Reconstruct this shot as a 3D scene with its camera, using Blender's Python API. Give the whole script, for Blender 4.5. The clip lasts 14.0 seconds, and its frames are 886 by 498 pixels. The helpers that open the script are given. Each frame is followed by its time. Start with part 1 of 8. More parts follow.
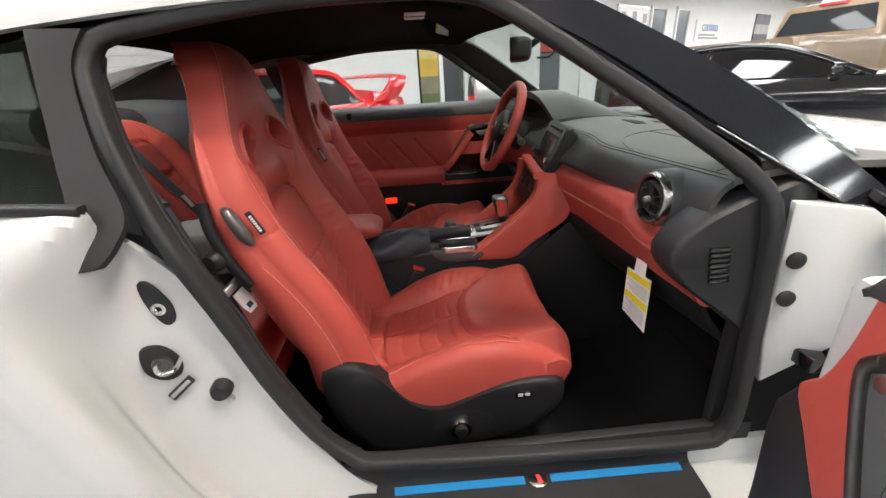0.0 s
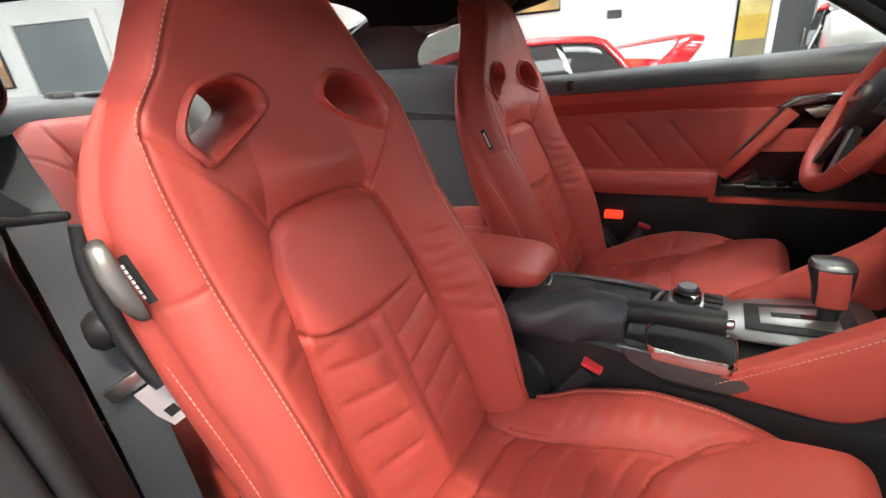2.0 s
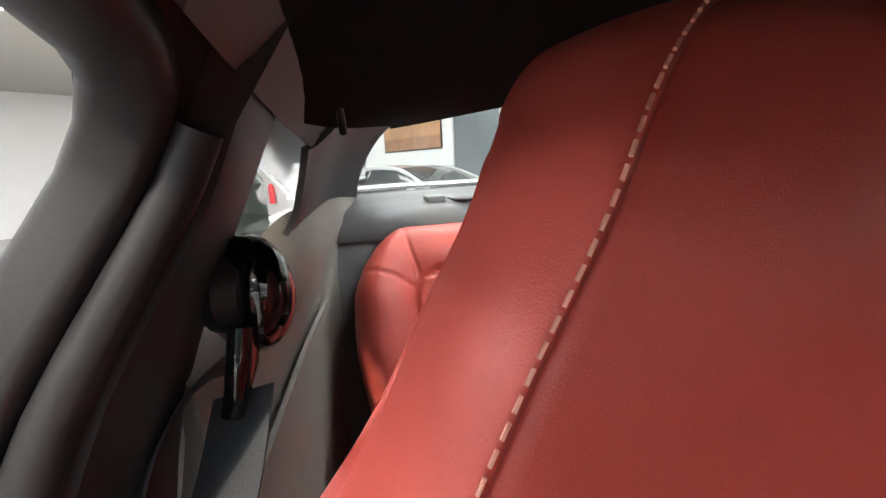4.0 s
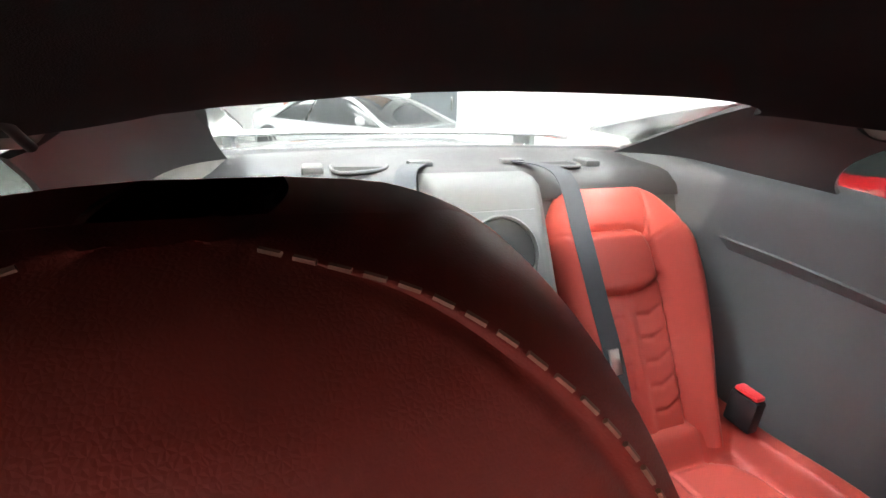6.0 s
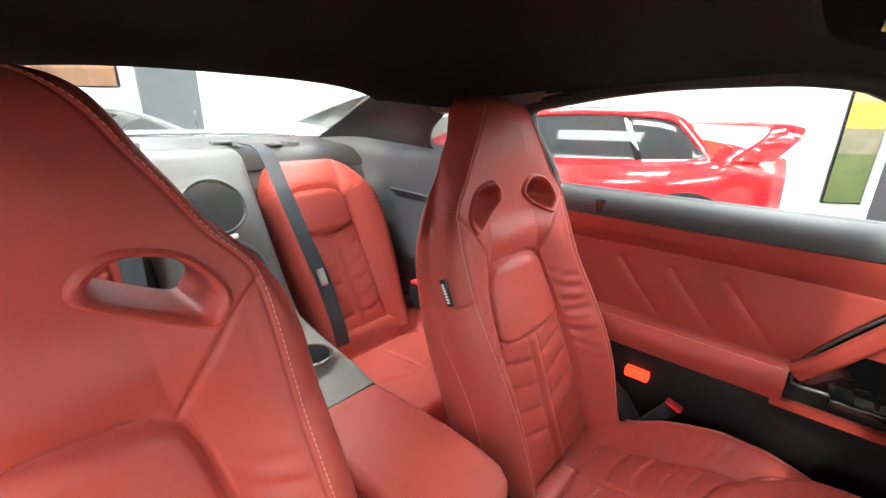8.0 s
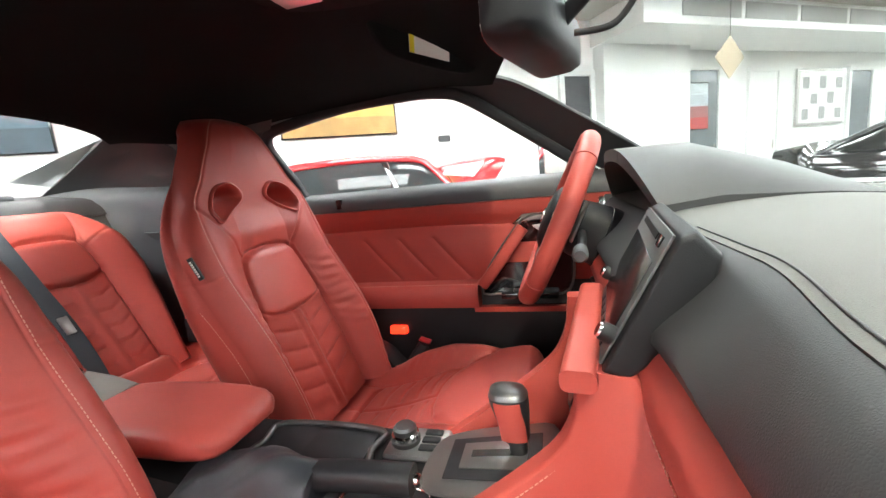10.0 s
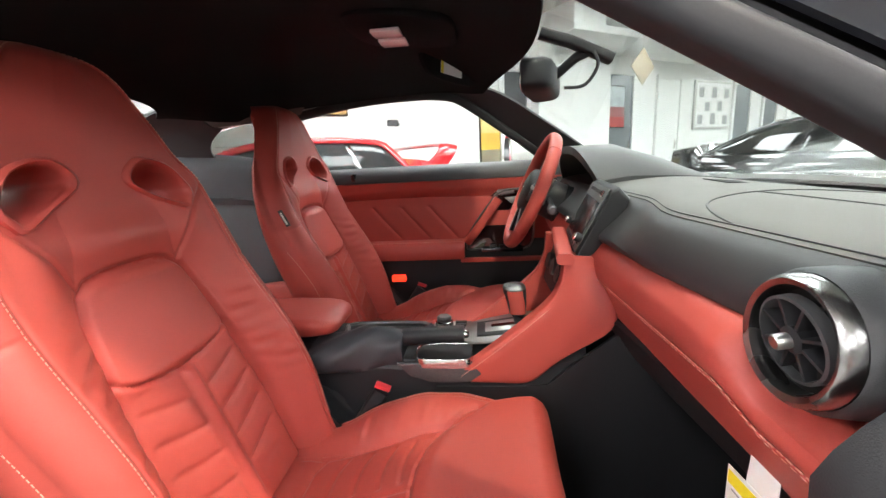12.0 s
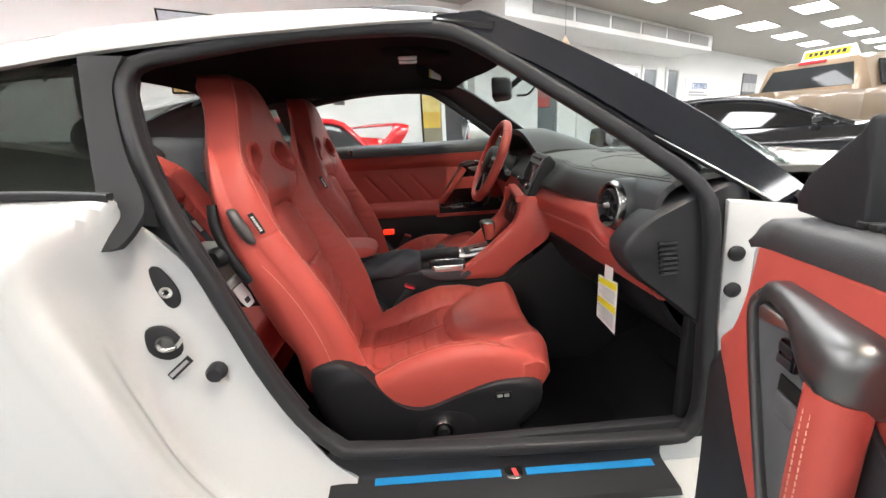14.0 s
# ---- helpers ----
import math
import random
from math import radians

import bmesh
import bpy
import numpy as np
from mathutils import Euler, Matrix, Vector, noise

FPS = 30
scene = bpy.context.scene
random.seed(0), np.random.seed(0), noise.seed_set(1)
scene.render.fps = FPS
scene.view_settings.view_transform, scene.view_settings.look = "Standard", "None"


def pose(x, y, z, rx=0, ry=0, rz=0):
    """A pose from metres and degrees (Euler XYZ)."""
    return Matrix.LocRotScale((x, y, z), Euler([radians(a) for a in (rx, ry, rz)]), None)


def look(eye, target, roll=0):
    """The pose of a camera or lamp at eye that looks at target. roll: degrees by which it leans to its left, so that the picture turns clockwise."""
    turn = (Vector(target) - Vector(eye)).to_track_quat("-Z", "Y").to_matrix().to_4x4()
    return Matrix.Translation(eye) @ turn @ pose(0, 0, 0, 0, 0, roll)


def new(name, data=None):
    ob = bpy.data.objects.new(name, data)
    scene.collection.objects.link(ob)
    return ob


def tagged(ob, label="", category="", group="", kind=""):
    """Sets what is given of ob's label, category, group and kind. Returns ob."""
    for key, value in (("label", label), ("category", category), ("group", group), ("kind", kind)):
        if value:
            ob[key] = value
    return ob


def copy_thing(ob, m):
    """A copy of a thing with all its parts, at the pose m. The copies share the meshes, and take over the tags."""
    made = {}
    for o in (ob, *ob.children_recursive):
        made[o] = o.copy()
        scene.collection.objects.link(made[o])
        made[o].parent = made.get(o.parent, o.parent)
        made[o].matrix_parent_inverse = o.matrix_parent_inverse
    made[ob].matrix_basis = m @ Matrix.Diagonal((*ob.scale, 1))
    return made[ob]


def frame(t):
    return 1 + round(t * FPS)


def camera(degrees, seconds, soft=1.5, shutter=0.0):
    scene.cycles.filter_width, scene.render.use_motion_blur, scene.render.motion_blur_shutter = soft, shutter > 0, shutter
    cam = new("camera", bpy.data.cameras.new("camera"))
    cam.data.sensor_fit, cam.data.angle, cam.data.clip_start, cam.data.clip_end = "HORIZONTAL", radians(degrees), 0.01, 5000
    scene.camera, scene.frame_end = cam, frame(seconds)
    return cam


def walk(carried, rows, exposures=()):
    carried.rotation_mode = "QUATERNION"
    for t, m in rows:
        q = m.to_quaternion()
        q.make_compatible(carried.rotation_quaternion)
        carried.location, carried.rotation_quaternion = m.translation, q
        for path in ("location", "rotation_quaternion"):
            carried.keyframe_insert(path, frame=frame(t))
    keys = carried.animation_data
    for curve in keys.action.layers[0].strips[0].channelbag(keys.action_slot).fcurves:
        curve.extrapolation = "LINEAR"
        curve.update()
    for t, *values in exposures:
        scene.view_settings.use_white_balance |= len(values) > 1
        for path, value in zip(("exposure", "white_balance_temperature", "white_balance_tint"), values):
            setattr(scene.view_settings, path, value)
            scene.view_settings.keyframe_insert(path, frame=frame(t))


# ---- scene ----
cam = camera(94.6, 14.0)
METRES, EYE, TILT, LEAN, TURN = 3.3, 1.07, -22.0, 0.0, -6.2
PATH = [
    (0, (0.099, -1.348, 1.074), (0.198, 0.494, 0.3), -3.5),
    (0.5, (0.074, -1.22, 1.059), (0.059, 0.612, 0.256), -4.2),
    (1, (0.193, -1.054, 1.029), (-0.137, 0.752, 0.237), -5.6),
    (1.5, (0.254, -0.897, 1.012), (-0.404, 0.819, 0.222), -5.5),
    (2, (0.209, -0.733, 0.98), (-0.836, 0.798, 0.229), -6.2),
    (2.5, (0.206, -0.631, 0.973), (-1.207, 0.627, 0.324), -6.6),
    (3, (0.116, -0.602, 0.962), (-1.574, 0.328, 0.433), -5.9),
    (3.5, (-0.079, -0.582, 1.021), (-1.962, -0.029, 0.637), -4.6),
    (3.7, (-0.131, -0.562, 1.061), (-2.043, -0.095, 0.707), -3.7),
    (5.8, (-0.234, -0.359, 1.199), (-2.046, 0.145, 0.52), 0.9),
    (6, (-0.219, -0.337, 1.195), (-1.996, 0.245, 0.485), 1.6),
    (6.5, (-0.169, -0.285, 1.183), (-1.863, 0.472, 0.438), 2.3),
    (7, (-0.095, -0.295, 1.151), (-1.689, 0.674, 0.43), 2.7),
    (7.5, (0.034, -0.318, 1.144), (-1.412, 0.88, 0.455), 2.3),
    (8, (0.193, -0.348, 1.129), (-1.082, 1.065, 0.518), 1.1),
    (8.5, (0.335, -0.371, 1.093), (-0.747, 1.231, 0.581), -0.7),
    (9, (0.45, -0.409, 1.051), (-0.41, 1.352, 0.65), -2.5),
    (9.2, (0.48, -0.423, 1.033), (-0.3, 1.381, 0.663), -3.3),
    (11.3, (0.359, -0.791, 0.942), (0.044, 1.152, 0.588), -4.7),
    (11.5, (0.344, -0.851, 0.965), (0.048, 1.092, 0.599), -4.2),
    (12, (0.316, -0.928, 0.984), (0.11, 1.015, 0.555), -3.1),
    (12.5, (0.272, -0.988, 0.995), (0.154, 0.951, 0.518), -2.5),
    (13, (0.175, -1.142, 0.995), (0.153, 0.792, 0.484), -2.3),
    (13.5, (0.147, -1.303, 1.014), (0.194, 0.623, 0.478), -2.8),
    (14, (0.137, -1.465, 1.006), (0.233, 0.457, 0.459), -3.3),
]
walk(cam, [(t, look(eye, target, roll)) for t, eye, target, roll in PATH], exposures=[(0, -0.34), (0.5, 0.05), (1, 0.18), (2, 0.36), (3, 0.40), (6, 1.15), (8, 1.2), (9.2, 1.1), (11.3, 0.68), (12.5, 0.5), (13.5, 0.3), (14, -0.08)])

# ---- world, sky and large lights ----
world = bpy.data.worlds.new("sky")
scene.world = world
world.use_nodes = True
wn = world.node_tree.nodes
sky = wn.new("ShaderNodeTexSky")
sky.sky_type, sky.sun_disc = "NISHITA", False
sky.sun_elevation, sky.sun_rotation = radians(40), radians(200)
world.node_tree.links.new(sky.outputs[0], wn["Background"].inputs[0])
wn["Background"].inputs[1].default_value = 0.06

# the warm compact lamp of the ceiling spotlight
key = new("spotlight_lamp", bpy.data.lights.new("spotlight_lamp", "SPOT"))
key.data.energy, key.data.color, key.data.shadow_soft_size = 310, (1.0, 0.84, 0.66), 0.045
key.data.spot_size, key.data.spot_blend = radians(110), 0.6
key.matrix_world = look((0.95, -1.30, 3.22), (0.2, -0.3, 0.6))

ROOM = Matrix.Rotation(radians(34.5), 4, "Z")
CEILING = 3.25


# ---- small toolkit ----
def hermite(*pairs):
    """A smooth function through (x, value) pairs."""
    xs, ys = np.array([p[0] for p in pairs], float), np.array([p[1] for p in pairs], float)
    d = np.diff(ys) / np.diff(xs)
    m = np.r_[d[0], [0.0 if a * b <= 0 else 2 * a * b / (a + b) for a, b in zip(d, d[1:])], d[-1]]

    def f(x):
        x = np.clip(x, xs[0], xs[-1])
        i = np.clip(np.searchsorted(xs, x) - 1, 0, len(xs) - 2)
        h = xs[i + 1] - xs[i]
        t = (x - xs[i]) / h
        return (2 * t**3 - 3 * t**2 + 1) * ys[i] + (t**3 - 2 * t**2 + t) * h * m[i] + (3 * t**2 - 2 * t**3) * ys[i + 1] + (t**3 - t**2) * h * m[i + 1]

    return f


def curve(pts, n, closed=False):
    """n points, evenly spaced, on a smooth curve through pts."""
    p = np.array([tuple(q) for q in pts], float)
    k = len(p)
    dense = []
    for i in range(k if closed else k - 1):
        a, b, c, d = (p[(i - 1) % k], p[i], p[(i + 1) % k], p[(i + 2) % k]) if closed else (p[max(i - 1, 0)], p[i], p[i + 1], p[min(i + 2, k - 1)])
        for t in np.linspace(0, 1, 16, endpoint=False):
            dense.append(0.5 * (2 * b + (c - a) * t + (2 * a - 5 * b + 4 * c - d) * t * t + (3 * b - a - 3 * c + d) * t**3))
    dense.append(p[0] if closed else p[-1])
    dense = np.array(dense)
    s = np.r_[0, np.cumsum(np.linalg.norm(np.diff(dense, axis=0), axis=1))]
    at = np.linspace(0, s[-1], n, endpoint=not closed)
    return np.stack([np.interp(at, s, dense[:, j]) for j in range(dense.shape[1])], -1)


def smoothstep(a, b, x):
    t = np.clip((x - a) / (b - a), 0, 1)
    return t * t * (3 - 2 * t)


def merge(*geos):
    verts, faces = [], []
    for v, f in geos:
        n = len(verts)
        verts += [tuple(q) for q in v]
        faces += [tuple(i + n for i in g) for g in f]
    return verts, faces


def moved(geo, m):
    return [tuple(m @ Vector(q)) for q in geo[0]], geo[1]


def mirrored(geo):
    return [(q[0], -q[1], q[2]) for q in geo[0]], [tuple(reversed(f)) for f in geo[1]]


def from_bm(bm):
    bm.verts.index_update()
    geo = [tuple(v.co) for v in bm.verts], [tuple(v.index for v in f.verts) for f in bm.faces]
    bm.free()
    return geo


def bevelled(geo, width, seg=2, angle=35):
    bm = bmesh.new()
    vs = [bm.verts.new(q) for q in geo[0]]
    for f in geo[1]:
        bm.faces.new([vs[i] for i in f])
    bmesh.ops.recalc_face_normals(bm, faces=bm.faces)
    edges = [e for e in bm.edges if len(e.link_faces) == 2 and e.calc_face_angle(0) > radians(angle)]
    bmesh.ops.bevel(bm, geom=edges, offset=width, segments=seg, profile=0.5, affect="EDGES", clamp_overlap=True)
    return from_bm(bm)


def box(x0, x1, y0, y1, z0, z1, bev=0.004, seg=2):
    v = [(x, y, z) for x in (x0, x1) for y in (y0, y1) for z in (z0, z1)]
    f = [(0, 1, 3, 2), (4, 6, 7, 5), (0, 4, 5, 1), (2, 3, 7, 6), (0, 2, 6, 4), (1, 5, 7, 3)]
    return bevelled((v, f), bev, seg) if bev else (v, f)


def loft(rings, closed=True, caps=True):
    """Skin over rings of equal count."""
    n = len(rings[0])
    verts = [tuple(q) for r in rings for q in r]
    faces = []
    for i in range(len(rings) - 1):
        for j in range(n if closed else n - 1):
            k = (j + 1) % n
            faces.append((i * n + j, i * n + k, (i + 1) * n + k, (i + 1) * n + j))
    if caps and closed:
        faces.append(tuple(reversed(range(n))))
        faces.append(tuple(range((len(rings) - 1) * n, len(rings) * n)))
    return verts, faces


def frames(path, up, closed=False):
    p = np.array([tuple(q) for q in path], float)
    t = (np.roll(p, -1, 0) - np.roll(p, 1, 0)) if closed else np.gradient(p, axis=0)
    t /= np.linalg.norm(t, axis=1)[:, None] + 1e-12
    out = []
    for q, d in zip(p, t):
        a = np.cross(d, up)
        if np.linalg.norm(a) < 1e-3:
            a = np.cross(d, (0.3, 0.9, 0.1))
        a /= np.linalg.norm(a)
        out.append((q, a, np.cross(a, d)))
    return out


def sweep(path, profile, up=(0, 0, 1), closed=False, caps=True):
    """A profile of (side, up) offsets, or a radius, carried along a path."""
    if np.isscalar(profile):
        profile = [(profile * math.cos(a), profile * math.sin(a)) for a in np.linspace(0, math.tau, 10, endpoint=False)]
    rings = [[q + a * s + b * h for s, h in profile] for q, a, b in frames(path, up, closed)]
    if closed:
        rings.append(rings[0])
    return loft(rings, True, caps and not closed)


def rounded(w, h, r, n=4):
    """A rounded rectangle profile of full size w x h."""
    out = []
    for cx, cy, a0 in ((w / 2 - r, h / 2 - r, 0), (-w / 2 + r, h / 2 - r, 90), (-w / 2 + r, -h / 2 + r, 180), (w / 2 - r, -h / 2 + r, 270)):
        for k in range(n + 1):
            a = radians(a0 + 90 * k / n)
            out.append((cx + r * math.cos(a), cy + r * math.sin(a)))
    return out


def sheet(grid, thick):
    """A grid (rows, columns, 3) given thickness along its normals."""
    g = np.array(grid, float)
    du, dv = np.gradient(g, axis=0), np.gradient(g, axis=1)
    nrm = np.cross(du, dv)
    nrm /= np.linalg.norm(nrm, axis=2)[..., None] + 1e-12
    back = g + nrm * thick
    r, c = g.shape[:2]
    verts = [tuple(q) for q in g.reshape(-1, 3)] + [tuple(q) for q in back.reshape(-1, 3)]
    n = r * c
    faces = []
    for i in range(r - 1):
        for j in range(c - 1):
            a, b, d, e = i * c + j, i * c + j + 1, (i + 1) * c + j + 1, (i + 1) * c + j
            faces.append((a, b, d, e))
            faces.append((n + e, n + d, n + b, n + a))
    rim = [j for j in range(c)] + [i * c + c - 1 for i in range(1, r)] + [(r - 1) * c + j for j in range(c - 2, -1, -1)] + [i * c for i in range(r - 2, 0, -1)]
    for a, b in zip(rim, rim[1:] + rim[:1]):
        faces.append((b, a, n + a, n + b))
    return verts, faces


def between(*lines, n=20, m=0):
    """A grid whose rows are curves through points: lines of points, resampled to n, and m rows smoothly across."""
    rows = np.array([curve(l, n) for l in lines])
    if m:
        rows = np.stack([curve(rows[:, j], m) for j in range(n)], 1)
    return rows


def prism(outline, push, bev=0.0, seg=2):
    a = [Vector(q) for q in outline]
    b = [q + Vector(push) for q in a]
    n = len(a)
    faces = [tuple(range(n)), tuple(reversed(range(n, 2 * n)))] + [((i + 1) % n, i, n + i, n + (i + 1) % n) for i in range(n)]
    geo = [tuple(q) for q in a + b], faces
    return bevelled(geo, bev, seg, 50) if bev else geo


def lathe(profile, n=24, m=None):
    """Turned about z: profile of (radius, height); one that ends where it began makes a ring."""
    rings = [[(r * math.cos(a), r * math.sin(a), h) for a in np.linspace(0, math.tau, n, endpoint=False)] for r, h in profile]
    geo = loft(rings, True, profile[0] != profile[-1])
    return moved(geo, m) if m else geo


def aim(place, direction, roll=0.0):
    """A matrix that puts local z along a direction."""
    return Matrix.Translation(place) @ Vector(direction).to_track_quat("Z", "Y").to_matrix().to_4x4() @ Matrix.Rotation(radians(roll), 4, "Z")


def part(name, geo, material, parent=None, label="", smooth=40):
    me = bpy.data.meshes.new(name)
    me.from_pydata([tuple(map(float, q)) for q in geo[0]], [], geo[1])
    bm = bmesh.new()
    bm.from_mesh(me)
    bmesh.ops.recalc_face_normals(bm, faces=bm.faces)
    bm.to_mesh(me)
    bm.free()
    me.polygons.foreach_set("use_smooth", [smooth > 0] * len(me.polygons))
    if smooth:
        me.set_sharp_from_angle(angle=radians(smooth))
    me.materials.append(material)
    ob = new(name, me)
    if parent:
        ob.parent = parent
        ob.matrix_parent_inverse = parent.matrix_world.inverted()
    return tagged(ob, label)


def thing(name, label, category, group="", at=(0, 0, 0), kind=""):
    ob = new(name)
    ob.empty_display_size = 0.05
    ob.location = at
    bpy.context.view_layer.update()
    return tagged(ob, label, category, group, kind)


def single(name, geo, material, label, category, kind="", smooth=40, group=""):
    return tagged(part(name, geo, material, None, "", smooth), label, category, group, kind)


# ---- materials ----
def surface(name, color, rough=0.5, metal=0.0, var=0.12, scale=6.0, fine=0.06, fine_scale=120.0, bump=0.0, bump_scale=300.0, cells=False, coat=0.0, spec=0.5, emit=0.0):
    m = bpy.data.materials.new(name)
    m.use_nodes = True
    t = m.node_tree
    n, link = t.nodes, t.links.new
    p = n["Principled BSDF"]
    p.inputs["Metallic"].default_value = metal
    p.inputs["Coat Weight"].default_value = coat
    p.inputs["Coat Roughness"].default_value = 0.04
    p.inputs["Specular IOR Level"].default_value = spec
    co = n.new("ShaderNodeTexCoord")
    big, small = n.new("ShaderNodeTexNoise"), n.new("ShaderNodeTexNoise")
    big.inputs["Scale"].default_value, small.inputs["Scale"].default_value = scale, fine_scale
    big.inputs["Detail"].default_value = 4
    for q in (big, small):
        link(co.outputs["Object"], q.inputs["Vector"])
    mix, mul = n.new("ShaderNodeMix"), n.new("ShaderNodeMix")
    for q in (mix, mul):
        q.data_type, q.blend_type = "RGBA", "MIX"
    mix.inputs["A"].default_value = (*[c * (1 - var) for c in color], 1)
    mix.inputs["B"].default_value = (*[min(c * (1 + var), 1) for c in color], 1)
    link(big.outputs["Fac"], mix.inputs["Factor"])
    mul.blend_type = "MULTIPLY"
    mul.inputs["Factor"].default_value = 1.0
    ramp = n.new("ShaderNodeMapRange")
    ramp.inputs["To Min"].default_value, ramp.inputs["To Max"].default_value = 1 - fine, 1.0
    link(small.outputs["Fac"], ramp.inputs["Value"])
    link(mix.outputs["Result"], mul.inputs["A"])
    link(ramp.outputs["Result"], mul.inputs["B"])
    link(mul.outputs["Result"], p.inputs["Base Color"])
    rr = n.new("ShaderNodeMapRange")
    rr.inputs["To Min"].default_value, rr.inputs["To Max"].default_value = max(rough * 0.85, 0.01), min(rough * 1.15, 1)
    link(big.outputs["Fac"], rr.inputs["Value"])
    link(rr.outputs["Result"], p.inputs["Roughness"])
    if bump:
        b = n.new("ShaderNodeBump")
        b.inputs["Strength"].default_value, b.inputs["Distance"].default_value = bump, 0.001
        if cells:
            tex = n.new("ShaderNodeTexVoronoi")
            tex.feature = "DISTANCE_TO_EDGE"
            tex.inputs["Scale"].default_value = bump_scale
            link(co.outputs["Object"], tex.inputs["Vector"])
            link(tex.outputs["Distance"], b.inputs["Height"])
        else:
            tex = n.new("ShaderNodeTexNoise")
            tex.inputs["Scale"].default_value = bump_scale
            link(co.outputs["Object"], tex.inputs["Vector"])
            link(tex.outputs["Fac"], b.inputs["Height"])
        link(b.outputs["Normal"], p.inputs["Normal"])
    if emit:
        p.inputs["Emission Color"].default_value = (*color, 1)
        p.inputs["Emission Strength"].default_value = emit
    return m


def glass(name, tint=(0.9, 0.95, 0.93), rough=0.0):
    """A thin pane: clear, with the gloss of glass."""
    m = bpy.data.materials.new(name)
    m.use_nodes = True
    t = m.node_tree
    n, link = t.nodes, t.links.new
    n.remove(n["Principled BSDF"])
    out = n["Material Output"]
    clear, gloss, mix, lay = n.new("ShaderNodeBsdfTransparent"), n.new("ShaderNodeBsdfGlossy"), n.new("ShaderNodeMixShader"), n.new("ShaderNodeLayerWeight")
    power, fres = n.new("ShaderNodeMath"), n.new("ShaderNodeMath")
    power.operation, fres.operation = "POWER", "MULTIPLY_ADD"
    power.inputs[1].default_value = 4.0
    fres.inputs[1].default_value, fres.inputs[2].default_value = 0.45, 0.03
    link(lay.outputs["Facing"], power.inputs[0])
    link(power.outputs[0], fres.inputs[0])
    clear.inputs[0].default_value = (*tint, 1)
    gloss.inputs["Roughness"].default_value = rough
    link(fres.outputs[0], mix.inputs[0])
    link(clear.outputs[0], mix.inputs[1])
    link(gloss.outputs[0], mix.inputs[2])
    link(mix.outputs[0], out.inputs[0])
    return m


RED = surface("red leather", (0.445, 0.074, 0.058), 0.42, var=0.08, scale=4, fine=0.10, fine_scale=500, bump=0.15, bump_scale=800, cells=True, spec=0.3)
RED_DARK = surface("red leather fold", (0.40, 0.05, 0.037), 0.5, bump=0.2, bump_scale=650, cells=True)
THREAD = surface("light red thread", (0.62, 0.29, 0.22), 0.7, fine_scale=900)
BLACK = surface("black grained plastic", (0.017, 0.017, 0.019), 0.48, spec=0.32, var=0.12, bump=0.25, bump_scale=500, cells=True)
# Same dash leather twice: SOFT lightened as lit top, ROLL darkened as shaded front.
SOFT = surface("black stitched leather, lit tone", (0.105, 0.102, 0.094), 0.62, var=0.1, bump=0.25, bump_scale=600, cells=True)
ROLL = surface("black leather, shaded tone", (0.044, 0.044, 0.046), 0.5, var=0.1, bump=0.25, bump_scale=600, cells=True)
GATE = surface("satin dark silver", (0.34, 0.33, 0.32), 0.34, metal=0.9, var=0.1)
GREY = surface("dark grey grained trim", (0.085, 0.090, 0.092), 0.55, var=0.08, bump=0.25, bump_scale=550, cells=True)
RUBBER = surface("black rubber seal", (0.024, 0.024, 0.026), 0.50, spec=0.25, var=0.2, bump=0.1)
LINER = surface("black headliner cloth", (0.009, 0.009, 0.0095), 0.95, spec=0.08, var=0.2, fine=0.3, fine_scale=900, bump=0.3, bump_scale=900)
CARPET = surface("black carpet", (0.022, 0.022, 0.024), 1.0, spec=0.1, var=0.3, fine=0.5, fine_scale=1200, bump=0.8, bump_scale=1000)
GLOSS = surface("gloss black", (0.006, 0.006, 0.007), 0.05, var=0.1, coat=0.6)
WHITE = surface("pearl white paint", (0.49, 0.50, 0.495), 0.20, var=0.02, fine=0.02, coat=0.8)
CHROME = surface("satin chrome", (0.72, 0.71, 0.69), 0.18, metal=1.0, var=0.05)
SILVER = surface("brushed silver", (0.55, 0.54, 0.52), 0.33, metal=1.0, var=0.1)
DARKMETAL = surface("dark satin metal", (0.13, 0.128, 0.128), 0.36, metal=0.85, var=0.06)
BELT = surface("dark grey belt webbing", (0.036, 0.043, 0.052), 0.6, var=0.1, fine=0.4, fine_scale=700, bump=0.5, bump_scale=700)
MESHM = surface("black speaker mesh", (0.044, 0.045, 0.045), 0.9, bump=0.3, bump_scale=700, cells=True, spec=0.12)
TOWER = surface("mid grey leather panel", (0.092, 0.097, 0.098), 0.55, var=0.08, bump=0.25, bump_scale=550, cells=True)
# Driver side lining: same trim as LINING, coloured darker for the shade there.
SIDE = surface("grey lining, shaded slate tone", (0.110, 0.121, 0.128), 0.55, var=0.1, bump=0.25, bump_scale=550, cells=True)
PILLARPAINT = surface("blue-black gloss pillar paint", (0.010, 0.011, 0.015), 0.09, var=0.1, coat=0.25, spec=0.3)
VENTBLACK = surface("matt black vent plastic", (0.007, 0.007, 0.007), 0.7, var=0.2, spec=0.2)
DARKCHROME = surface("dark brushed chrome", (0.34, 0.335, 0.33), 0.27, metal=1.0, var=0.12)
# Lining lightened and warmed in colour, as lit through the open door.
LINING = surface("grey lining, lit taupe tone", (0.185, 0.178, 0.160), 0.6, var=0.1, bump=0.25, bump_scale=550, cells=True)
PAPER = surface("white paper", (0.82, 0.81, 0.78), 0.7, var=0.03)
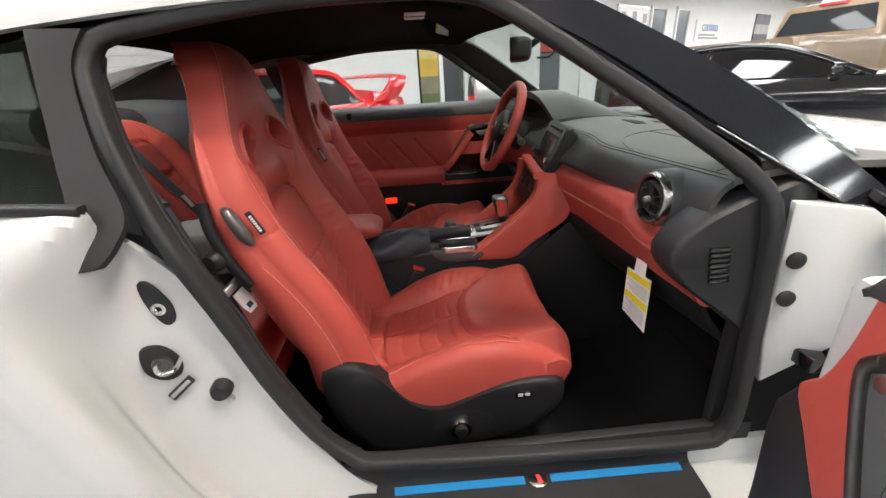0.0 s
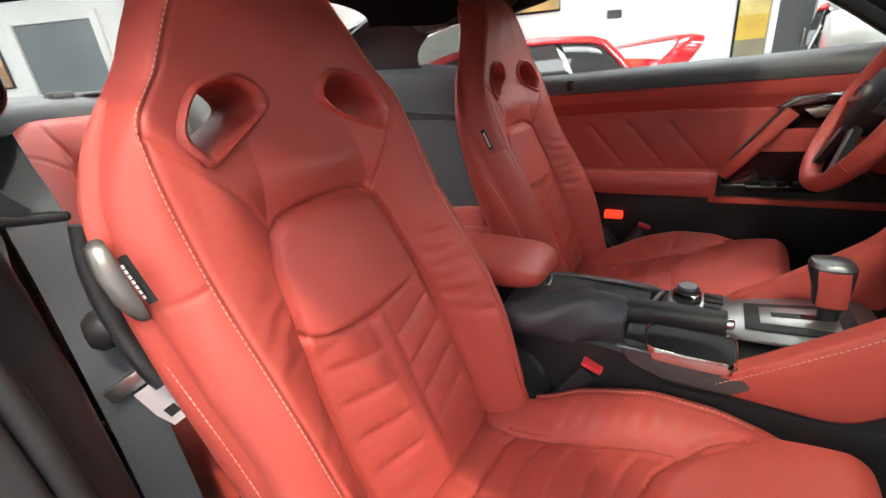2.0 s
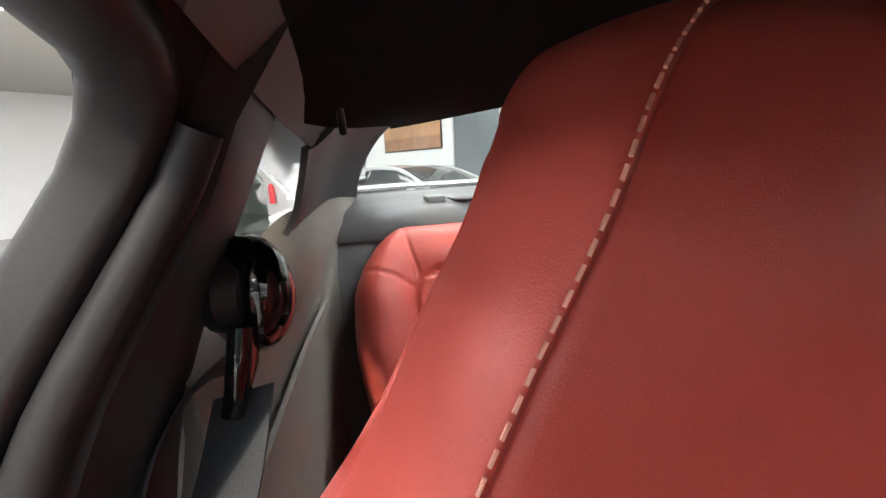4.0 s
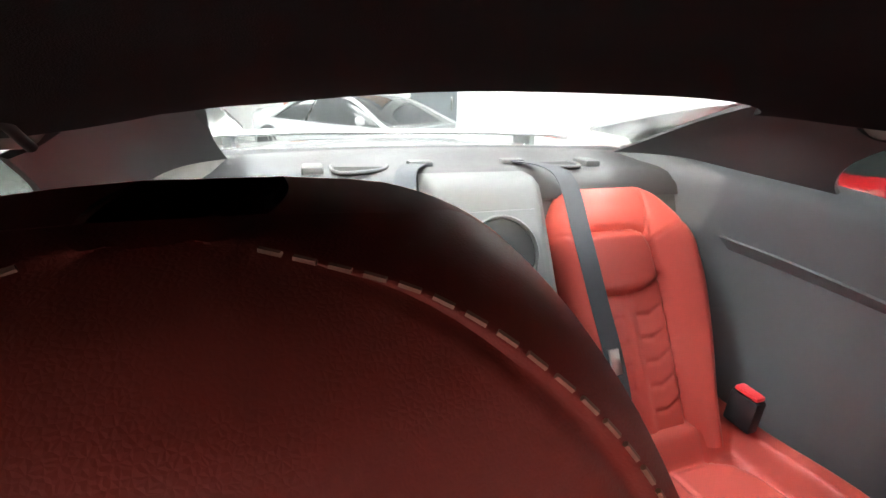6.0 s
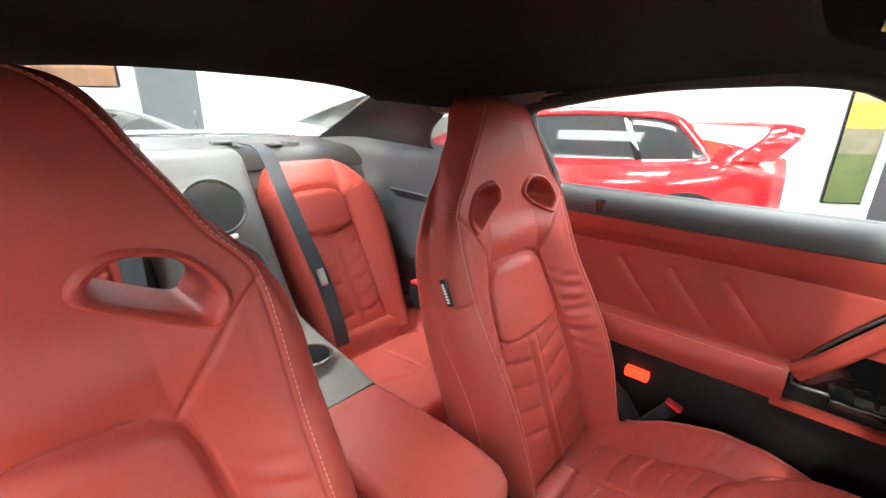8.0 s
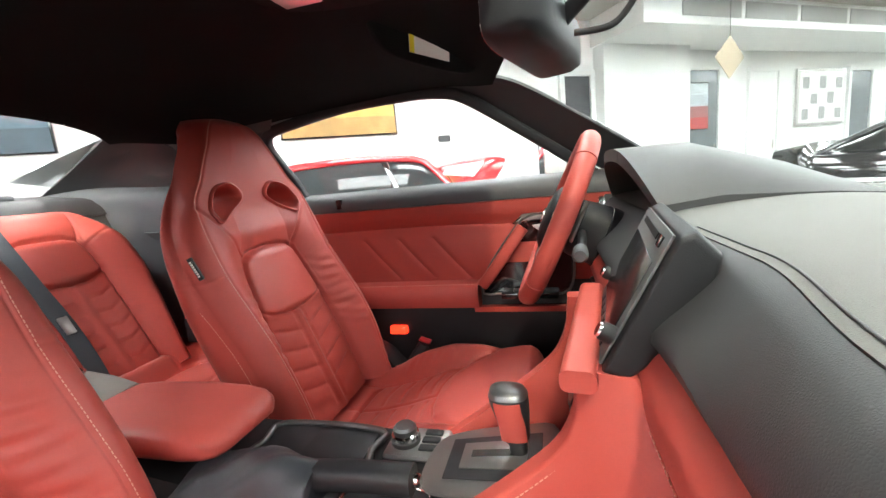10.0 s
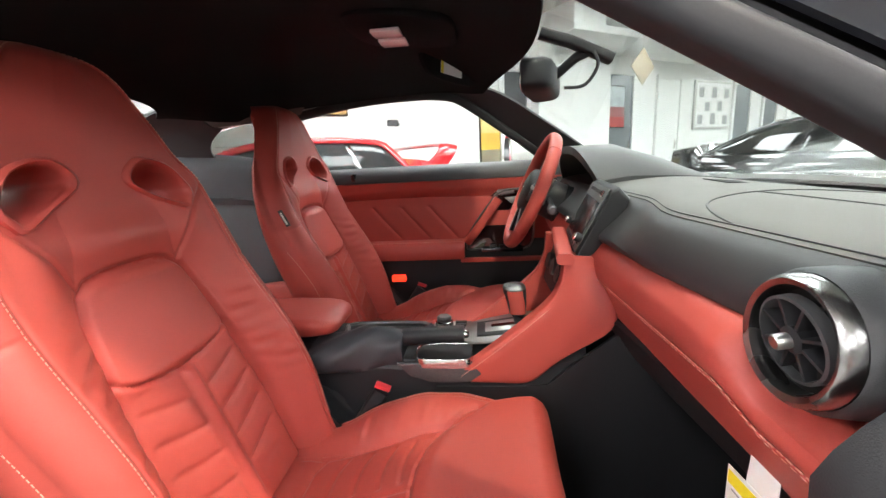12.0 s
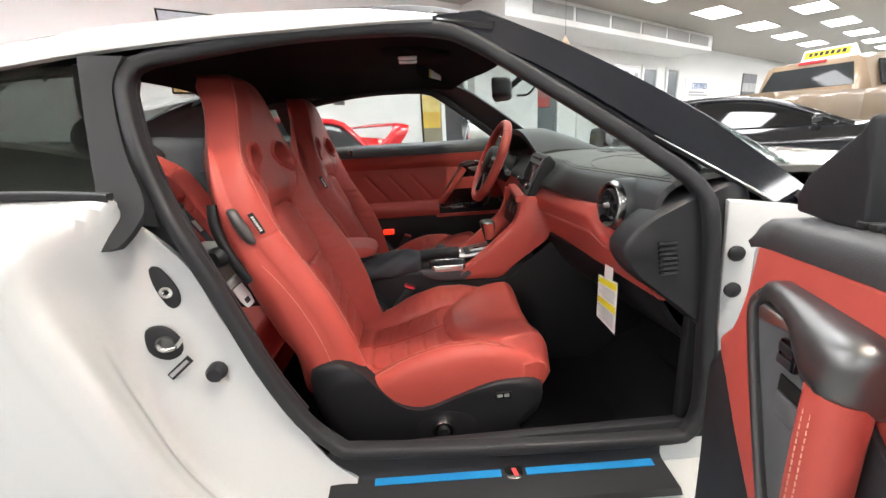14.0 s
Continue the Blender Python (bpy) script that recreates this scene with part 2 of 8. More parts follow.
YELLOW = surface("yellow print", (0.85, 0.72, 0.02), 0.7, var=0.03)
INK = surface("grey print", (0.35, 0.35, 0.36), 0.7, var=0.05)
SCREENM = surface("dark coated display glass", (0.010, 0.011, 0.013), 0.22, var=0.15, spec=0.35)
BLUE = surface("blue film", (0.015, 0.20, 0.46), 0.35, var=0.1)
REDLAMP = surface("lit red lamp lens", (1.0, 0.035, 0.012), 0.4, emit=1.5)
REDBTN = surface("red buckle button", (0.75, 0.05, 0.06), 0.35)
PANE = glass("clear window glass", (0.84, 0.87, 0.86))
SCREEN = glass("windscreen glass", (0.74, 0.78, 0.77))
TINT = glass("tinted window glass", (0.40, 0.43, 0.41))
WALLM = surface("white wall paint", (0.80, 0.80, 0.78), 0.75, var=0.03, scale=1.5, bump=0.1, bump_scale=200)
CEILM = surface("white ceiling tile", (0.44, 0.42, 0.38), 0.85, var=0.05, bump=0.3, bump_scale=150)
FLOORM = surface("pale grey floor tile", (0.34, 0.34, 0.33), 0.25, var=0.08, scale=1.2)
LAMP = surface("lit ceiling panel", (0.98, 0.985, 1.0), 0.5, var=0.0, fine=0.0, emit=24.0)

# ---- showroom ----
def room_box(name, a0, a1, b0, b1, z0, z1, material, label, category):
    return single(name, moved(box(a0, a1, b0, b1, z0, z1, 0), ROOM), material, label, category, "structure", smooth=0)


room_box("floor", -14, 26, -8, 5.3, -0.10, 0.0, FLOORM, "pale grey polished tile showroom floor", "floor")
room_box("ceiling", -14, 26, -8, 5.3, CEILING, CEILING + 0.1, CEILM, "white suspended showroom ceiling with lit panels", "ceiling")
room_box("wall_left", -14, 26, 5.1, 5.3, 0, CEILING, WALLM, "white painted showroom wall behind the cars", "wall")
room_box("wall_far", 26, 26.2, -8, 5.3, 0, CEILING, WALLM, "white painted far showroom wall", "wall")
room_box("wall_rear", -14.2, -14.0, -8, 5.3, 0, CEILING, WALLM, "white painted rear showroom wall", "wall")
room_box("wall_front_low", -14, 26, -8.2, -8.0, 0, 0.5, WALLM, "low white wall under the shop windows", "wall")
room_box("wall_front_high", -14, 26, -8.2, -8.0, 2.7, CEILING, WALLM, "white wall over the shop windows", "wall")
for k, a in enumerate(range(-14, 27, 2)):
    room_box("window_post", a - 0.05, a + 0.05, -8.12, -8.0, 0.5, 2.7, GLOSS, "black metal shop window post", "window")
for z in (0.5, 1.6, 2.66):
    room_box("window_rail", -14, 26, -8.11, -8.01, z, z + 0.05, GLOSS, "black metal shop window rail", "window")
single("ground", box(-70, 70, -70, 70, -0.35, -0.12, 0), surface("asphalt", (0.06, 0.06, 0.06), 0.9), "dark asphalt outside the shop windows", "ground", "structure", smooth=0)

panel = thing("ceiling_light", "lit rectangular panel in the white ceiling", "ceiling light", "ceiling lights")
part("frame", merge(box(-0.62, -0.60, -0.32, 0.32, -0.02, 0, 0), box(0.60, 0.62, -0.32, 0.32, -0.02, 0, 0), box(-0.60, 0.60, -0.32, -0.30, -0.02, 0, 0), box(-0.60, 0.60, 0.30, 0.32, -0.02, 0, 0)), WALLM, panel, smooth=0)
part("diffuser", box(-0.60, 0.60, -0.30, 0.30, -0.012, -0.004, 0), LAMP, panel, smooth=0)
# Only rows 1.55 and 2.87 are known; the others are unseen, added as fill.
spots = [(a, b) for b in (-6.2, -4.9, -2.2) for a in np.arange(-8.5, 25, 2.8)] + [(a, b) for b in (0.25, 1.55) for a in np.arange(-7.3, 25, 2.8)] + [(a, 2.87) for a in np.arange(-9.1, 25, 2.8)]
for k, (a, b) in enumerate(spots):
    m = ROOM @ Matrix.Translation((a, b, CEILING - 0.003))
    if k:
        copy_thing(panel, m)
    else:
        panel.matrix_world = m

# a compact spotlight in the ceiling over the open door
SPOT_AT = Vector((0.95, -1.30, CEILING))
SPOTM = surface("lit spotlight lens", (1.0, 0.9, 0.78), 0.4, var=0.0, fine=0.0, emit=40.0)
spotlight = thing("ceiling_spotlight", "small round warm spotlight set in the white ceiling", "ceiling light", at=SPOT_AT)
part("spot_ring", lathe([(0.055, 0.0), (0.085, 0.0), (0.085, -0.008), (0.075, -0.014), (0.058, -0.012), (0.055, 0.0)], 32, Matrix.Translation(SPOT_AT)), CHROME, spotlight)
part("spot_lens", lathe([(0.0, -0.001), (0.055, -0.001), (0.055, -0.004), (0.0, -0.004)], 24, Matrix.Translation(SPOT_AT)), SPOTM, spotlight)

# ---- the white coupe: door opening, body and roof ----
car = thing("white_coupe", "white two-door sports coupe with its passenger door open", "car")
OPENING = [(-0.283, -0.737, 0.847), (-0.322, -0.712, 0.928), (-0.350, -0.690, 1.010), (-0.376, -0.650, 1.085), (-0.384, -0.629, 1.123), (-0.366, -0.611, 1.157), (-0.30, -0.602, 1.172), (-0.10, -0.591, 1.198), (0.08, -0.589, 1.204), (0.179, -0.591, 1.199), (0.253, -0.602, 1.176), (0.424, -0.660, 1.060), (0.568, -0.712, 0.955), (0.640, -0.744, 0.893), (0.661, -0.765, 0.836), (0.675, -0.765, 0.70), (0.686, -0.765, 0.540), (0.691, -0.765, 0.424), (0.675, -0.765, 0.372), (0.63, -0.765, 0.357), (0.285, -0.765, 0.370), (-0.017, -0.765, 0.395), (-0.062, -0.758, 0.405), (-0.127, -0.746, 0.463), (-0.189, -0.738, 0.581), (-0.238, -0.736, 0.722)]
loop = curve(OPENING, 120, True)
part("door_seal", sweep(loop, rounded(0.026, 0.034, 0.009), up=(0, 1, 0), closed=True), RUBBER, car, "black rubber door seal")
mid = loop.mean(0)


def grown(d, dy):
    """The opening's loop pushed outwards by d in its own plane, and by dy towards the outside."""
    flat = loop[:, [0, 2]]
    t = np.roll(flat, -1, 0) - np.roll(flat, 1, 0)
    nrm = np.stack([t[:, 1], -t[:, 0]], -1)
    nrm /= np.linalg.norm(nrm, axis=1)[:, None]
    if ((flat + 0.01 * nrm - flat.mean(0)) ** 2).sum() < ((flat - flat.mean(0)) ** 2).sum():
        nrm = -nrm
    g = loop.copy()
    g[:, 0] += nrm[:, 0] * d
    g[:, 2] += nrm[:, 1] * d
    g[:, 1] += dy
    return g


# inner lining of the opening, from the seal to the cabin
def lining_ring(d, dy):
    """As grown(), but kept narrow along the rear pillar."""
    k = np.maximum(smoothstep(-0.25, 0.0, loop[:, 0]), smoothstep(1.13, 1.17, loop[:, 2]))[:, None]
    return grown(d, dy) * k + grown(0.25 * d, 0.55 * dy) * (1 - k)


part("opening_trim", loft([grown(0.0, 0.012), lining_ring(0.035, 0.035), lining_ring(0.06, 0.075)], True, False), RUBBER, car)
rear_edge = np.array([q for q in np.roll(grown(0.004, 0.028), 60, 0) if q[0] < -0.10 and 0.45 < q[2] < 1.14])
part("second_seal", sweep(rear_edge, 0.011, up=(0, 1, 0)), RUBBER, car, "black rubber inner seal")

# quarter panel and rear jamb, from the seal out over the hip
S = curve([(-0.352, -0.748, 0.885), (-0.292, -0.732, 0.80), (-0.252, -0.738, 0.70), (-0.203, -0.740, 0.585), (-0.147, -0.747, 0.465), (-0.083, -0.762, 0.375), (-0.03, -0.778, 0.335)], 40)
M1 = curve([(-0.365, -0.756, 0.905), (-0.350, -0.740, 0.80), (-0.315, -0.740, 0.69), (-0.265, -0.745, 0.57), (-0.205, -0.758, 0.44), (-0.12, -0.785, 0.335), (-0.04, -0.80, 0.27)], 40)
M2 = curve([(-0.352, -0.772, 0.910), (-0.368, -0.780, 0.825), (-0.392, -0.783, 0.775), (-0.402, -0.785, 0.71), (-0.396, -0.785, 0.64), (-0.378, -0.788, 0.57), (-0.322, -0.800, 0.435), (-0.21, -0.825, 0.31), (-0.06, -0.845, 0.20)], 40)
E0 = curve([(-0.345, -0.788, 0.930), (-0.373, -0.820, 0.908), (-0.403, -0.850, 0.881), (-0.426, -0.870, 0.848), (-0.427, -0.880, 0.800), (-0.412, -0.885, 0.755), (-0.400, -0.885, 0.720), (-0.362, -0.885, 0.624), (-0.293, -0.885, 0.435), (-0.18, -0.890, 0.28), (-0.06, -0.900, 0.12)], 40)
K1 = curve([(-0.372, -0.795, 0.936), (-0.408, -0.835, 0.916), (-0.434, -0.868, 0.890), (-0.450, -0.888, 0.852), (-0.452, -0.898, 0.800), (-0.438, -0.904, 0.750), (-0.426, -0.905, 0.710), (-0.388, -0.906, 0.615), (-0.320, -0.906, 0.425), (-0.21, -0.91, 0.26), (-0.10, -0.92, 0.10)], 40)
K2 = curve([(-0.62, -0.788, 0.945), (-0.62, -0.855, 0.925), (-0.62, -0.915, 0.86), (-0.62, -0.945, 0.72), (-0.60, -0.945, 0.55), (-0.56, -0.94, 0.38), (-0.50, -0.94, 0.22), (-0.45, -0.94, 0.08)], 40)
K3 = curve([(-1.05, -0.775, 0.955), (-1.05, -0.855, 0.940), (-1.05, -0.930, 0.88), (-1.05, -0.965, 0.74), (-1.05, -0.965, 0.55), (-1.05, -0.95, 0.38), (-1.05, -0.94, 0.22), (-1.05, -0.93, 0.08)], 40)
K4 = curve([(-2.30, -0.66, 0.945), (-2.30, -0.73, 0.935), (-2.30, -0.80, 0.88), (-2.30, -0.84, 0.74), (-2.30, -0.85, 0.55), (-2.30, -0.85, 0.38), (-2.30, -0.84, 0.22), (-2.30, -0.82, 0.08)], 40)
rows = np.stack([curve(np.array([a, b, c, c * 0.5 + d * 0.5, d, e, e * 0.85 + f * 0.15, e * 0.55 + f * 0.45, f]), 64) for a, b, c, d, e, f in zip(S, M1, M2, E0, K1, K2)], 0)
more = np.stack([curve(np.array([a, b, c, d]), 20)[1:] for a, b, c, d in zip(K2, K2 * 0.5 + K3 * 0.5, K3, K4)], 0)
quarter = sheet(np.concatenate([rows, more], 1), 0.012)
part("quarter_panel", quarter, WHITE, car)
part("quarter_panel", mirrored(quarter), WHITE, car)

# sill, its step plate and the inner tunnel of the sill
sill = loft([[(x, -0.745, z + 0.050), (x, -0.758, z + 0.045), (x, -0.768, z), (x, -0.80, z - 0.006), (x, -0.86, z - 0.016), (x, -0.905, z - 0.05), (x, -0.92, z - 0.12), (x, -0.90, z - 0.22), (x, -0.745, z - 0.22)] for x, z in ((-0.08, 0.318), (0.2, 0.310), (0.45, 0.302), (0.66, 0.296), (0.80, 0.294))])
part("sill", sill, WHITE, car)
step = loft([[(x, -0.750, z + 0.066), (x, -0.760, z + 0.058), (x, -0.765, z + 0.016), (x, -0.772, z + 0.008), (x, -0.842, z), (x, -0.850, z - 0.010), (x, -0.842, z - 0.012), (x, -0.765, z - 0.006), (x, -0.750, z + 0.050)] for x, z in ((-0.085, 0.3215), (0.2, 0.313), (0.45, 0.3055), (0.615, 0.3005))])
sill_plate = part("sill_plate", step, BLACK, car, "black sill plate with blue strips")

# roof skin with its side rail
low = hermite((-2.2, 0.93), (-1.6, 0.99), (-1.2, 1.065), (-0.9, 1.115), (-0.587, 1.158), (-0.445, 1.178), (-0.146, 1.201), (0.169, 1.212), (0.30, 1.200))
lowy = hermite((-2.2, 0.60), (-1.6, 0.66), (-1.2, 0.665), (-0.9, 0.655), (-0.587, 0.636), (-0.445, 0.624), (-0.146, 0.613), (0.169, 0.607), (0.30, 0.615))
rise = hermite((-2.2, 0.02), (-1.6, 0.06), (-0.9, 0.13), (-0.3, 0.11), (0.18, 0.10), (0.30, 0.085))
lip = hermite((-2.2, 0.045), (-0.3, 0.045), (0.05, 0.032), (0.18, 0.018), (0.30, 0.012))
def roof_row(x):
    y0, z0, r = float(lowy(x)), float(low(x)), float(rise(x))
    e = float(lip(x))
    row = [(x, -y0 - 0.004, z0), (x, -y0 + 0.004, z0 + 0.5 * e), (x, -y0 + 0.028, z0 + e)]
    for u in np.linspace(-1, 1, 25)[1:-1]:
        row.append((x, u * (y0 - 0.02), z0 + e + r * 0.6 * (1 - abs(u) ** 2.2)))
    return row + [(x, y0 - 0.028, z0 + e), (x, y0 - 0.004, z0 + 0.5 * e), (x, y0 + 0.004, z0)]


part("roof", sheet([roof_row(x) for x in np.linspace(-0.64, 0.185, 30)], -0.010), WHITE, car)
header = []
for k in np.linspace(0, 1, 9):
    row = []
    for u in np.linspace(-1, 1, 31):
        x = 0.188 + (0.112 + 0.135 * (1 - u * u)) * k
        y0, z0, e, r = float(lowy(min(x, 0.30))), float(low(min(x, 0.30))), float(lip(min(x, 0.30))), float(rise(min(x, 0.30)))
        row.append((x, u * (y0 - 0.004), z0 + e * smoothstep(1.0, 0.94, abs(u)) + r * 0.6 * (1 - abs(u) ** 2.2) - 0.16 * max(x - 0.30, 0)))
    header.append(row)
part("screen_header", sheet(header, -0.010), GLOSS, car, "gloss black windscreen header")
skin = sheet([roof_row(x)[:6] for x in np.linspace(-1.32, -0.643, 20)], -0.010)
part("rear_pillar_skin", skin, WHITE, car)
part("rear_pillar_skin", mirrored(skin), WHITE, car)
# headliner under the roof
liner_z = hermite((-0.81, 1.180), (-0.66, 1.200), (-0.50, 1.240), (-0.30, 1.258), (0.0, 1.264), (0.2, 1.256), (0.36, 1.230), (0.45, 1.208))
grid = []
for k in np.linspace(0, 1, 30):
    row = []
    for u in np.linspace(-1, 1, 25):
        x = (-0.66 - 0.15 * abs(u) ** 3) * (1 - k) + (0.325 + 0.105 * (1 - u * u)) * k
        y0 = float(lowy(x)) - 0.05 - 0.14 * smoothstep(-0.50, -0.80, x)
        drop = float(liner_z(x)) - float(low(x)) + 0.004 - 0.05 * smoothstep(-0.55, -0.84, x)
        row.append((x, u * y0, float(liner_z(x)) - drop * abs(u) ** 3.2))
    grid.append(row)
part("headliner", sheet(grid, 0.012), LINER, car, "black cloth headliner")

# windscreen pillars
def pillar(sgn):
    out = [(0.28, -0.578, 1.232), (0.438, -0.609, 1.152), (0.638, -0.670, 1.028), (0.832, -0.745, 0.881), (0.93, -0.785, 0.797)]
    inn = [(0.17, -0.592, 1.222), (0.377, -0.643, 1.108), (0.572, -0.708, 0.975), (0.752, -0.765, 0.862), (0.84, -0.80, 0.79)]
    deep = [(0.20, -0.545, 1.198), (0.40, -0.585, 1.110), (0.60, -0.645, 0.985), (0.80, -0.705, 0.872), (0.88, -0.73, 0.80)]
    if sgn > 0:
        deep = [(0.22, -0.53, 1.222), (0.36, -0.562, 1.205), (0.53, -0.605, 1.105), (0.74, -0.672, 0.965), (0.86, -0.715, 0.87)]
    g = np.array(between(out, inn, n=30, m=10))
    g2 = np.array(between(inn, deep, n=30, m=8))
    g3 = np.array(between(deep, out, n=30, m=8))
    swell = np.sin(np.linspace(0, math.pi, g.shape[1]))[None, :, None]
    g = g + 0.013 * swell * np.array([0.35, -0.55, 0.75])
    strip = curve([Vector(q) + Vector((0.004, -0.006, 0.004)) for q in inn[2:4]], 24)
    fix = (lambda q: q) if sgn < 0 else mirrored
    part("windscreen_pillar", fix(sheet(g, -0.004)), PILLARPAINT, car, "gloss black windscreen pillar")
    part("pillar_seal", fix(sheet(g2, -0.006)), RUBBER if sgn < 0 else ROLL, car)
    part("edge_strip", fix(sweep(strip, 0.0022)), CHROME, car, "thin bright pillar edge strip")
    part("pillar_trim", fix(sheet(g3, -0.004)), ROLL if sgn > 0 else BLACK, car, "dark grey windscreen pillar trim")


pillar(-1)
pillar(1)


def screen_point(u, v):
    """Windscreen: u across, v from header to cowl."""
    top, bot = np.array([0.28, 0.578, 1.232]), np.array([0.86, 0.755, 0.875])
    x = top[0] + (bot[0] - top[0]) * v + (1 - u * u) * (0.15 + 0.17 * v)
    z = top[2] + (bot[2] - top[2]) * v + (1 - u * u) * (0.010 + 0.015 * v) + 0.02 * math.sin(math.pi * v)
    return x, u * (top[1] + (bot[1] - top[1]) * v), z


part("windscreen", sheet([[screen_point(u, v) for u in np.linspace(-0.965, 0.965, 25)] for v in np.linspace(0, 1, 14)], 0.004), SCREEN, car, "clear curved windscreen")

# quarter windows, sash and rear glass
for sgn in (-1, 1):
    fix = (lambda q: q) if sgn < 0 else mirrored
    sash = between([(-0.447, -0.632, 1.166), (-0.434, -0.668, 1.093), (-0.408, -0.722, 0.985), (-0.392, -0.758, 0.925), (-0.408, -0.783, 0.878), (-0.396, -0.793, 0.846)], [(-0.375, -0.622, 1.166), (-0.395, -0.645, 1.11), (-0.365, -0.70, 1.005), (-0.325, -0.745, 0.915), (-0.330, -0.775, 0.876), (-0.350, -0.79, 0.852)], n=30, m=6)
    part("window_sash", fix(sheet(sash, -0.012)), RUBBER, car, "black window sash strip")
    part("sash_clip", fix(lathe([(0.0, 0.0), (0.007, 0.0), (0.006, 0.003), (0.0, 0.004)], 14, aim((-0.372, -0.7835, 0.872), (0, -1, 0.1)))), GLOSS, car)
    q = [(-0.440, -0.634, 1.158), (-0.60, -0.640, 1.152), (-0.85, -0.66, 1.105), (-1.02, -0.69, 1.02), (-1.05, -0.72, 0.965), (-0.72, -0.75, 0.945), (-0.395, -0.757, 0.932), (-0.415, -0.71, 1.01), (-0.432, -0.668, 1.09)]
    pane = part("quarter_window", fix(prism(q, (0, 0.005, 0.001))), TINT, car, "dark tinted quarter window", smooth=0)
    pane.visible_shadow = False
    part("window_strip", fix(sweep(curve([(-0.352, -0.786, 0.936), (-0.45, -0.792, 0.946), (-0.70, -0.792, 0.957), (-1.05, -0.780, 0.966)], 16), rounded(0.02, 0.014, 0.004))), RUBBER, car)
grid = []
for v in np.linspace(0, 1, 12):
    x = -0.645 - 0.73 * v
    grid.append([(x - 0.04 * (1 - u * u) * v, u * (0.60 - 0.065 * v), 1.205 + 0.062 * (1 - u * u) * (1 - 0.8 * v) - 0.135 * v - 0.055 * v * v) for u in np.linspace(-1, 1, 17)])
rg = part("rear_window", sheet(grid, 0.004), PANE, car, "clear sloping rear window")
rg.visible_shadow = False

# boot lid, tail and wing
grid = []
for x in np.linspace(-1.36, -2.30, 10):
    grid.append([(x, u * (0.80 - 0.06 * (-1.5 - x)), 1.005 - 0.04 * abs(u) ** 3 - 0.05 * smoothstep(-1.9, -2.3, x)) for u in np.linspace(-1, 1, 15)])
part("boot_lid", sheet(grid, -0.015), WHITE, car)
part("rear_wing", loft([[(x - 0.11 + dx, y, z + dz) for dx, dz in ((0, 0.006), (0.10, 0.028), (0.19, 0.030), (0.22, 0.018), (0.19, 0.008), (0.05, 0.0))] for y, x, z in ((-0.76, -1.93, 1.010), (-0.70, -1.94, 1.022), (-0.3, -1.98, 1.028), (0.3, -1.98, 1.028), (0.70, -1.94, 1.022), (0.76, -1.93, 1.010))]), WHITE, car, "white rear wing")
for y in (-0.62, 0.62):
    part("wing_post", box(-2.06, -1.90, y - 0.015, y + 0.015, 0.93, 1.03, 0.006), WHITE, car)

# front jamb, wing and bonnet
part("hinge_jamb", prism([(0.69, -0.770, 0.862), (0.80, -0.795, 0.850), (0.850, -0.835, 0.80), (0.835, -0.845, 0.69), (0.80, -0.82, 0.62), (0.715, -0.775, 0.505), (0.70, -0.772, 0.60)], (0.012, 0.05, 0), 0.004), WHITE, car)
fender = between([(0.80, -0.82, 0.868), (1.0, -0.86, 0.872), (1.4, -0.88, 0.86), (2.2, -0.80, 0.70)], [(0.82, -0.90, 0.83), (1.0, -0.93, 0.84), (1.4, -0.95, 0.80), (2.2, -0.86, 0.62)], [(0.85, -0.93, 0.60), (1.0, -0.955, 0.60), (1.4, -0.97, 0.60), (2.2, -0.88, 0.45)], [(0.85, -0.93, 0.15), (1.0, -0.94, 0.15), (1.4, -0.95, 0.20), (2.2, -0.86, 0.20)], n=20, m=14)
part("front_wing", sheet(fender, -0.012), WHITE, car)
part("front_wing", mirrored(sheet(fender, -0.012)), WHITE, car)
grid = [[(x + 0.14 * (1 - u * u) * (1 if x < 1.4 else 0.6), u * (0.815 + 0.02 * smoothstep(0.85, 1.4, x) - 0.12 * smoothstep(1.4, 2.3, x)), 0.868 + 0.035 * (1 - u * u) - 0.20 * smoothstep(1.1, 2.4, x)) for u in np.linspace(-1, 1, 17)] for x in np.linspace(0.95, 2.3, 14)]
part("bonnet", sheet(grid, -0.012), WHITE, car)
grid = [[(x + 0.30 * (1 - u * u), u * 0.80, 0.862 - 0.02 * math.sin(math.pi * (x - 0.82) / 0.14)) for u in np.linspace(-1, 1, 17)] for x in np.linspace(0.80, 0.965, 5)]
part("cowl", sheet(grid, -0.012), BLACK, car)
# underside and outer floor, closing the body
part("underbody", box(-2.2, 2.2, -0.80, 0.80, 0.12, 0.16, 0.01), RUBBER, car)
part("bulkhead", box(1.02, 1.06, -0.76, 0.76, 0.14, 0.86, 0), CARPET, car)
part("tail_panel", box(-2.32, -2.28, -0.74, 0.74, 0.15, 0.93, 0.01), WHITE, car)

# ---- cabin lining ----
part("cabin_floor", box(-0.62, 1.02, -0.745, 0.745, 0.165, 0.185, 0), CARPET, car, "black carpeted cabin floor")
toe = [[(x, y, z) for y in np.linspace(-0.745, 0.745, 6)] for x, z in ((0.62, 0.186), (0.76, 0.21), (0.90, 0.32), (0.99, 0.45), (1.01, 0.70))]
part("toe_board", sheet(toe, -0.01), CARPET, car)
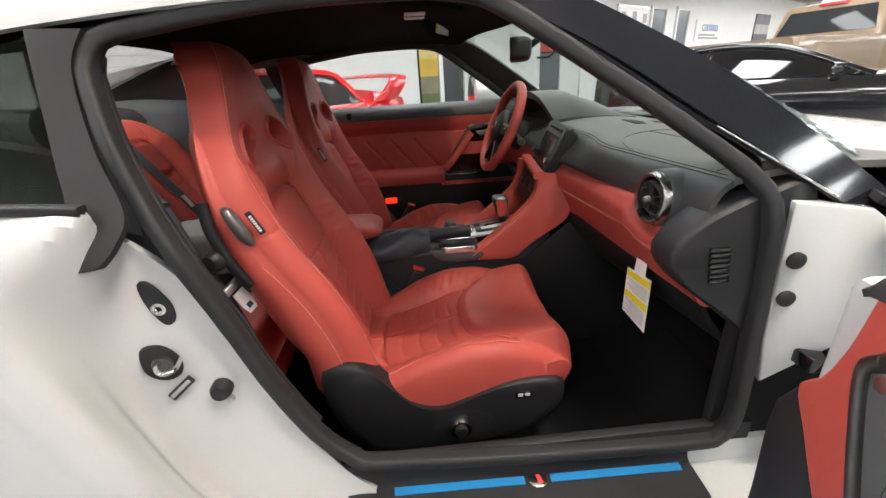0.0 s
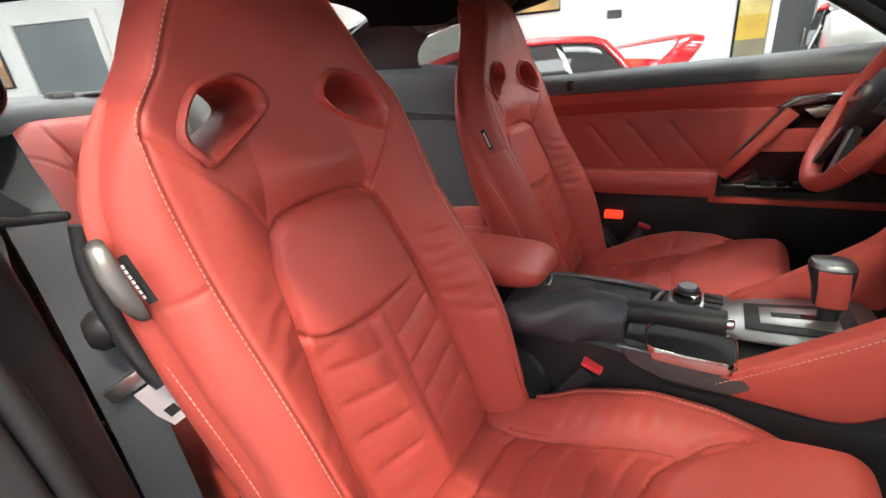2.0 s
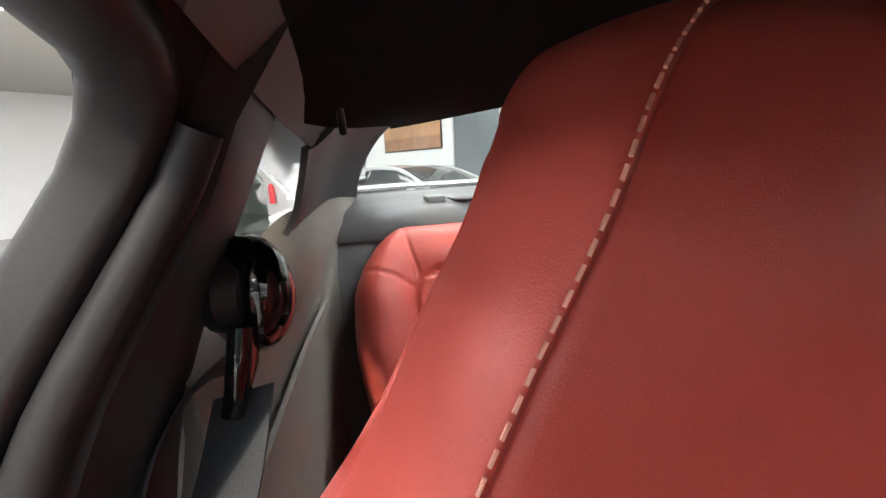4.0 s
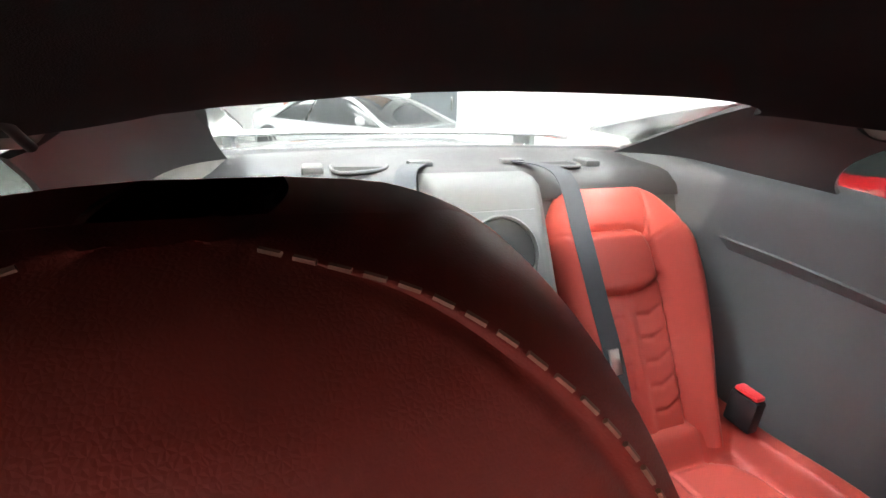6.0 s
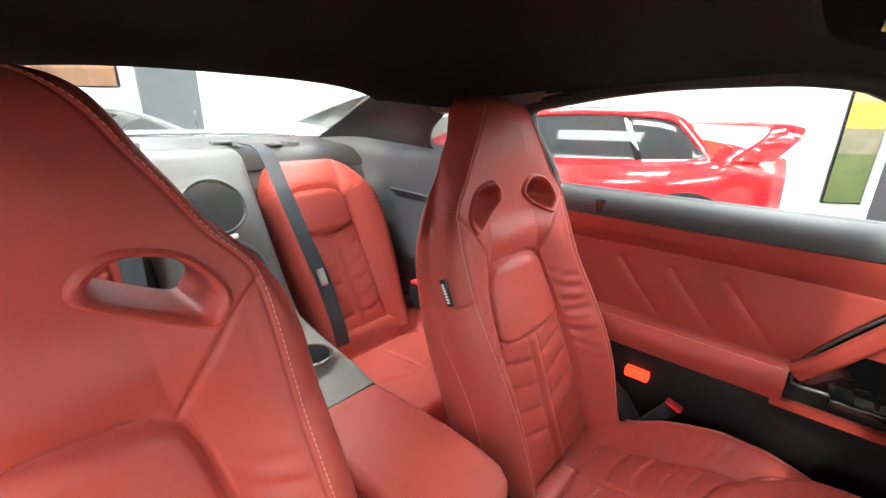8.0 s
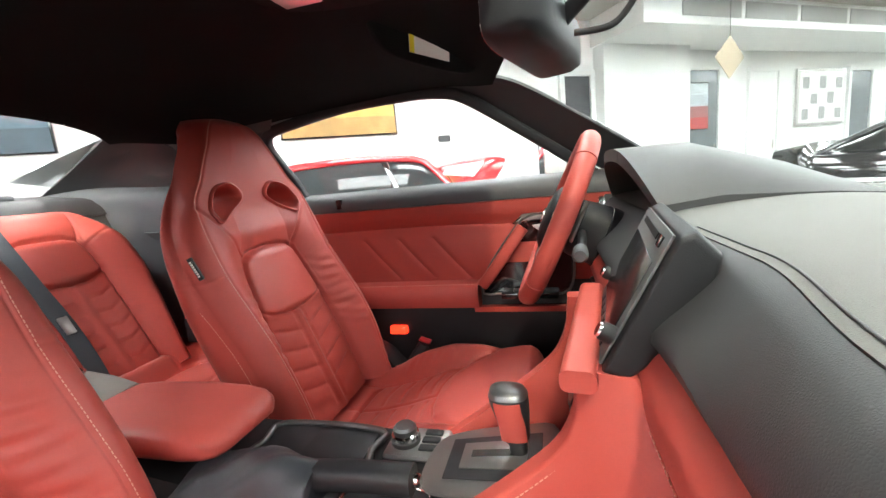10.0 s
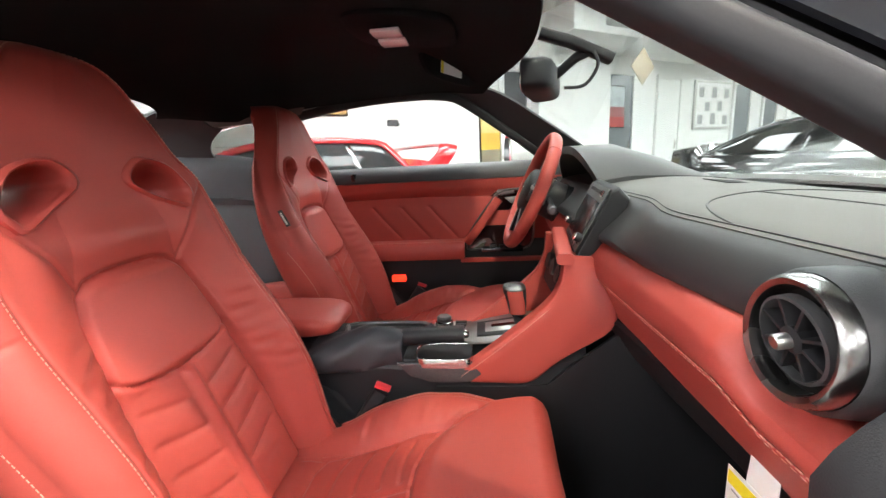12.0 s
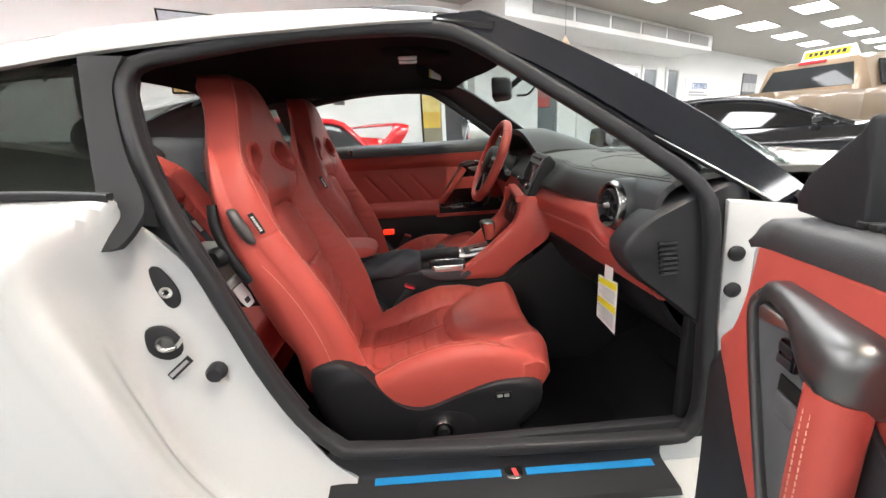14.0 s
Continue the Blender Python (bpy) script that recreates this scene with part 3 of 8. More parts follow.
for sgn in (-1, 1):
    part("sill_trim", box(-0.30, 0.75, sgn * 0.745 - 0.012, sgn * 0.745 + 0.012, 0.185, 0.385, 0.006), BLACK, car)
    part("kick_panel", box(0.66, 1.0, sgn * 0.735 - 0.012, sgn * 0.735 + 0.012, 0.185, 0.80, 0.006), CARPET, car)
mat_geo = sheet([[(x, y, 0.192 + 0.10 * smoothstep(0.68, 0.86, x)) for y in np.linspace(-0.69, -0.17, 8)] for x in np.linspace(0.02, 0.86, 16)], -0.006)
single("floor_mat", mat_geo, CARPET, "black carpet floor mat in the passenger footwell", "floor mat")
single("floor_mat", mirrored(mat_geo), CARPET, "black carpet floor mat in the driver footwell", "floor mat")

# ---- front seats ----
SEAT_Y = -0.366
LEVER = surface("warm grey satin plastic", (0.13, 0.12, 0.115), 0.32, metal=0.5, var=0.08)
half_w = hermite((0.42, 0.224), (0.55, 0.231), (0.65, 0.236), (0.75, 0.240), (0.85, 0.239), (0.90, 0.232), (0.94, 0.216), (0.98, 0.192), (1.02, 0.165), (1.06, 0.142), (1.10, 0.118), (1.13, 0.103), (1.148, 0.090), (1.160, 0.073), (1.166, 0.051), (1.168, 0.020))
crest_w = hermite((0.42, 0.184), (0.47, 0.187), (0.65, 0.197), (0.82, 0.197), (0.90, 0.196), (0.966, 0.190), (1.02, 0.151), (1.06, 0.127), (1.10, 0.101), (1.13, 0.083), (1.148, 0.066), (1.160, 0.046), (1.168, 0.010))
front_x = hermite((0.42, -0.072), (0.55, -0.120), (0.65, -0.157), (0.71, -0.180), (0.83, -0.226), (0.90, -0.243), (0.99, -0.246), (1.05, -0.247), (1.11, -0.254), (1.145, -0.266), (1.160, -0.281), (1.168, -0.300))
crest_x = hermite((0.42, -0.012), (0.47, -0.028), (0.56, -0.050), (0.65, -0.084), (0.72, -0.122), (0.82, -0.178), (0.90, -0.209), (0.966, -0.230), (1.02, -0.245), (1.06, -0.251), (1.11, -0.260), (1.145, -0.272), (1.160, -0.286), (1.168, -0.302))
insert_w = hermite((0.42, 0.132), (0.56, 0.135), (0.65, 0.128), (0.712, 0.118), (0.76, 0.111), (0.802, 0.103), (0.828, 0.095), (0.88, 0.086), (0.94, 0.080), (1.168, 0.010))
back_x = hermite((0.42, -0.205), (0.50, -0.212), (0.59, -0.252), (0.794, -0.318), (0.926, -0.340), (1.0, -0.350), (1.09, -0.352), (1.135, -0.348), (1.155, -0.340), (1.168, -0.322))


def seam_depth(py, pz, lines, depth, width):
    """Depth of a sewn groove at points (py, pz), from polylines in that plane."""
    best = np.full(py.shape, 1e9)
    for line in lines:
        for (a, b), (c, d) in zip(line, line[1:]):
            vx, vz = c - a, d - b
            t = np.clip(((py - a) * vx + (pz - b) * vz) / (vx * vx + vz * vz), 0, 1)
            best = np.minimum(best, np.hypot(py - a - t * vx, pz - b - t * vz))
    return depth * np.exp(-((best / width) ** 2))


def inside(py, pz, poly):
    hit = np.zeros(py.shape, bool)
    for (a, b), (c, d) in zip(poly, np.roll(poly, -1, 0)):
        cross = ((b > pz) != (d > pz)) & (py < (c - a) * (pz - b) / (d - b + 1e-12) + a)
        hit ^= cross
    return hit


PAD_TOP = [(-0.02, 0.852), (0.0, 0.852), (0.045, 0.850), (0.075, 0.843), (0.094, 0.828), (0.103, 0.802), (0.111, 0.76), (0.118, 0.712)]
PAD_SIDE = [(0.118, 0.712), (0.128, 0.65), (0.135, 0.57), (0.132, 0.42)]
PAD_LOW = [(0.118, 0.712), (0.090, 0.697), (0.045, 0.686), (0.0, 0.682)]
COLLAR = [(0.092, 0.838), (0.120, 0.885), (0.152, 0.925), (0.190, 0.962)]
RUNGS = [[(0.022, z - 0.004), (0.060, z + 0.004), (0.108, z + 0.020)] for z in (0.640, 0.592, 0.544, 0.496)]
CENTRE = [[(0.016, 0.680), (0.016, 0.44)]]
HOLE = np.array([(0.052, 0.986), (0.074, 1.004), (0.104, 1.002), (0.128, 0.990), (0.148, 0.960), (0.141, 0.941), (0.126, 0.934), (0.060, 0.967)])


def seat_front(y, z):
    """The front face of the backrest, at y from the seat's middle and height z."""
    ay, w, c, p = np.abs(y), half_w(z), crest_w(z), insert_w(z)
    # domed wings between the insert and their stitched crest
    s = np.clip((ay - p) / np.maximum(c - p, 0.004), 0, 1)
    x = front_x(z) + (crest_x(z) - front_x(z)) * (0.35 * smoothstep(0, 1, s) + 0.65 * (1 - (1 - s) ** 2.0))
    # the side face rolls back from the crest
    e = np.clip((ay - c) / np.maximum(w - c, 0.004), 0, 1)
    x = x - (0.050 + 0.012 * smoothstep(0.95, 1.05, z)) * (1 - np.sqrt(np.clip(1 - e * e, 0, 1)))
    # stuffed upper pad and the collar that hangs over it
    x = x + 0.013 * (1 - (ay / (p + 0.01)) ** 2).clip(0) ** 0.6 * smoothstep(0.680, 0.705, z) * smoothstep(0.852, 0.828, z)
    x = x + 0.020 * np.exp(-(((z - 0.892) / 0.038) ** 2)) * (1 - (ay / 0.17) ** 2).clip(0)
    x = x - seam_depth(ay, z, [PAD_TOP], 0.011, 0.0055) - seam_depth(ay, z, [PAD_LOW], 0.007, 0.0035) - seam_depth(ay, z, [PAD_SIDE], 0.009, 0.0055)
    x = x - seam_depth(ay, z, [COLLAR], 0.0045, 0.0028) - seam_depth(ay, z, RUNGS, 0.0032, 0.0046) - seam_depth(ay, z, CENTRE, 0.0030, 0.004)
    x = x + 0.005 * np.exp(-((ay / 0.011) ** 2)) * smoothstep(0.684, 0.67, z)
    # soft swelling of the quilted fields
    x = x + 0.0014 * np.sin((z - 0.505 - 0.14 * ay) * math.tau / 0.048) * smoothstep(0.020, 0.05, ay) * smoothstep(0.125, 0.09, ay) * smoothstep(0.675, 0.65, z)
    # sewn edges of the wings
    x = x - 0.0024 * np.exp(-(((ay - c + 0.004) / 0.0024) ** 2))
    x = x - 0.0030 * np.exp(-(((z - 0.820 + 0.20 * (ay - 0.197)) / 0.0032) ** 2)) * smoothstep(-0.002, 0.002, ay - c)
    # pulled creases on the wings
    pull = smoothstep(0.0, 0.25, s) * smoothstep(1.0, 0.7, s) * smoothstep(0.56, 0.64, z) * smoothstep(0.83, 0.74, z)
    x = x + pull * (0.0018 * np.sin(z * 150 + 40 * ay + 2.2 * np.sin(z * 41)) + 0.0012 * np.sin(z * 260 - 60 * ay + y * 9))
    return x


def seat_back(y, z):
    a = np.abs(y) / half_w(z)
    return back_x(z) + 0.045 * a**4 * (1 - smoothstep(1.05, 1.15, z)) + 0.004


def backrest_geo():
    zs = np.r_[np.linspace(0.42, 1.10, 240), 1.10 + 0.068 * np.sin(np.linspace(0, math.pi / 2, 26)[1:])]
    nb, ns = 41, 5
    ub = np.linspace(1, -1, nb)

    def columns(z):
        """Distances from the middle, closest together along the insert's seam and the crest."""
        p, c, w = float(insert_w(z)), float(crest_w(z)), float(half_w(z))
        h = np.r_[np.linspace(0, p - 0.012, 22), np.linspace(p - 0.011, p + 0.012, 18), np.linspace(p + 0.014, max(c - 0.008, p + 0.016), 26), np.linspace(c - 0.006, c + 0.004, 9), c + 0.006 + (w - c - 0.006) * np.sin(np.linspace(0, math.pi / 2, 16))]
        h = np.maximum.accumulate(np.clip(h, 0, w))
        return np.r_[-h[:0:-1], h]

    rings = []
    for z in zs:
        h = float(half_w(z))
        yf = columns(z)
        zz = np.full(len(yf), z)
        f = np.stack([seat_front(yf, zz), yf, zz], -1)
        taper = 1 - 0.07 * smoothstep(0.97, 1.10, z)
        b = np.stack([seat_back(ub * h, np.full(nb, z)), ub * h * taper, np.full(nb, z)], -1)
        # the sides swell, but for the sewn notch under the head cap
        swell = 0.012 - 0.009 * smoothstep(0.95, 1.05, z) - 0.007 * math.exp(-(((z - 1.122) / 0.0045) ** 2))
        s1 = np.array([f[-1] + (b[0] - f[-1]) * t + np.array([0, swell * math.sin(math.pi * t), 0]) for t in np.linspace(0, 1, ns + 2)[1:-1]])
        s2 = np.array([b[-1] + (f[0] - b[-1]) * t - np.array([0, swell * math.sin(math.pi * t), 0]) for t in np.linspace(0, 1, ns + 2)[1:-1]])
        rings.append(np.concatenate([f, s1, b, s2]))
    verts, faces = loft(rings)
    v = np.array(verts)
    keep = []
    n = len(rings[0])
    for q in faces:
        if len(q) == 4:
            c = v[list(q)].mean(0)
            if 0.91 < c[2] < 1.03 and inside(np.array([abs(c[1])]), np.array([c[2]]), HOLE.mean(0) + (HOLE - HOLE.mean(0)) * 1.13)[0] and abs(c[1]) / half_w(c[2]) < 0.97:
                continue
        keep.append(q)
    return verts, keep


def hole_geo(sgn):
    c = HOLE.mean(0)

    def ring(scale, fx):
        p = curve(c + (HOLE - c) * scale, 36, True)
        return [(fx(np.array(a), np.array(b)), sgn * a, b) for a, b in p]

    sf = lambda a, b: float(seat_front(a, b))  # noqa: E731
    sb = lambda a, b: float(seat_back(a, b))  # noqa: E731
    return loft([ring(1.30, lambda a, b: sf(a, b) - 0.003), ring(1.24, lambda a, b: sf(a, b) + 0.0045), ring(1.13, lambda a, b: sf(a, b) + 0.0070), ring(1.02, lambda a, b: sf(a, b) + 0.004), ring(0.96, lambda a, b: sf(a, b) - 0.008), ring(0.92, lambda a, b: sf(a, b) - 0.03), ring(0.92, lambda a, b: sb(a, b) + 0.02), ring(1.0, lambda a, b: sb(a, b) - 0.004), ring(1.22, lambda a, b: sb(a, b) + 0.002)], True, False)


def stitches(points, length=0.0034, every=2, radius=0.0007, up=(0, 0, 1)):
    """Short thread pieces along a line."""
    n = max(int(np.linalg.norm(np.diff(points, axis=0), axis=1).sum() / length), 4)
    p = curve(points, n)
    out = []
    for i in range(0, n - 1, every):
        d = p[i + 1] - p[i]
        out.append(sweep([p[i] - d * 0.15, p[i] + d * 0.5, p[i + 1] + d * 0.15], [(radius * math.cos(k), radius * math.sin(k)) for k in np.linspace(0, math.tau, 5, endpoint=False)], up))
    return merge(*out)


cush_z = hermite((-0.12, 0.402), (0.0, 0.414), (0.10, 0.438), (0.18, 0.464), (0.25, 0.474), (0.33, 0.480), (0.395, 0.480), (0.415, 0.470), (0.430, 0.445), (0.437, 0.405))
cush_b = hermite((-0.12, 0.415), (0.0, 0.436), (0.076, 0.474), (0.13, 0.492), (0.19, 0.505), (0.25, 0.505), (0.30, 0.496), (0.345, 0.482), (0.39, 0.462), (0.418, 0.440), (0.437, 0.400))
cush_w = hermite((-0.12, 0.218), (0.0, 0.228), (0.2, 0.236), (0.34, 0.232), (0.40, 0.226), (0.425, 0.214), (0.437, 0.198))
C_ARC = [(0.0, 0.181), (0.05, 0.184), (0.095, 0.197), (0.130, 0.222), (0.155, 0.255), (0.175, 0.290)]
C_SIDE = [(0.122, -0.06), (0.124, 0.0), (0.130, 0.10), (0.138, 0.228)]
C_RUNG = [[(0.020, x + 0.004), (0.05, x + 0.001), (0.085, x + 0.004), (0.116, x + 0.016)] for x in (0.020, 0.068, 0.116, 0.155)] + [[(0.0, -0.06), (0.0, 0.175)]]
C_REAR = [(0.0, -0.030), (0.09, -0.028), (0.118, -0.014)]


def cushion_geo():
    xs = np.r_[np.linspace(-0.12, 0.40, 170), np.linspace(0.4025, 0.437, 20)]
    nf = 161
    u = np.linspace(-1, 1, nf)
    rings = []
    for x in xs:
        w = float(cush_w(x))
        y = u * w
        ay, xx = np.abs(y), np.full(nf, x)
        p, c = 0.130, w - 0.036
        # side rolls
        s = np.clip((ay - p) / (c - p), 0, 1)
        e = np.clip((ay - c) / (w - c), 0, 1)
        base = float(cush_z(x))
        roll = base - 0.006 + (float(cush_b(x)) - base + 0.006) * (1 - (1 - s) ** 2.0) - 0.040 * (1 - np.sqrt(np.clip(1 - e * e, 0, 1)))
        # the thigh pad lies over the rolls, its front corners drawn up
        back_edge = np.interp(ay, [q[0] for q in C_ARC], [q[1] for q in C_ARC])
        pad = base + 0.007 * smoothstep(0.0, 0.03, x - back_edge) + 0.026 * smoothstep(0.22, 0.40, x) * smoothstep(0.04, 0.178, ay)
        pad = pad - 0.06 * smoothstep(0.182, 0.214, ay) - 0.05 * smoothstep(0.006, -0.010, x - back_edge) * smoothstep(0.12, 0.14, ay)
        sunk = base - 0.006 * smoothstep(0.138, 0.118, ay) * smoothstep(0.006, -0.012, x - back_edge) * smoothstep(-0.05, -0.02, x)
        z = np.where(ay < p, np.where(x > back_edge, np.maximum(pad, sunk), sunk), np.maximum(roll, pad))
        z = z - seam_depth(ay, xx, [C_ARC], 0.008, 0.0036) - seam_depth(ay, xx, [C_SIDE, C_REAR], 0.007, 0.0036) * (x < 0.23)
        z = z - seam_depth(ay, xx, C_RUNG, 0.0034, 0.0044) - 0.0028 * np.exp(-(((ay - c) / 0.0026) ** 2)) * (x < 0.33)
        # creases where the rolls are sat on
        z = z + (0.0016 * np.sin(x * 130 + 50 * ay) + 0.001 * np.sin(x * 240 - 70 * ay)) * smoothstep(0.05, 0.3, s) * smoothstep(0.95, 0.6, s) * smoothstep(0.02, 0.06, x) * smoothstep(0.26, 0.20, x)
        low = 0.335 + 0.07 * smoothstep(0.36, 0.437, x)
        side = [(x, w + 0.004, float(z[-1]) * 0.6 + low * 0.4), (x, w, low)]
        rings.append([(x, a, q) for a, q in zip(y, z)] + side + [(x, -w, low), (x, -w - 0.004, float(z[0]) * 0.6 + low * 0.4)])
    return loft(rings)


def bucket_seat(label, outer_fittings=True):
    seat = thing("bucket_seat", label, "car seat", "front seats")
    back = part("backrest", backrest_geo(), RED, seat, smooth=60)
    for sgn in (-1, 1):
        part("headrest_opening", hole_geo(sgn), RED, back, "red leather rim of a harness opening", smooth=50)
        zs = np.r_[np.linspace(0.475, 1.150, 100), np.linspace(1.1515, 1.1665, 12)]
        y = sgn * (crest_w(zs) + 0.0015)
        line = np.stack([seat_front(y, zs) + 0.0009, y, zs], -1)
        part("stitching", stitches(line), THREAD, back, "pale stitching")
        zs = np.linspace(0.50, 0.85, 60)
        y = sgn * (half_w(zs) + 0.0075)
        line = np.stack([seat_front(sgn * half_w(zs), zs) - 0.010 - 0.020 * smoothstep(0.7, 0.85, zs), y, zs], -1)
        part("stitching", stitches(line), THREAD, back, "pale twin stitching")
    cushion = part("cushion", cushion_geo(), RED, seat, smooth=60)
    for sgn in (-1, 1):
        xs = np.linspace(-0.06, 0.31, 60)
        line = np.stack([xs, sgn * (cush_w(xs) - 0.033), cush_b(xs) + 0.0004], -1)
        part("stitching", stitches(line), THREAD, cushion, "pale twin stitching")
    shell = curve([(-0.152, 0.470), (-0.135, 0.500), (-0.095, 0.508), (-0.055, 0.495), (-0.015, 0.445), (0.03, 0.392), (0.08, 0.365), (0.13, 0.365), (0.20, 0.392), (0.28, 0.418), (0.36, 0.420), (0.402, 0.408), (0.408, 0.37), (0.388, 0.322), (0.30, 0.262), (0.10, 0.238), (-0.04, 0.246), (-0.095, 0.285), (-0.14, 0.375)], 60, True)
    for sgn in (-1, 1):
        rings = [[(x * k + 0.13 * (1 - k), sgn * y, z * k + 0.37 * (1 - k)) for x, z in shell] for y, k in ((0.19, 0.98), (0.225, 1.0), (0.240, 0.99), (0.248, 0.955), (0.251, 0.86))]
        part("side_shell", loft(rings), BLACK, seat, "black plastic seat side shell", smooth=50)
        part("seat_rail", box(-0.10, 0.36, sgn * 0.17 - 0.02, sgn * 0.17 + 0.02, 0.186, 0.25, 0.004), DARKMETAL, seat)
    tag = part("fabric_tag", prism([(-0.219, -0.2425, 0.866), (-0.209, -0.2415, 0.870), (-0.190, -0.2385, 0.826), (-0.200, -0.2395, 0.822)], (0.0, -0.004, 0)), BLACK, seat, "black woven side tag", smooth=0)
    for k in range(7):
        z0 = 0.8605 - 0.0047 * k
        part("tag_mark", prism([(-0.2125 + 0.0020 * k, -0.2475 + 0.0004 * k, z0), (-0.2075 + 0.0020 * k, -0.2475 + 0.0004 * k, z0 + 0.0018), (-0.2060 + 0.0020 * k, -0.2472 + 0.0004 * k, z0 - 0.0014), (-0.2110 + 0.0020 * k, -0.2472 + 0.0004 * k, z0 - 0.0032)], (0.0, -0.0008, 0)), PAPER, tag, smooth=0)
    if outer_fittings:
        knob = part("seat_knob", lathe([(0.0, 0.0), (0.026, 0.0), (0.027, 0.010), (0.024, 0.018), (0.0, 0.020)], 24, aim((0.155, -0.249, 0.310), (0, -1, 0))), CHROME, seat, "chrome lumbar knob")
        part("knob_face", lathe([(0.0, 0.0), (0.015, 0.0), (0.014, 0.008), (0.0, 0.009)], 18, aim((0.155, -0.268, 0.310), (0, -1, 0))), BLACK, knob)
        part("knob_dish", loft([[(0.165 + r * 1.6 * math.cos(a), y, 0.308 + r * math.sin(a)) for a in np.linspace(0, math.tau, 28, endpoint=False)] for r, y in ((0.046, -0.240), (0.046, -0.2515), (0.040, -0.2535), (0.030, -0.2515))]), BLACK, seat)
        switch = part("heater_switch", box(0.285, 0.325, -0.254, -0.246, 0.378, 0.396, 0.002), GLOSS, seat)
        for k in range(2):
            part("switch_mark", box(0.291 + 0.016 * k, 0.303 + 0.016 * k, -0.2552, -0.2538, 0.383, 0.391, 0), INK, switch, smooth=0)
        bezel = part("lever_bezel", sweep(curve([(-0.287, -0.243, 0.890), (-0.285, -0.252, 0.845), (-0.270, -0.255, 0.795), (-0.250, -0.252, 0.745), (-0.240, -0.246, 0.722)], 18), rounded(0.020, 0.018, 0.008), up=(0, -1, 0)), BLACK, seat, "black recliner surround")
        part("recline_knob", lathe([(0.0, -0.012), (0.018, -0.012), (0.022, 0.004), (0.021, 0.018), (0.014, 0.026), (0.0, 0.028)], 20, aim((-0.284, -0.250, 0.784), (-0.3, -1, 0))), BLACK, bezel, "round black recliner knob")
        lev = [[(x + w * a, y - d * b, z) for a, b in ((-1, 0.0), (-0.95, 0.6), (-0.6, 0.95), (0.6, 1.0), (0.95, 0.7), (1, 0.0))] for x, y, z, w, d in ((-0.250, -0.244, 0.880, 0.006, 0.008), (-0.248, -0.244, 0.874, 0.010, 0.014), (-0.238, -0.244, 0.848, 0.012, 0.018), (-0.227, -0.243, 0.822, 0.012, 0.016), (-0.222, -0.242, 0.808, 0.010, 0.011), (-0.220, -0.242, 0.803, 0.006, 0.006))]
        part("fold_lever", loft(lev), LEVER, seat, "grey folding lever", smooth=60)
    part("belt_stalk", sweep(curve([(-0.02, 0.205, 0.33), (0.03, 0.225, 0.42), (0.075, 0.243, 0.485)], 10), rounded(0.034, 0.022, 0.008), up=(0, 1, 0)), BLACK, seat, "black belt buckle")
    part("buckle_button", prism([(0.062, 0.232, 0.500), (0.095, 0.232, 0.488), (0.095, 0.254, 0.488), (0.062, 0.254, 0.500)], (0.004, 0, 0.008), 0.002), REDBTN, seat, "red buckle button")
    return seat


seat_r = bucket_seat("red leather bucket seat with harness openings, passenger side")
seat_l = bucket_seat("red leather bucket seat with harness openings behind the steering wheel", False)
seat_r.matrix_world = Matrix.Translation((0, SEAT_Y, 0))
seat_l.matrix_world = Matrix.Translation((-0.018, 0.366, 0.004))

# ---- dashboard ----
dash = thing("dashboard", "black and red leather dashboard with round vents", "dashboard")


def dash_shift(y):
    return 0.055 * np.clip((-0.18 - y) / 0.50, -0.1, 1.2) 


def roll_shift(y):
    """The soft top draws back beside the screen."""
    return 0.062 * smoothstep(-0.38, -0.13, y)


def dash_rows(profile, ys, shift=1.0):
    return [[(x + shift * float(dash_shift(y)), y, z) for x, z in profile] for y in ys]


ys = np.linspace(-0.725, -0.125, 30)
top = curve([(0.552, 0.806), (0.526, 0.816), (0.513, 0.832), (0.520, 0.868), (0.545, 0.893), (0.60, 0.905), (0.72, 0.912), (0.90, 0.900), (1.08, 0.870)], 60)
cut = int(np.argmax((top[:, 0] > 0.541) & (top[:, 1] > 0.86)))
# The front's shade and the top's light are put into their colours.
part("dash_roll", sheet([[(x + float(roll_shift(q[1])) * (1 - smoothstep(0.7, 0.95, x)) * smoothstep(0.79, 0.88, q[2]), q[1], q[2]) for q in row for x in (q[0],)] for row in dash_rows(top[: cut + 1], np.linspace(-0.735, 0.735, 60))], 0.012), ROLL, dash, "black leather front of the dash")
part("dash_top", sheet([[(x + float(roll_shift(q[1])) * (1 - smoothstep(0.7, 0.95, x)) * smoothstep(0.79, 0.88, q[2]), q[1], q[2]) for q in row for x in (q[0],)] for row in dash_rows(top[cut:] + np.array([0, 0.0015]), np.linspace(-0.735, 0.735, 60))], 0.012), SOFT, dash, "black stitched dash top in a lighter, lit tone")


def band_lines(y):
    """Top edge, stitched edge and foot of the red band, as (x, z), at y across the car."""
    a = 0.4 - abs(y)
    dip = smoothstep(0.545, 0.605, abs(y))
    top_edge = (0.540 + 0.026 * dip, 0.8205 - 0.028 * a - 0.050 * dip)
    sewn = (0.533 + 0.014 * dip, 0.752 - 0.056 * a - 0.026 * dip)
    return top_edge, sewn, (0.577 - 0.045 * a, 0.667)


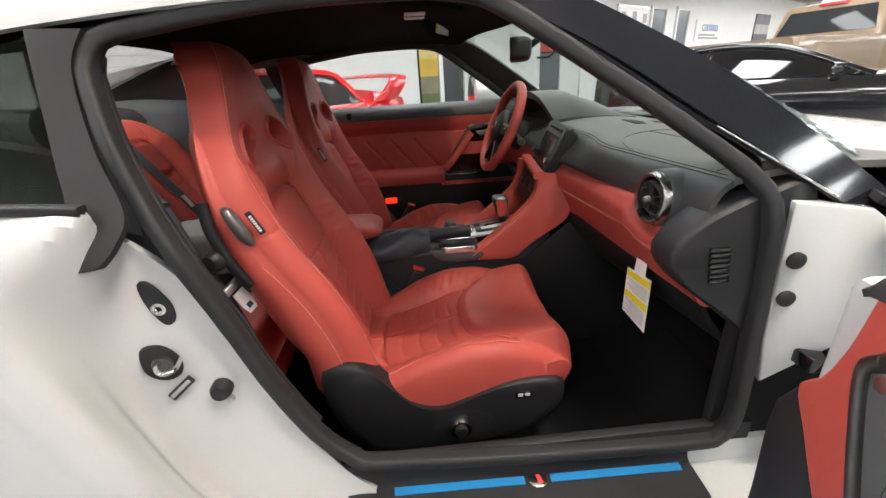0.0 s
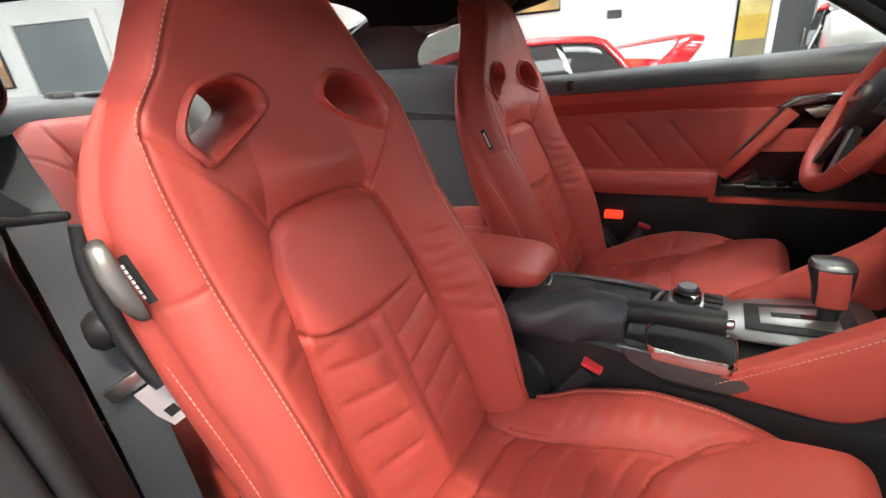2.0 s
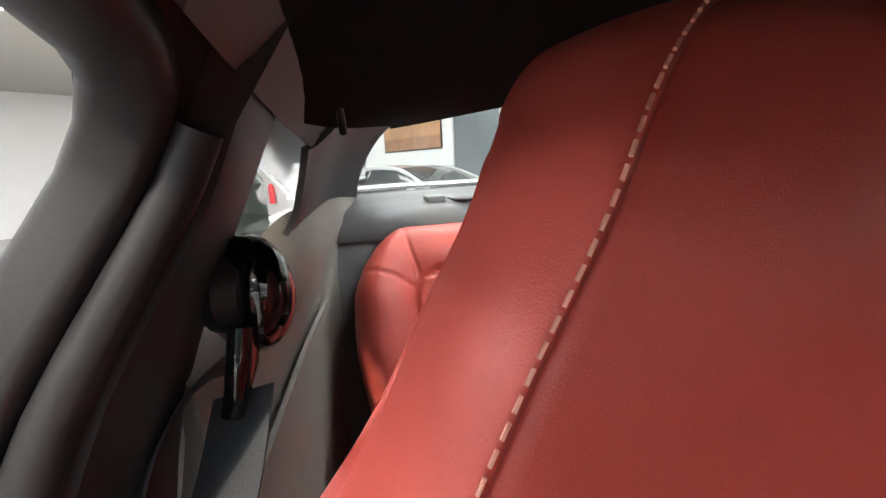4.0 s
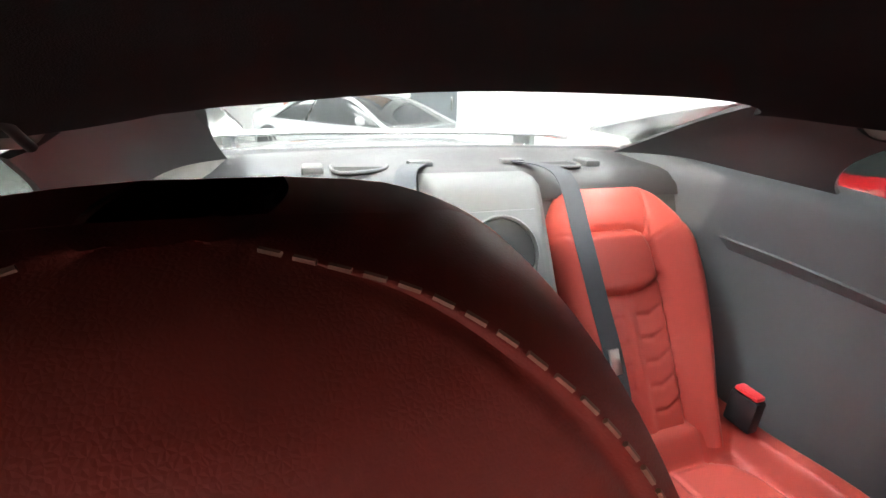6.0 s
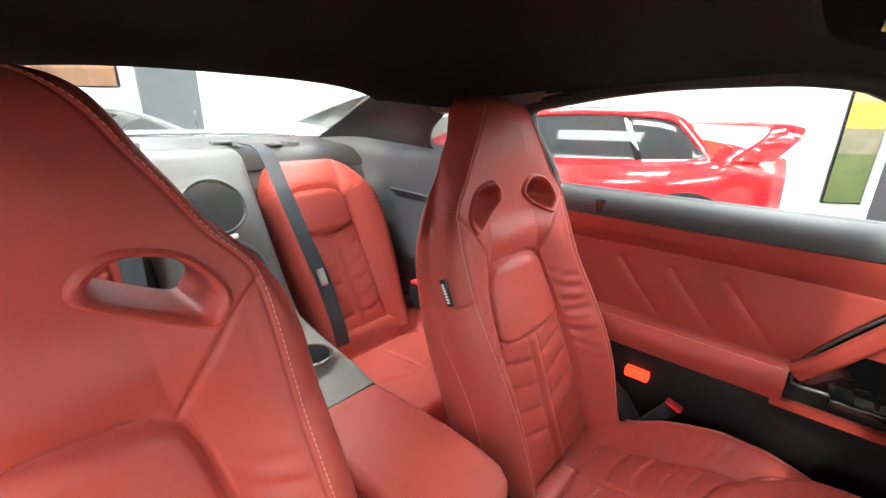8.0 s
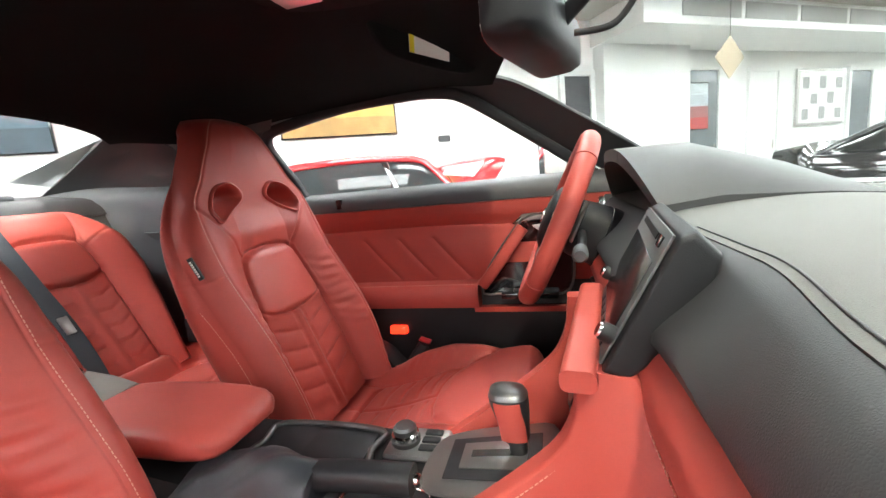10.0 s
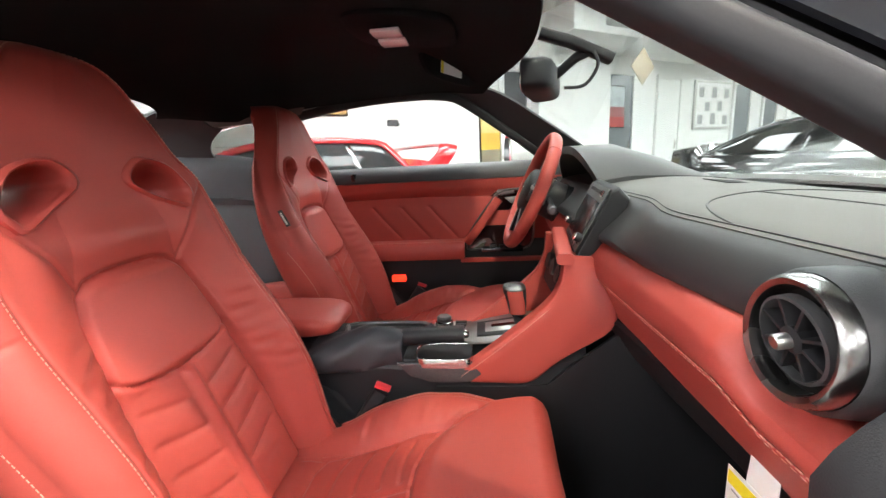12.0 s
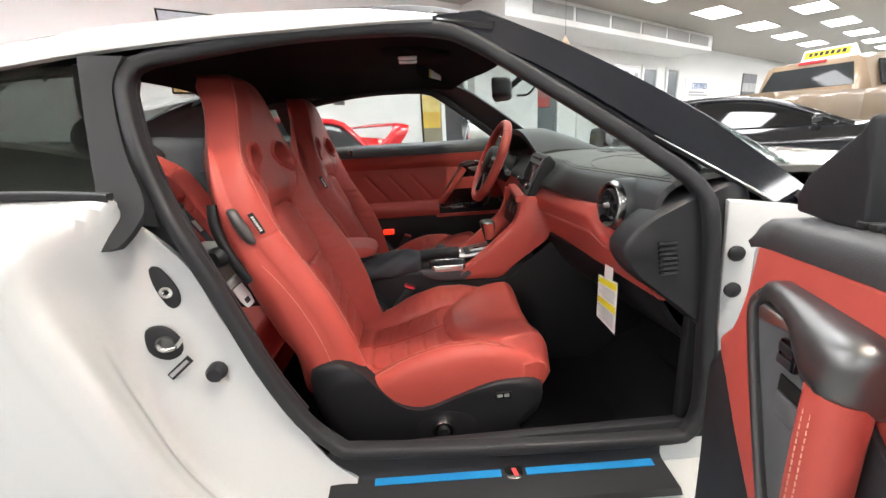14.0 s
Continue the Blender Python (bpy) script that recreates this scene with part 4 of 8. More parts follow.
def band_rows(ys):
    rows = []
    for y in ys:
        (xt, zt), (xs_, zs_), (xb, zb) = band_lines(y)
        prof = [(xt + 0.06, zt + 0.003), (xt + 0.012, zt + 0.001), (xt, zt - 0.003), (xt - 0.008, zt - 0.012), ((xt + xs_) / 2 - 0.013, (zt + zs_) / 2 + 0.006), (xs_ - 0.007, zs_ + 0.012), (xs_, zs_), (xs_ + 0.010, zs_ - 0.020), (xb, zb), (xb + 0.03, zb - 0.008)]
        rows.append([(x, y, z) for x, z in curve(prof, 40)])
    return rows


part("red_band", sheet(band_rows(np.linspace(-0.738, -0.118, 48)), -0.012), RED, dash, "red leather dash band")
part("red_band", sheet(band_rows(np.linspace(0.12, 0.72, 36)), -0.012), RED, dash, "red leather dash band")
line = np.array([(q[1][0] - 0.0062, y, q[1][1] + 0.006) for y in np.linspace(-0.72, -0.14, 46) for q in (band_lines(y),)])
part("band_stitching", stitches(line, 0.005), THREAD, dash)
part("band_stitching", stitches(line + np.array([0.0042, 0, -0.007]), 0.005), THREAD, dash)
part("band_seam", sweep(line + np.array([0.0026, 0, -0.0035]), 0.0012), RED_DARK, dash)
part("glove_box", sheet(dash_rows(curve([(0.560, 0.672), (0.60, 0.60), (0.68, 0.52), (0.80, 0.47), (1.0, 0.45)], 14), np.linspace(-0.70, -0.14, 10)), 0.01), BLACK, dash, "black lower dash and glove box")
part("lower_dash", sheet(dash_rows(curve([(0.560, 0.672), (0.62, 0.58), (0.72, 0.52), (1.0, 0.50)], 14), np.linspace(0.14, 0.70, 10)), 0.01), BLACK, dash)
# end cap towards the door
cap = curve([(0.511, -0.742, 0.781), (0.548, -0.742, 0.828), (0.60, -0.742, 0.856), (0.65, -0.742, 0.876), (0.735, -0.742, 0.884), (0.76, -0.745, 0.72), (0.745, -0.745, 0.56), (0.690, -0.745, 0.595), (0.62, -0.745, 0.655), (0.552, -0.745, 0.708), (0.520, -0.743, 0.745)], 44, True)
c = cap.mean(0)
part("end_cap", loft([[tuple(c + (q - c) * k + np.array([0, dy, 0])) for q in cap] for k, dy in ((1.0, 0.05), (1.0, -0.004), (0.985, -0.010), (0.95, -0.015), (0.5, -0.019))]), BLACK, dash, "black dash end cap")
for k in range(7):
    z = 0.787 - k * 0.0098
    part("grille_slot", box(0.570 + 0.0013 * k, 0.606 + 0.0013 * k, -0.7655, -0.752, z - 0.0031, z + 0.0031, 0.001), GLOSS, dash)


def vent(place, facing):
    m = aim(place, facing) @ Matrix.Diagonal((0.90, 0.90, 1, 1))
    ring = part("vent_ring", lathe([(0.047, -0.030), (0.053, -0.028), (0.056, -0.004), (0.055, 0.008), (0.051, 0.012), (0.046, 0.010), (0.0435, -0.002), (0.042, -0.03), (0.047, -0.030)], 48, m), DARKCHROME, dash, "dark chrome ring of a round air vent")
    part("vent_pod", lathe([(0.052, -0.075), (0.063, -0.075), (0.0625, -0.030), (0.0605, -0.006), (0.0565, -0.002), (0.0555, -0.010), (0.052, -0.075)], 40, m), ROLL, ring, "black leather vent pod")
    dish = part("vent_dish", lathe([(0.0, -0.014), (0.044, -0.013), (0.0445, -0.006), (0.02, -0.009), (0.0, -0.009)], 32, m), VENTBLACK, ring)
    lean = m @ Matrix.Translation((0, 0, 0.004)) @ Matrix.Rotation(radians(12), 4, "X") @ Matrix.Diagonal((0.92, 0.92, 0.8, 1))
    part("vent_flap", lathe([(0.037, -0.010), (0.041, -0.008), (0.041, 0.004), (0.038, 0.005), (0.037, -0.010)], 36, lean), ROLL, dish)
    for a in (20, 65, 110, 155):
        part("vent_flap", moved(box(-0.038, 0.038, -0.0018, 0.0018, -0.014, 0.004, 0.0008), lean @ Matrix.Rotation(radians(a), 4, "Z")), BLACK, dish)
    knob = part("vent_knob", lathe([(0.0, -0.02), (0.012, -0.02), (0.013, 0.004), (0.008, 0.007), (0.0, 0.007)], 20, lean), BLACK, dish)
    part("knob_tip", lathe([(0.0, 0.006), (0.0075, 0.006), (0.0075, 0.018), (0.006, 0.020), (0.0, 0.020)], 16, lean), SILVER, dish)


vent((0.549, -0.620, 0.838), (-1.0, -0.04, 0.06))
vent((0.58, 0.64, 0.845), (-1.0, 0.04, 0.06))
# seam of the airbag lid and the edge piping
def dash_z(x, y):
    """Height of the dash top."""
    x0 = x - float(dash_shift(y)) - float(roll_shift(y)) * (1 - smoothstep(0.7, 0.95, x))
    return float(np.interp(x0, top[:, 0], top[:, 1])) + 0.0015


lid = [(x, y, dash_z(x, y) + 0.0003) for x, y in curve([(0.600, -0.68), (0.585, -0.56), (0.590, -0.42), (0.630, -0.325), (0.71, -0.285), (0.82, -0.30), (0.90, -0.42), (0.90, -0.58), (0.80, -0.68)], 80, True)]
part("airbag_seam", sweep(lid, 0.0013, closed=True), ROLL, dash)
part("airbag_seam", sweep([(x, y, dash_z(x, y) + 0.0003) for x, y in curve([(0.715, -0.286), (0.725, -0.45), (0.735, -0.67)], 24)], 0.0011), ROLL, dash)
for off in (0.0, 0.007):
    edge = [(x, y, dash_z(x, y) + 0.0004) for y in np.linspace(-0.715, 0.0, 50) for x in (0.546 + off + float(dash_shift(y)) + float(roll_shift(y)),)]
    part("edge_seam", sweep(edge, 0.0010), ROLL, dash)
grille = [(x, y, dash_z(x, y)) for x, y in ((0.76, -0.13), (0.88, -0.15), (0.90, -0.02), (0.78, 0.0))]
part("speaker_grille", prism(grille, (0, 0, 0.002), 0.0008), MESHM, dash)
# instrument hood
def hood_ring(y):
    k = max(1 - abs((y - 0.365) / 0.235) ** 3.0, 0.0)
    return [(0.60 - 0.035 * k, y, 0.895 + 0.085 * k), (0.60 - 0.035 * k, y, 0.91 + 0.092 * k), (0.68, y, 0.92 + 0.082 * k), (0.80, y, 0.915 + 0.045 * k), (0.90, y, 0.905), (0.90, y, 0.895), (0.72, y, 0.90 + 0.06 * k)]


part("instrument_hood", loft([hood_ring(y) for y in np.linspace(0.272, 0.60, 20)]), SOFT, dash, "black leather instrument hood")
# The hood's flank takes the darker tone, shade put into its colour.
part("hood_flank", loft([hood_ring(y) for y in np.linspace(0.13, 0.270, 13)]), ROLL, dash, "leather flank of the hood, coloured as shaded")
part("instrument_panel", prism([(0.66, 0.17, 0.80), (0.66, 0.56, 0.80), (0.70, 0.53, 0.965), (0.70, 0.20, 0.965)], (0.01, 0, 0)), GLOSS, dash, smooth=0)

# centre stack: screen housing and red flanks
stack = thing("centre_stack", "black touch screen housing with red leather flanks", "centre console")
def on_face(y, t, off=0.0):
    """A point of the sloping screen face: y across, t from its foot (0) to its top (1), off in front of it."""
    return Vector((0.508 + 0.130 * y + 0.066 * t - 0.884 * off, y, 0.787 + 0.125 * t + 0.467 * off))


def face_plate(name, y0, y1, t0, t1, off, deep, material, parent, label="", bev=0.0015):
    return part(name, prism([on_face(y0, t0, off), on_face(y0, t1, off), on_face(y1, t1, off), on_face(y1, t0, off)], on_face(0, 0, deep) - on_face(0, 0, 0), bev), material, parent, label)


side = [(0.0, 0.0), (0.066, 0.125), (0.078, 0.129), (0.098, 0.107), (0.094, 0.085), (0.062, 0.026), (0.021, -0.009)]
rings = [[(0.508 + 0.130 * y + dx * k + 0.05 * (1 - k), y, 0.787 + dz * k + 0.06 * (1 - k)) for dx, dz in side] for y, k in ((-0.136, 0.90), (-0.133, 0.97), (-0.126, 1.0), (0.126, 1.0), (0.133, 0.97), (0.136, 0.90))]
part("housing", bevelled(loft(rings), 0.005, 3, 30), BLACK, stack, "black screen housing", smooth=50)
bezel = face_plate("bezel", -0.122, 0.122, 0.02, 0.98, 0.001, 0.003, GREY, stack, "dark grey screen surround", 0.001)
face_plate("screen", -0.104, 0.104, 0.12, 0.76, 0.0042, 0.0014, SCREENM, bezel, "dark glass touch screen", 0.0006)
face_plate("disc_slot", -0.060, 0.086, 0.865, 0.915, 0.0042, 0.0010, VENTBLACK, bezel, "", 0.0)
face_plate("eject_key", -0.098, -0.072, 0.850, 0.930, 0.0042, 0.0020, GLOSS, bezel, "", 0.0006)
for k in range(6):
    face_plate("screen_key", -0.086 + 0.029 * k, -0.064 + 0.029 * k, 0.035, 0.095, 0.0042, 0.0016, BLACK, bezel, "", 0.0006)
for y in (-0.114, 0.114):
    dial = part("dial", lathe([(0.0, 0.0), (0.0095, 0.0), (0.0095, 0.010), (0.0080, 0.013), (0.0, 0.013)], 20, aim(on_face(y, 0.22, 0.004), on_face(0, 0, 1) - on_face(0, 0, 0))), BLACK, stack, "black dial with a bright cap")
    part("dial_cap", lathe([(0.0, 0.0), (0.0075, 0.0), (0.0070, 0.003), (0.0, 0.0035)], 18, aim(on_face(y, 0.22, 0.0165), on_face(0, 0, 1) - on_face(0, 0, 0))), CHROME, dial)
# red leather ledge under the screen, and the dark climate panel below it
ledge_path = [(0.488 + 0.130 * y, y, 0.782 + 0.010 * (y + 0.135)) for y in np.linspace(-0.142, 0.150, 14)]
part("red_ledge", sweep(ledge_path, rounded(0.034, 0.022, 0.008), up=(0, 0, 1)), RED, stack, "red leather ledge under the screen", smooth=60)
part("climate_panel", prism([(0.492, -0.118, 0.772), (0.492, 0.118, 0.772), (0.462, 0.118, 0.672), (0.462, -0.118, 0.672)], (0.02, 0, -0.004), 0.003), BLACK, stack, "black climate control panel")
for y in (-0.06, 0.0, 0.06):
    part("climate_dial", lathe([(0.0, 0.0), (0.020, 0.0), (0.019, 0.012), (0.0, 0.013)], 24, aim((0.478, y, 0.728), (-0.95, 0, 0.28))), DARKMETAL, stack)
def flank_y(x, z):
    return 0.128 + 0.060 * smoothstep(0.44, 0.56, x) * smoothstep(0.86, 0.64, z)


upper = curve([(0.235, 0.523), (0.287, 0.561), (0.342, 0.604), (0.406, 0.657), (0.446, 0.696), (0.464, 0.735), (0.468, 0.765), (0.470, 0.788)], 40)
lower = curve([(0.237, 0.517), (0.262, 0.511), (0.33, 0.508), (0.401, 0.508), (0.444, 0.541), (0.505, 0.604), (0.556, 0.662), (0.556, 0.705), (0.545, 0.750), (0.520, 0.786)], 40)
for sgn in (-1, 1):
    ring = ((0.0, -0.028), (0.0, -0.008), (0.012, -0.002), (0.035, 0.0), (0.3, 0.0), (0.6, 0.0), (0.93, 0.0), (0.975, -0.002), (1.0, -0.008), (1.0, -0.030), (0.7, -0.032), (0.35, -0.032))
    rings = []
    for (xa, za), (xb, zb) in zip(upper, lower):
        pts = [(xa * (1 - t) + xb * t, za * (1 - t) + zb * t, out) for t, out in ring]
        rings.append([(x, sgn * (float(flank_y(x, z)) + out), z) for x, z, out in pts])
    part("red_flank", loft(rings), RED, stack, "red leather console flank", smooth=50)
    seam = [(x + 0.006, sgn * (float(flank_y(x, z)) + 0.001), z - 0.008) for x, z in upper[2:-2]]
    part("flank_stitching", stitches(np.array(seam)), THREAD, stack, "pale stitching")
part("side_panel", sheet([[(x, -0.118 - 0.05 * smoothstep(0.42, 0.60, x), z) for z in (0.20, 0.35, 0.47, 0.5 + 0.14 * smoothstep(0.42, 0.58, x))] for x in np.linspace(0.20, 0.98, 14)], 0.01), BLACK, stack, "black console side panel")
part("stack_core", prism([(0.490, -0.10, 0.60), (0.510, -0.10, 0.76), (0.60, -0.10, 0.86), (1.0, -0.10, 0.88), (1.0, -0.10, 0.45), (0.50, -0.10, 0.45)], (0, 0.20, 0), 0.006), BLACK, stack)

# ---- centre console and armrest ----
console = thing("centre_console", "black centre console with gear selector and tray", "centre console")
rings = []
for x, z, w in ((-0.70, 0.60, 0.075), (-0.36, 0.575, 0.085), (-0.06, 0.56, 0.105), (0.10, 0.555, 0.115), (0.25, 0.545, 0.118), (0.40, 0.56, 0.12), (0.52, 0.58, 0.12)):
    rings.append([(x, -w - 0.012, 0.186), (x, -w - 0.008, 0.45), (x, -w, z - 0.02), (x, -w + 0.015, z), (x, w - 0.015, z), (x, w, z - 0.02), (x, w + 0.008, 0.45), (x, w + 0.012, 0.186)])
part("console_body", loft(rings), BLACK, console, smooth=30)
arm = []
for x, w, z, t in ((-0.352, 0.079, 0.636, 0.045), (-0.30, 0.083, 0.641, 0.048), (-0.18, 0.087, 0.643, 0.046), (-0.10, 0.087, 0.640, 0.042), (-0.065, 0.083, 0.636, 0.036), (-0.045, 0.073, 0.630, 0.028), (-0.036, 0.060, 0.624, 0.020), (-0.032, 0.046, 0.618, 0.010)):
    arm.append([(x, -0.006 + s * w, z - t + t * h) for s, h in ((-0.97, 0.20), (-1.0, 0.45), (-1.0, 0.68), (-0.975, 0.86), (-0.92, 0.965), (-0.80, 1.0), (-0.4, 1.03), (0.4, 1.03), (0.80, 1.0), (0.92, 0.965), (0.975, 0.86), (1.0, 0.68), (1.0, 0.45), (0.97, 0.20), (0.88, 0.0), (-0.88, 0.0))])
part("armrest", loft(arm), RED, console, "orange-red leather armrest lid", smooth=60)
tray = [[(x, y, 0.556) for x, y in curve([(-0.03, -0.03), (0.15, -0.03), (0.16, 0.03), (0.15, 0.085), (-0.03, 0.085)], 24, True)]]
part("tray_rim", sweep([(x, y, 0.560) for x, y in curve([(-0.04, -0.025), (0.15, -0.025), (0.155, 0.03), (0.15, 0.082), (-0.04, 0.082), (-0.045, 0.03)], 30, True)], 0.006, closed=True), DARKMETAL, console)

# ---- console details ----
BOOT = surface("blue-black soft leather", (0.030, 0.032, 0.037), 0.45, var=0.15, bump=0.3, bump_scale=500, cells=True)
part("cup_holder", merge(lathe([(0.040, -0.004), (0.042, 0.003), (0.037, 0.0045), (0.0355, -0.002), (0.040, -0.004)], 36, Matrix.Translation((-0.480, 0.010, 0.668)))), CHROME, console, "chrome-rimmed rear cup holder")
part("cup_well", lathe([(0.0, 0.0), (0.0345, 0.0), (0.0345, 0.002), (0.0, 0.002)], 28, Matrix.Translation((-0.480, 0.010, 0.6665))), LINER, console)
rings = []
for x, z, w in ((-0.735, 0.655, 0.118), (-0.68, 0.662, 0.098), (-0.55, 0.660, 0.082), (-0.42, 0.650, 0.077), (-0.358, 0.636, 0.076)):
    rings.append([(x, s * w, z - 0.14 + 0.14 * h) for s, h in ((-1.03, 0.0), (-1.02, 0.75), (-0.97, 0.94), (-0.86, 1.0), (0.86, 1.0), (0.97, 0.94), (1.02, 0.75), (1.03, 0.0))])
part("rear_console", loft(rings), LINING, console, "grey leather rear console", smooth=50)
part("tray", box(-0.035, 0.148, -0.020, 0.078, 0.545, 0.557, 0.003), BLACK, console, "black open tray")
knob_m = Matrix.Translation((0.205, 0.058, 0.556))
rk = part("rotary_knob", lathe([(0.0, 0.0), (0.024, 0.0), (0.024, 0.012), (0.019, 0.015), (0.019, 0.030), (0.015, 0.034), (0.0, 0.034)], 28, knob_m), DARKMETAL, console, "dark metal rotary knob")
part("knob_ring", lathe([(0.020, 0.012), (0.0225, 0.014), (0.0225, 0.020), (0.019, 0.022), (0.020, 0.012)], 28, knob_m), CHROME, rk)
part("button_plate", box(0.175, 0.275, 0.022, 0.098, 0.549, 0.561, 0.006), GATE, console, "satin silver button plate")
for k in range(3):
    part("button", box(0.232, 0.262, 0.036 + 0.020 * k, 0.050 + 0.020 * k, 0.560, 0.5645, 0.002), BLACK, console)
gate = part("gear_gate", prism(curve([(0.262, -0.040, 0.560), (0.33, -0.060, 0.568), (0.42, -0.062, 0.578), (0.448, -0.045, 0.582), (0.448, 0.080, 0.582), (0.40, 0.092, 0.577), (0.30, 0.080, 0.564), (0.262, 0.050, 0.560)], 48, True), (-0.001, 0, 0.007), 0.003), GATE, console, "satin silver gear gate surround")
part("gate_inset", prism([(0.290, -0.030, 0.5715), (0.425, -0.040, 0.5870), (0.425, 0.065, 0.5870), (0.290, 0.055, 0.5715)], (-0.0005, 0, 0.0015), 0.0007), BLACK, gate)
part("gate_plate", prism([(0.310, -0.012, 0.5755), (0.405, -0.018, 0.5865), (0.405, 0.048, 0.5865), (0.310, 0.042, 0.5755)], (-0.0005, 0, 0.0015), 0.0007), GATE, gate)
part("gate_slot", prism([(0.325, 0.010, 0.5790), (0.398, 0.010, 0.5875), (0.398, 0.024, 0.5875), (0.325, 0.024, 0.5790)], (-0.0005, 0, 0.0012)), GLOSS, gate, smooth=0)


def lever_ring(z, rx, ry, dx):
    return [(0.389 + dx + rx * math.copysign(abs(math.cos(a)) ** 0.7, math.cos(a)), 0.022 + ry * math.copysign(abs(math.sin(a)) ** 0.7, math.sin(a)), z) for a in np.linspace(0, math.tau, 28, endpoint=False)]


lever = part("gear_lever", loft([lever_ring(*q) for q in ((0.580, 0.012, 0.012, 0.004), (0.600, 0.013, 0.013, 0.002), (0.612, 0.020, 0.018, 0.0), (0.640, 0.023, 0.021, -0.002), (0.664, 0.027, 0.024, -0.006), (0.674, 0.027, 0.024, -0.007), (0.682, 0.020, 0.018, -0.008))]), BLACK, console, "black and red gear selector", smooth=60)
for sgn in (-1, 1):
    part("lever_leather", sheet([[(0.389 + dx + x, 0.022 + sgn * (ry * 1.16 - 0.4 * x * x / 0.03), z) for x in np.linspace(-0.018, 0.018, 9)] for z, ry, dx in ((0.612, 0.018, 0.0), (0.640, 0.0215, -0.002), (0.662, 0.0245, -0.006), (0.672, 0.0245, -0.007))], 0.0015), RED, lever, "red leather cheek")
part("lever_cap", loft([lever_ring(*q) for q in ((0.674, 0.0275, 0.0245, -0.007), (0.681, 0.024, 0.021, -0.008), (0.685, 0.014, 0.012, -0.008))]), DARKMETAL, lever)
# handbrake with its sagging boot
hb = part("handbrake", sweep(curve([(-0.02, -0.068, 0.545), (0.06, -0.068, 0.578), (0.16, -0.066, 0.592), (0.262, -0.064, 0.594)], 20), rounded(0.040, 0.036, 0.015), up=(0, 0, 1)), BLACK, console, "black leather handbrake lever")
part("handbrake_button", lathe([(0.0, 0.0), (0.009, 0.0), (0.009, 0.012), (0.006, 0.015), (0.0, 0.015)], 14, aim((0.258, -0.064, 0.594), (1, 0.02, 0.0))), CHROME, hb)
rings = []
for k, x in enumerate(np.linspace(-0.085, 0.125, 44)):
    t = k / 43
    w, h = 0.066 - 0.030 * t**1.5, 0.016 + 0.046 * math.sin(math.pi * min(0.12 + 0.60 * t, 1.0))
    ring = []
    for a in np.linspace(0, math.tau, 36, endpoint=False):
        fold = 0.0035 * math.sin(3 * a + 26 * x) * (1 - t) + 0.0030 * math.sin(2 * a - 44 * x + 1.0) + 0.0022 * math.sin(5 * a + 70 * x)
        ring.append((x + 0.012 * math.cos(a) * (1 - t), -0.072 + (w + fold) * math.cos(a), 0.548 + 0.010 * t + (h + fold) * max(math.sin(a), -0.35)))
    rings.append(ring)
part("handbrake_boot", loft(rings), BOOT, console, "creased black leather handbrake boot", smooth=70)
ash = curve([(0.152, -0.075), (0.160, -0.120), (0.185, -0.130), (0.262, -0.130), (0.280, -0.118), (0.282, -0.060), (0.268, -0.040), (0.180, -0.040), (0.158, -0.050)], 44, True)
ca = ash.mean(0)
tr = part("chrome_tray", loft([[(*(ca + (p - ca) * k), z) for p in ash] for k, z in ((1.0, 0.545), (1.0, 0.562), (0.97, 0.565), (0.92, 0.563), (0.90, 0.555))], True, False), CHROME, console, "small open chrome-rimmed tray", smooth=60)
part("tray_well", loft([[(*(ca + (p - ca) * k), z) for p in ash] for k, z in ((0.915, 0.560), (0.87, 0.535), (0.70, 0.529), (0.2, 0.528))]), BLACK, tr)
CARBON = surface("carbon weave trim", (0.06, 0.06, 0.062), 0.25, var=0.3, scale=300, bump=0.4, bump_scale=350, cells=True, coat=0.5)
part("carbon_trim", prism([(0.115, -0.128, 0.555), (0.145, -0.130, 0.525), (0.19, -0.131, 0.512), (0.275, -0.131, 0.512), (0.30, -0.130, 0.53), (0.285, -0.126, 0.556)], (0, 0.012, 0), 0.003), CARBON, console, "dark woven carbon trim")

# ---- steering wheel and column ----
steer = thing("steering_wheel", "red leather steering wheel with black hub", "steering wheel")
WC, WT = Vector((0.462, 0.366, 0.872)), 24
WM = Matrix.Translation(WC) @ Matrix.Rotation(radians(-90 + WT), 4, "Y")


def wheel_ring(r0, r1, flat):
    path = []
    for a in np.linspace(0, math.tau, 72, endpoint=False):
        r = r0
        path.append((r * math.cos(a), r * math.sin(a) * 1.0, 0))
    prof = [(r1 * math.cos(k), r1 * 1.15 * math.sin(k)) for k in np.linspace(0, math.tau, 14, endpoint=False)]
    return sweep(path, prof, up=(0, 0, 1), closed=True)


part("rim", moved(wheel_ring(0.170, 0.0165, 0), WM), RED, steer, smooth=70)
hub = part("hub", moved(loft([[(r * (1.0 + 0.10 * math.cos(2 * a)) * math.cos(a), r * 1.06 * math.sin(a), h) for a in np.linspace(0, math.tau, 40, endpoint=False)] for r, h in ((0.050, -0.034), (0.060, -0.020), (0.064, 0.000), (0.061, 0.014), (0.050, 0.023), (0.026, 0.028), (0.004, 0.029))]), WM), BLACK, steer, "black airbag hub", smooth=60)
part("hub_badge", moved(lathe([(0.0, 0.0285), (0.016, 0.0285), (0.016, 0.0315), (0.0, 0.032)], 20), WM), CHROME, hub, "small chrome badge")
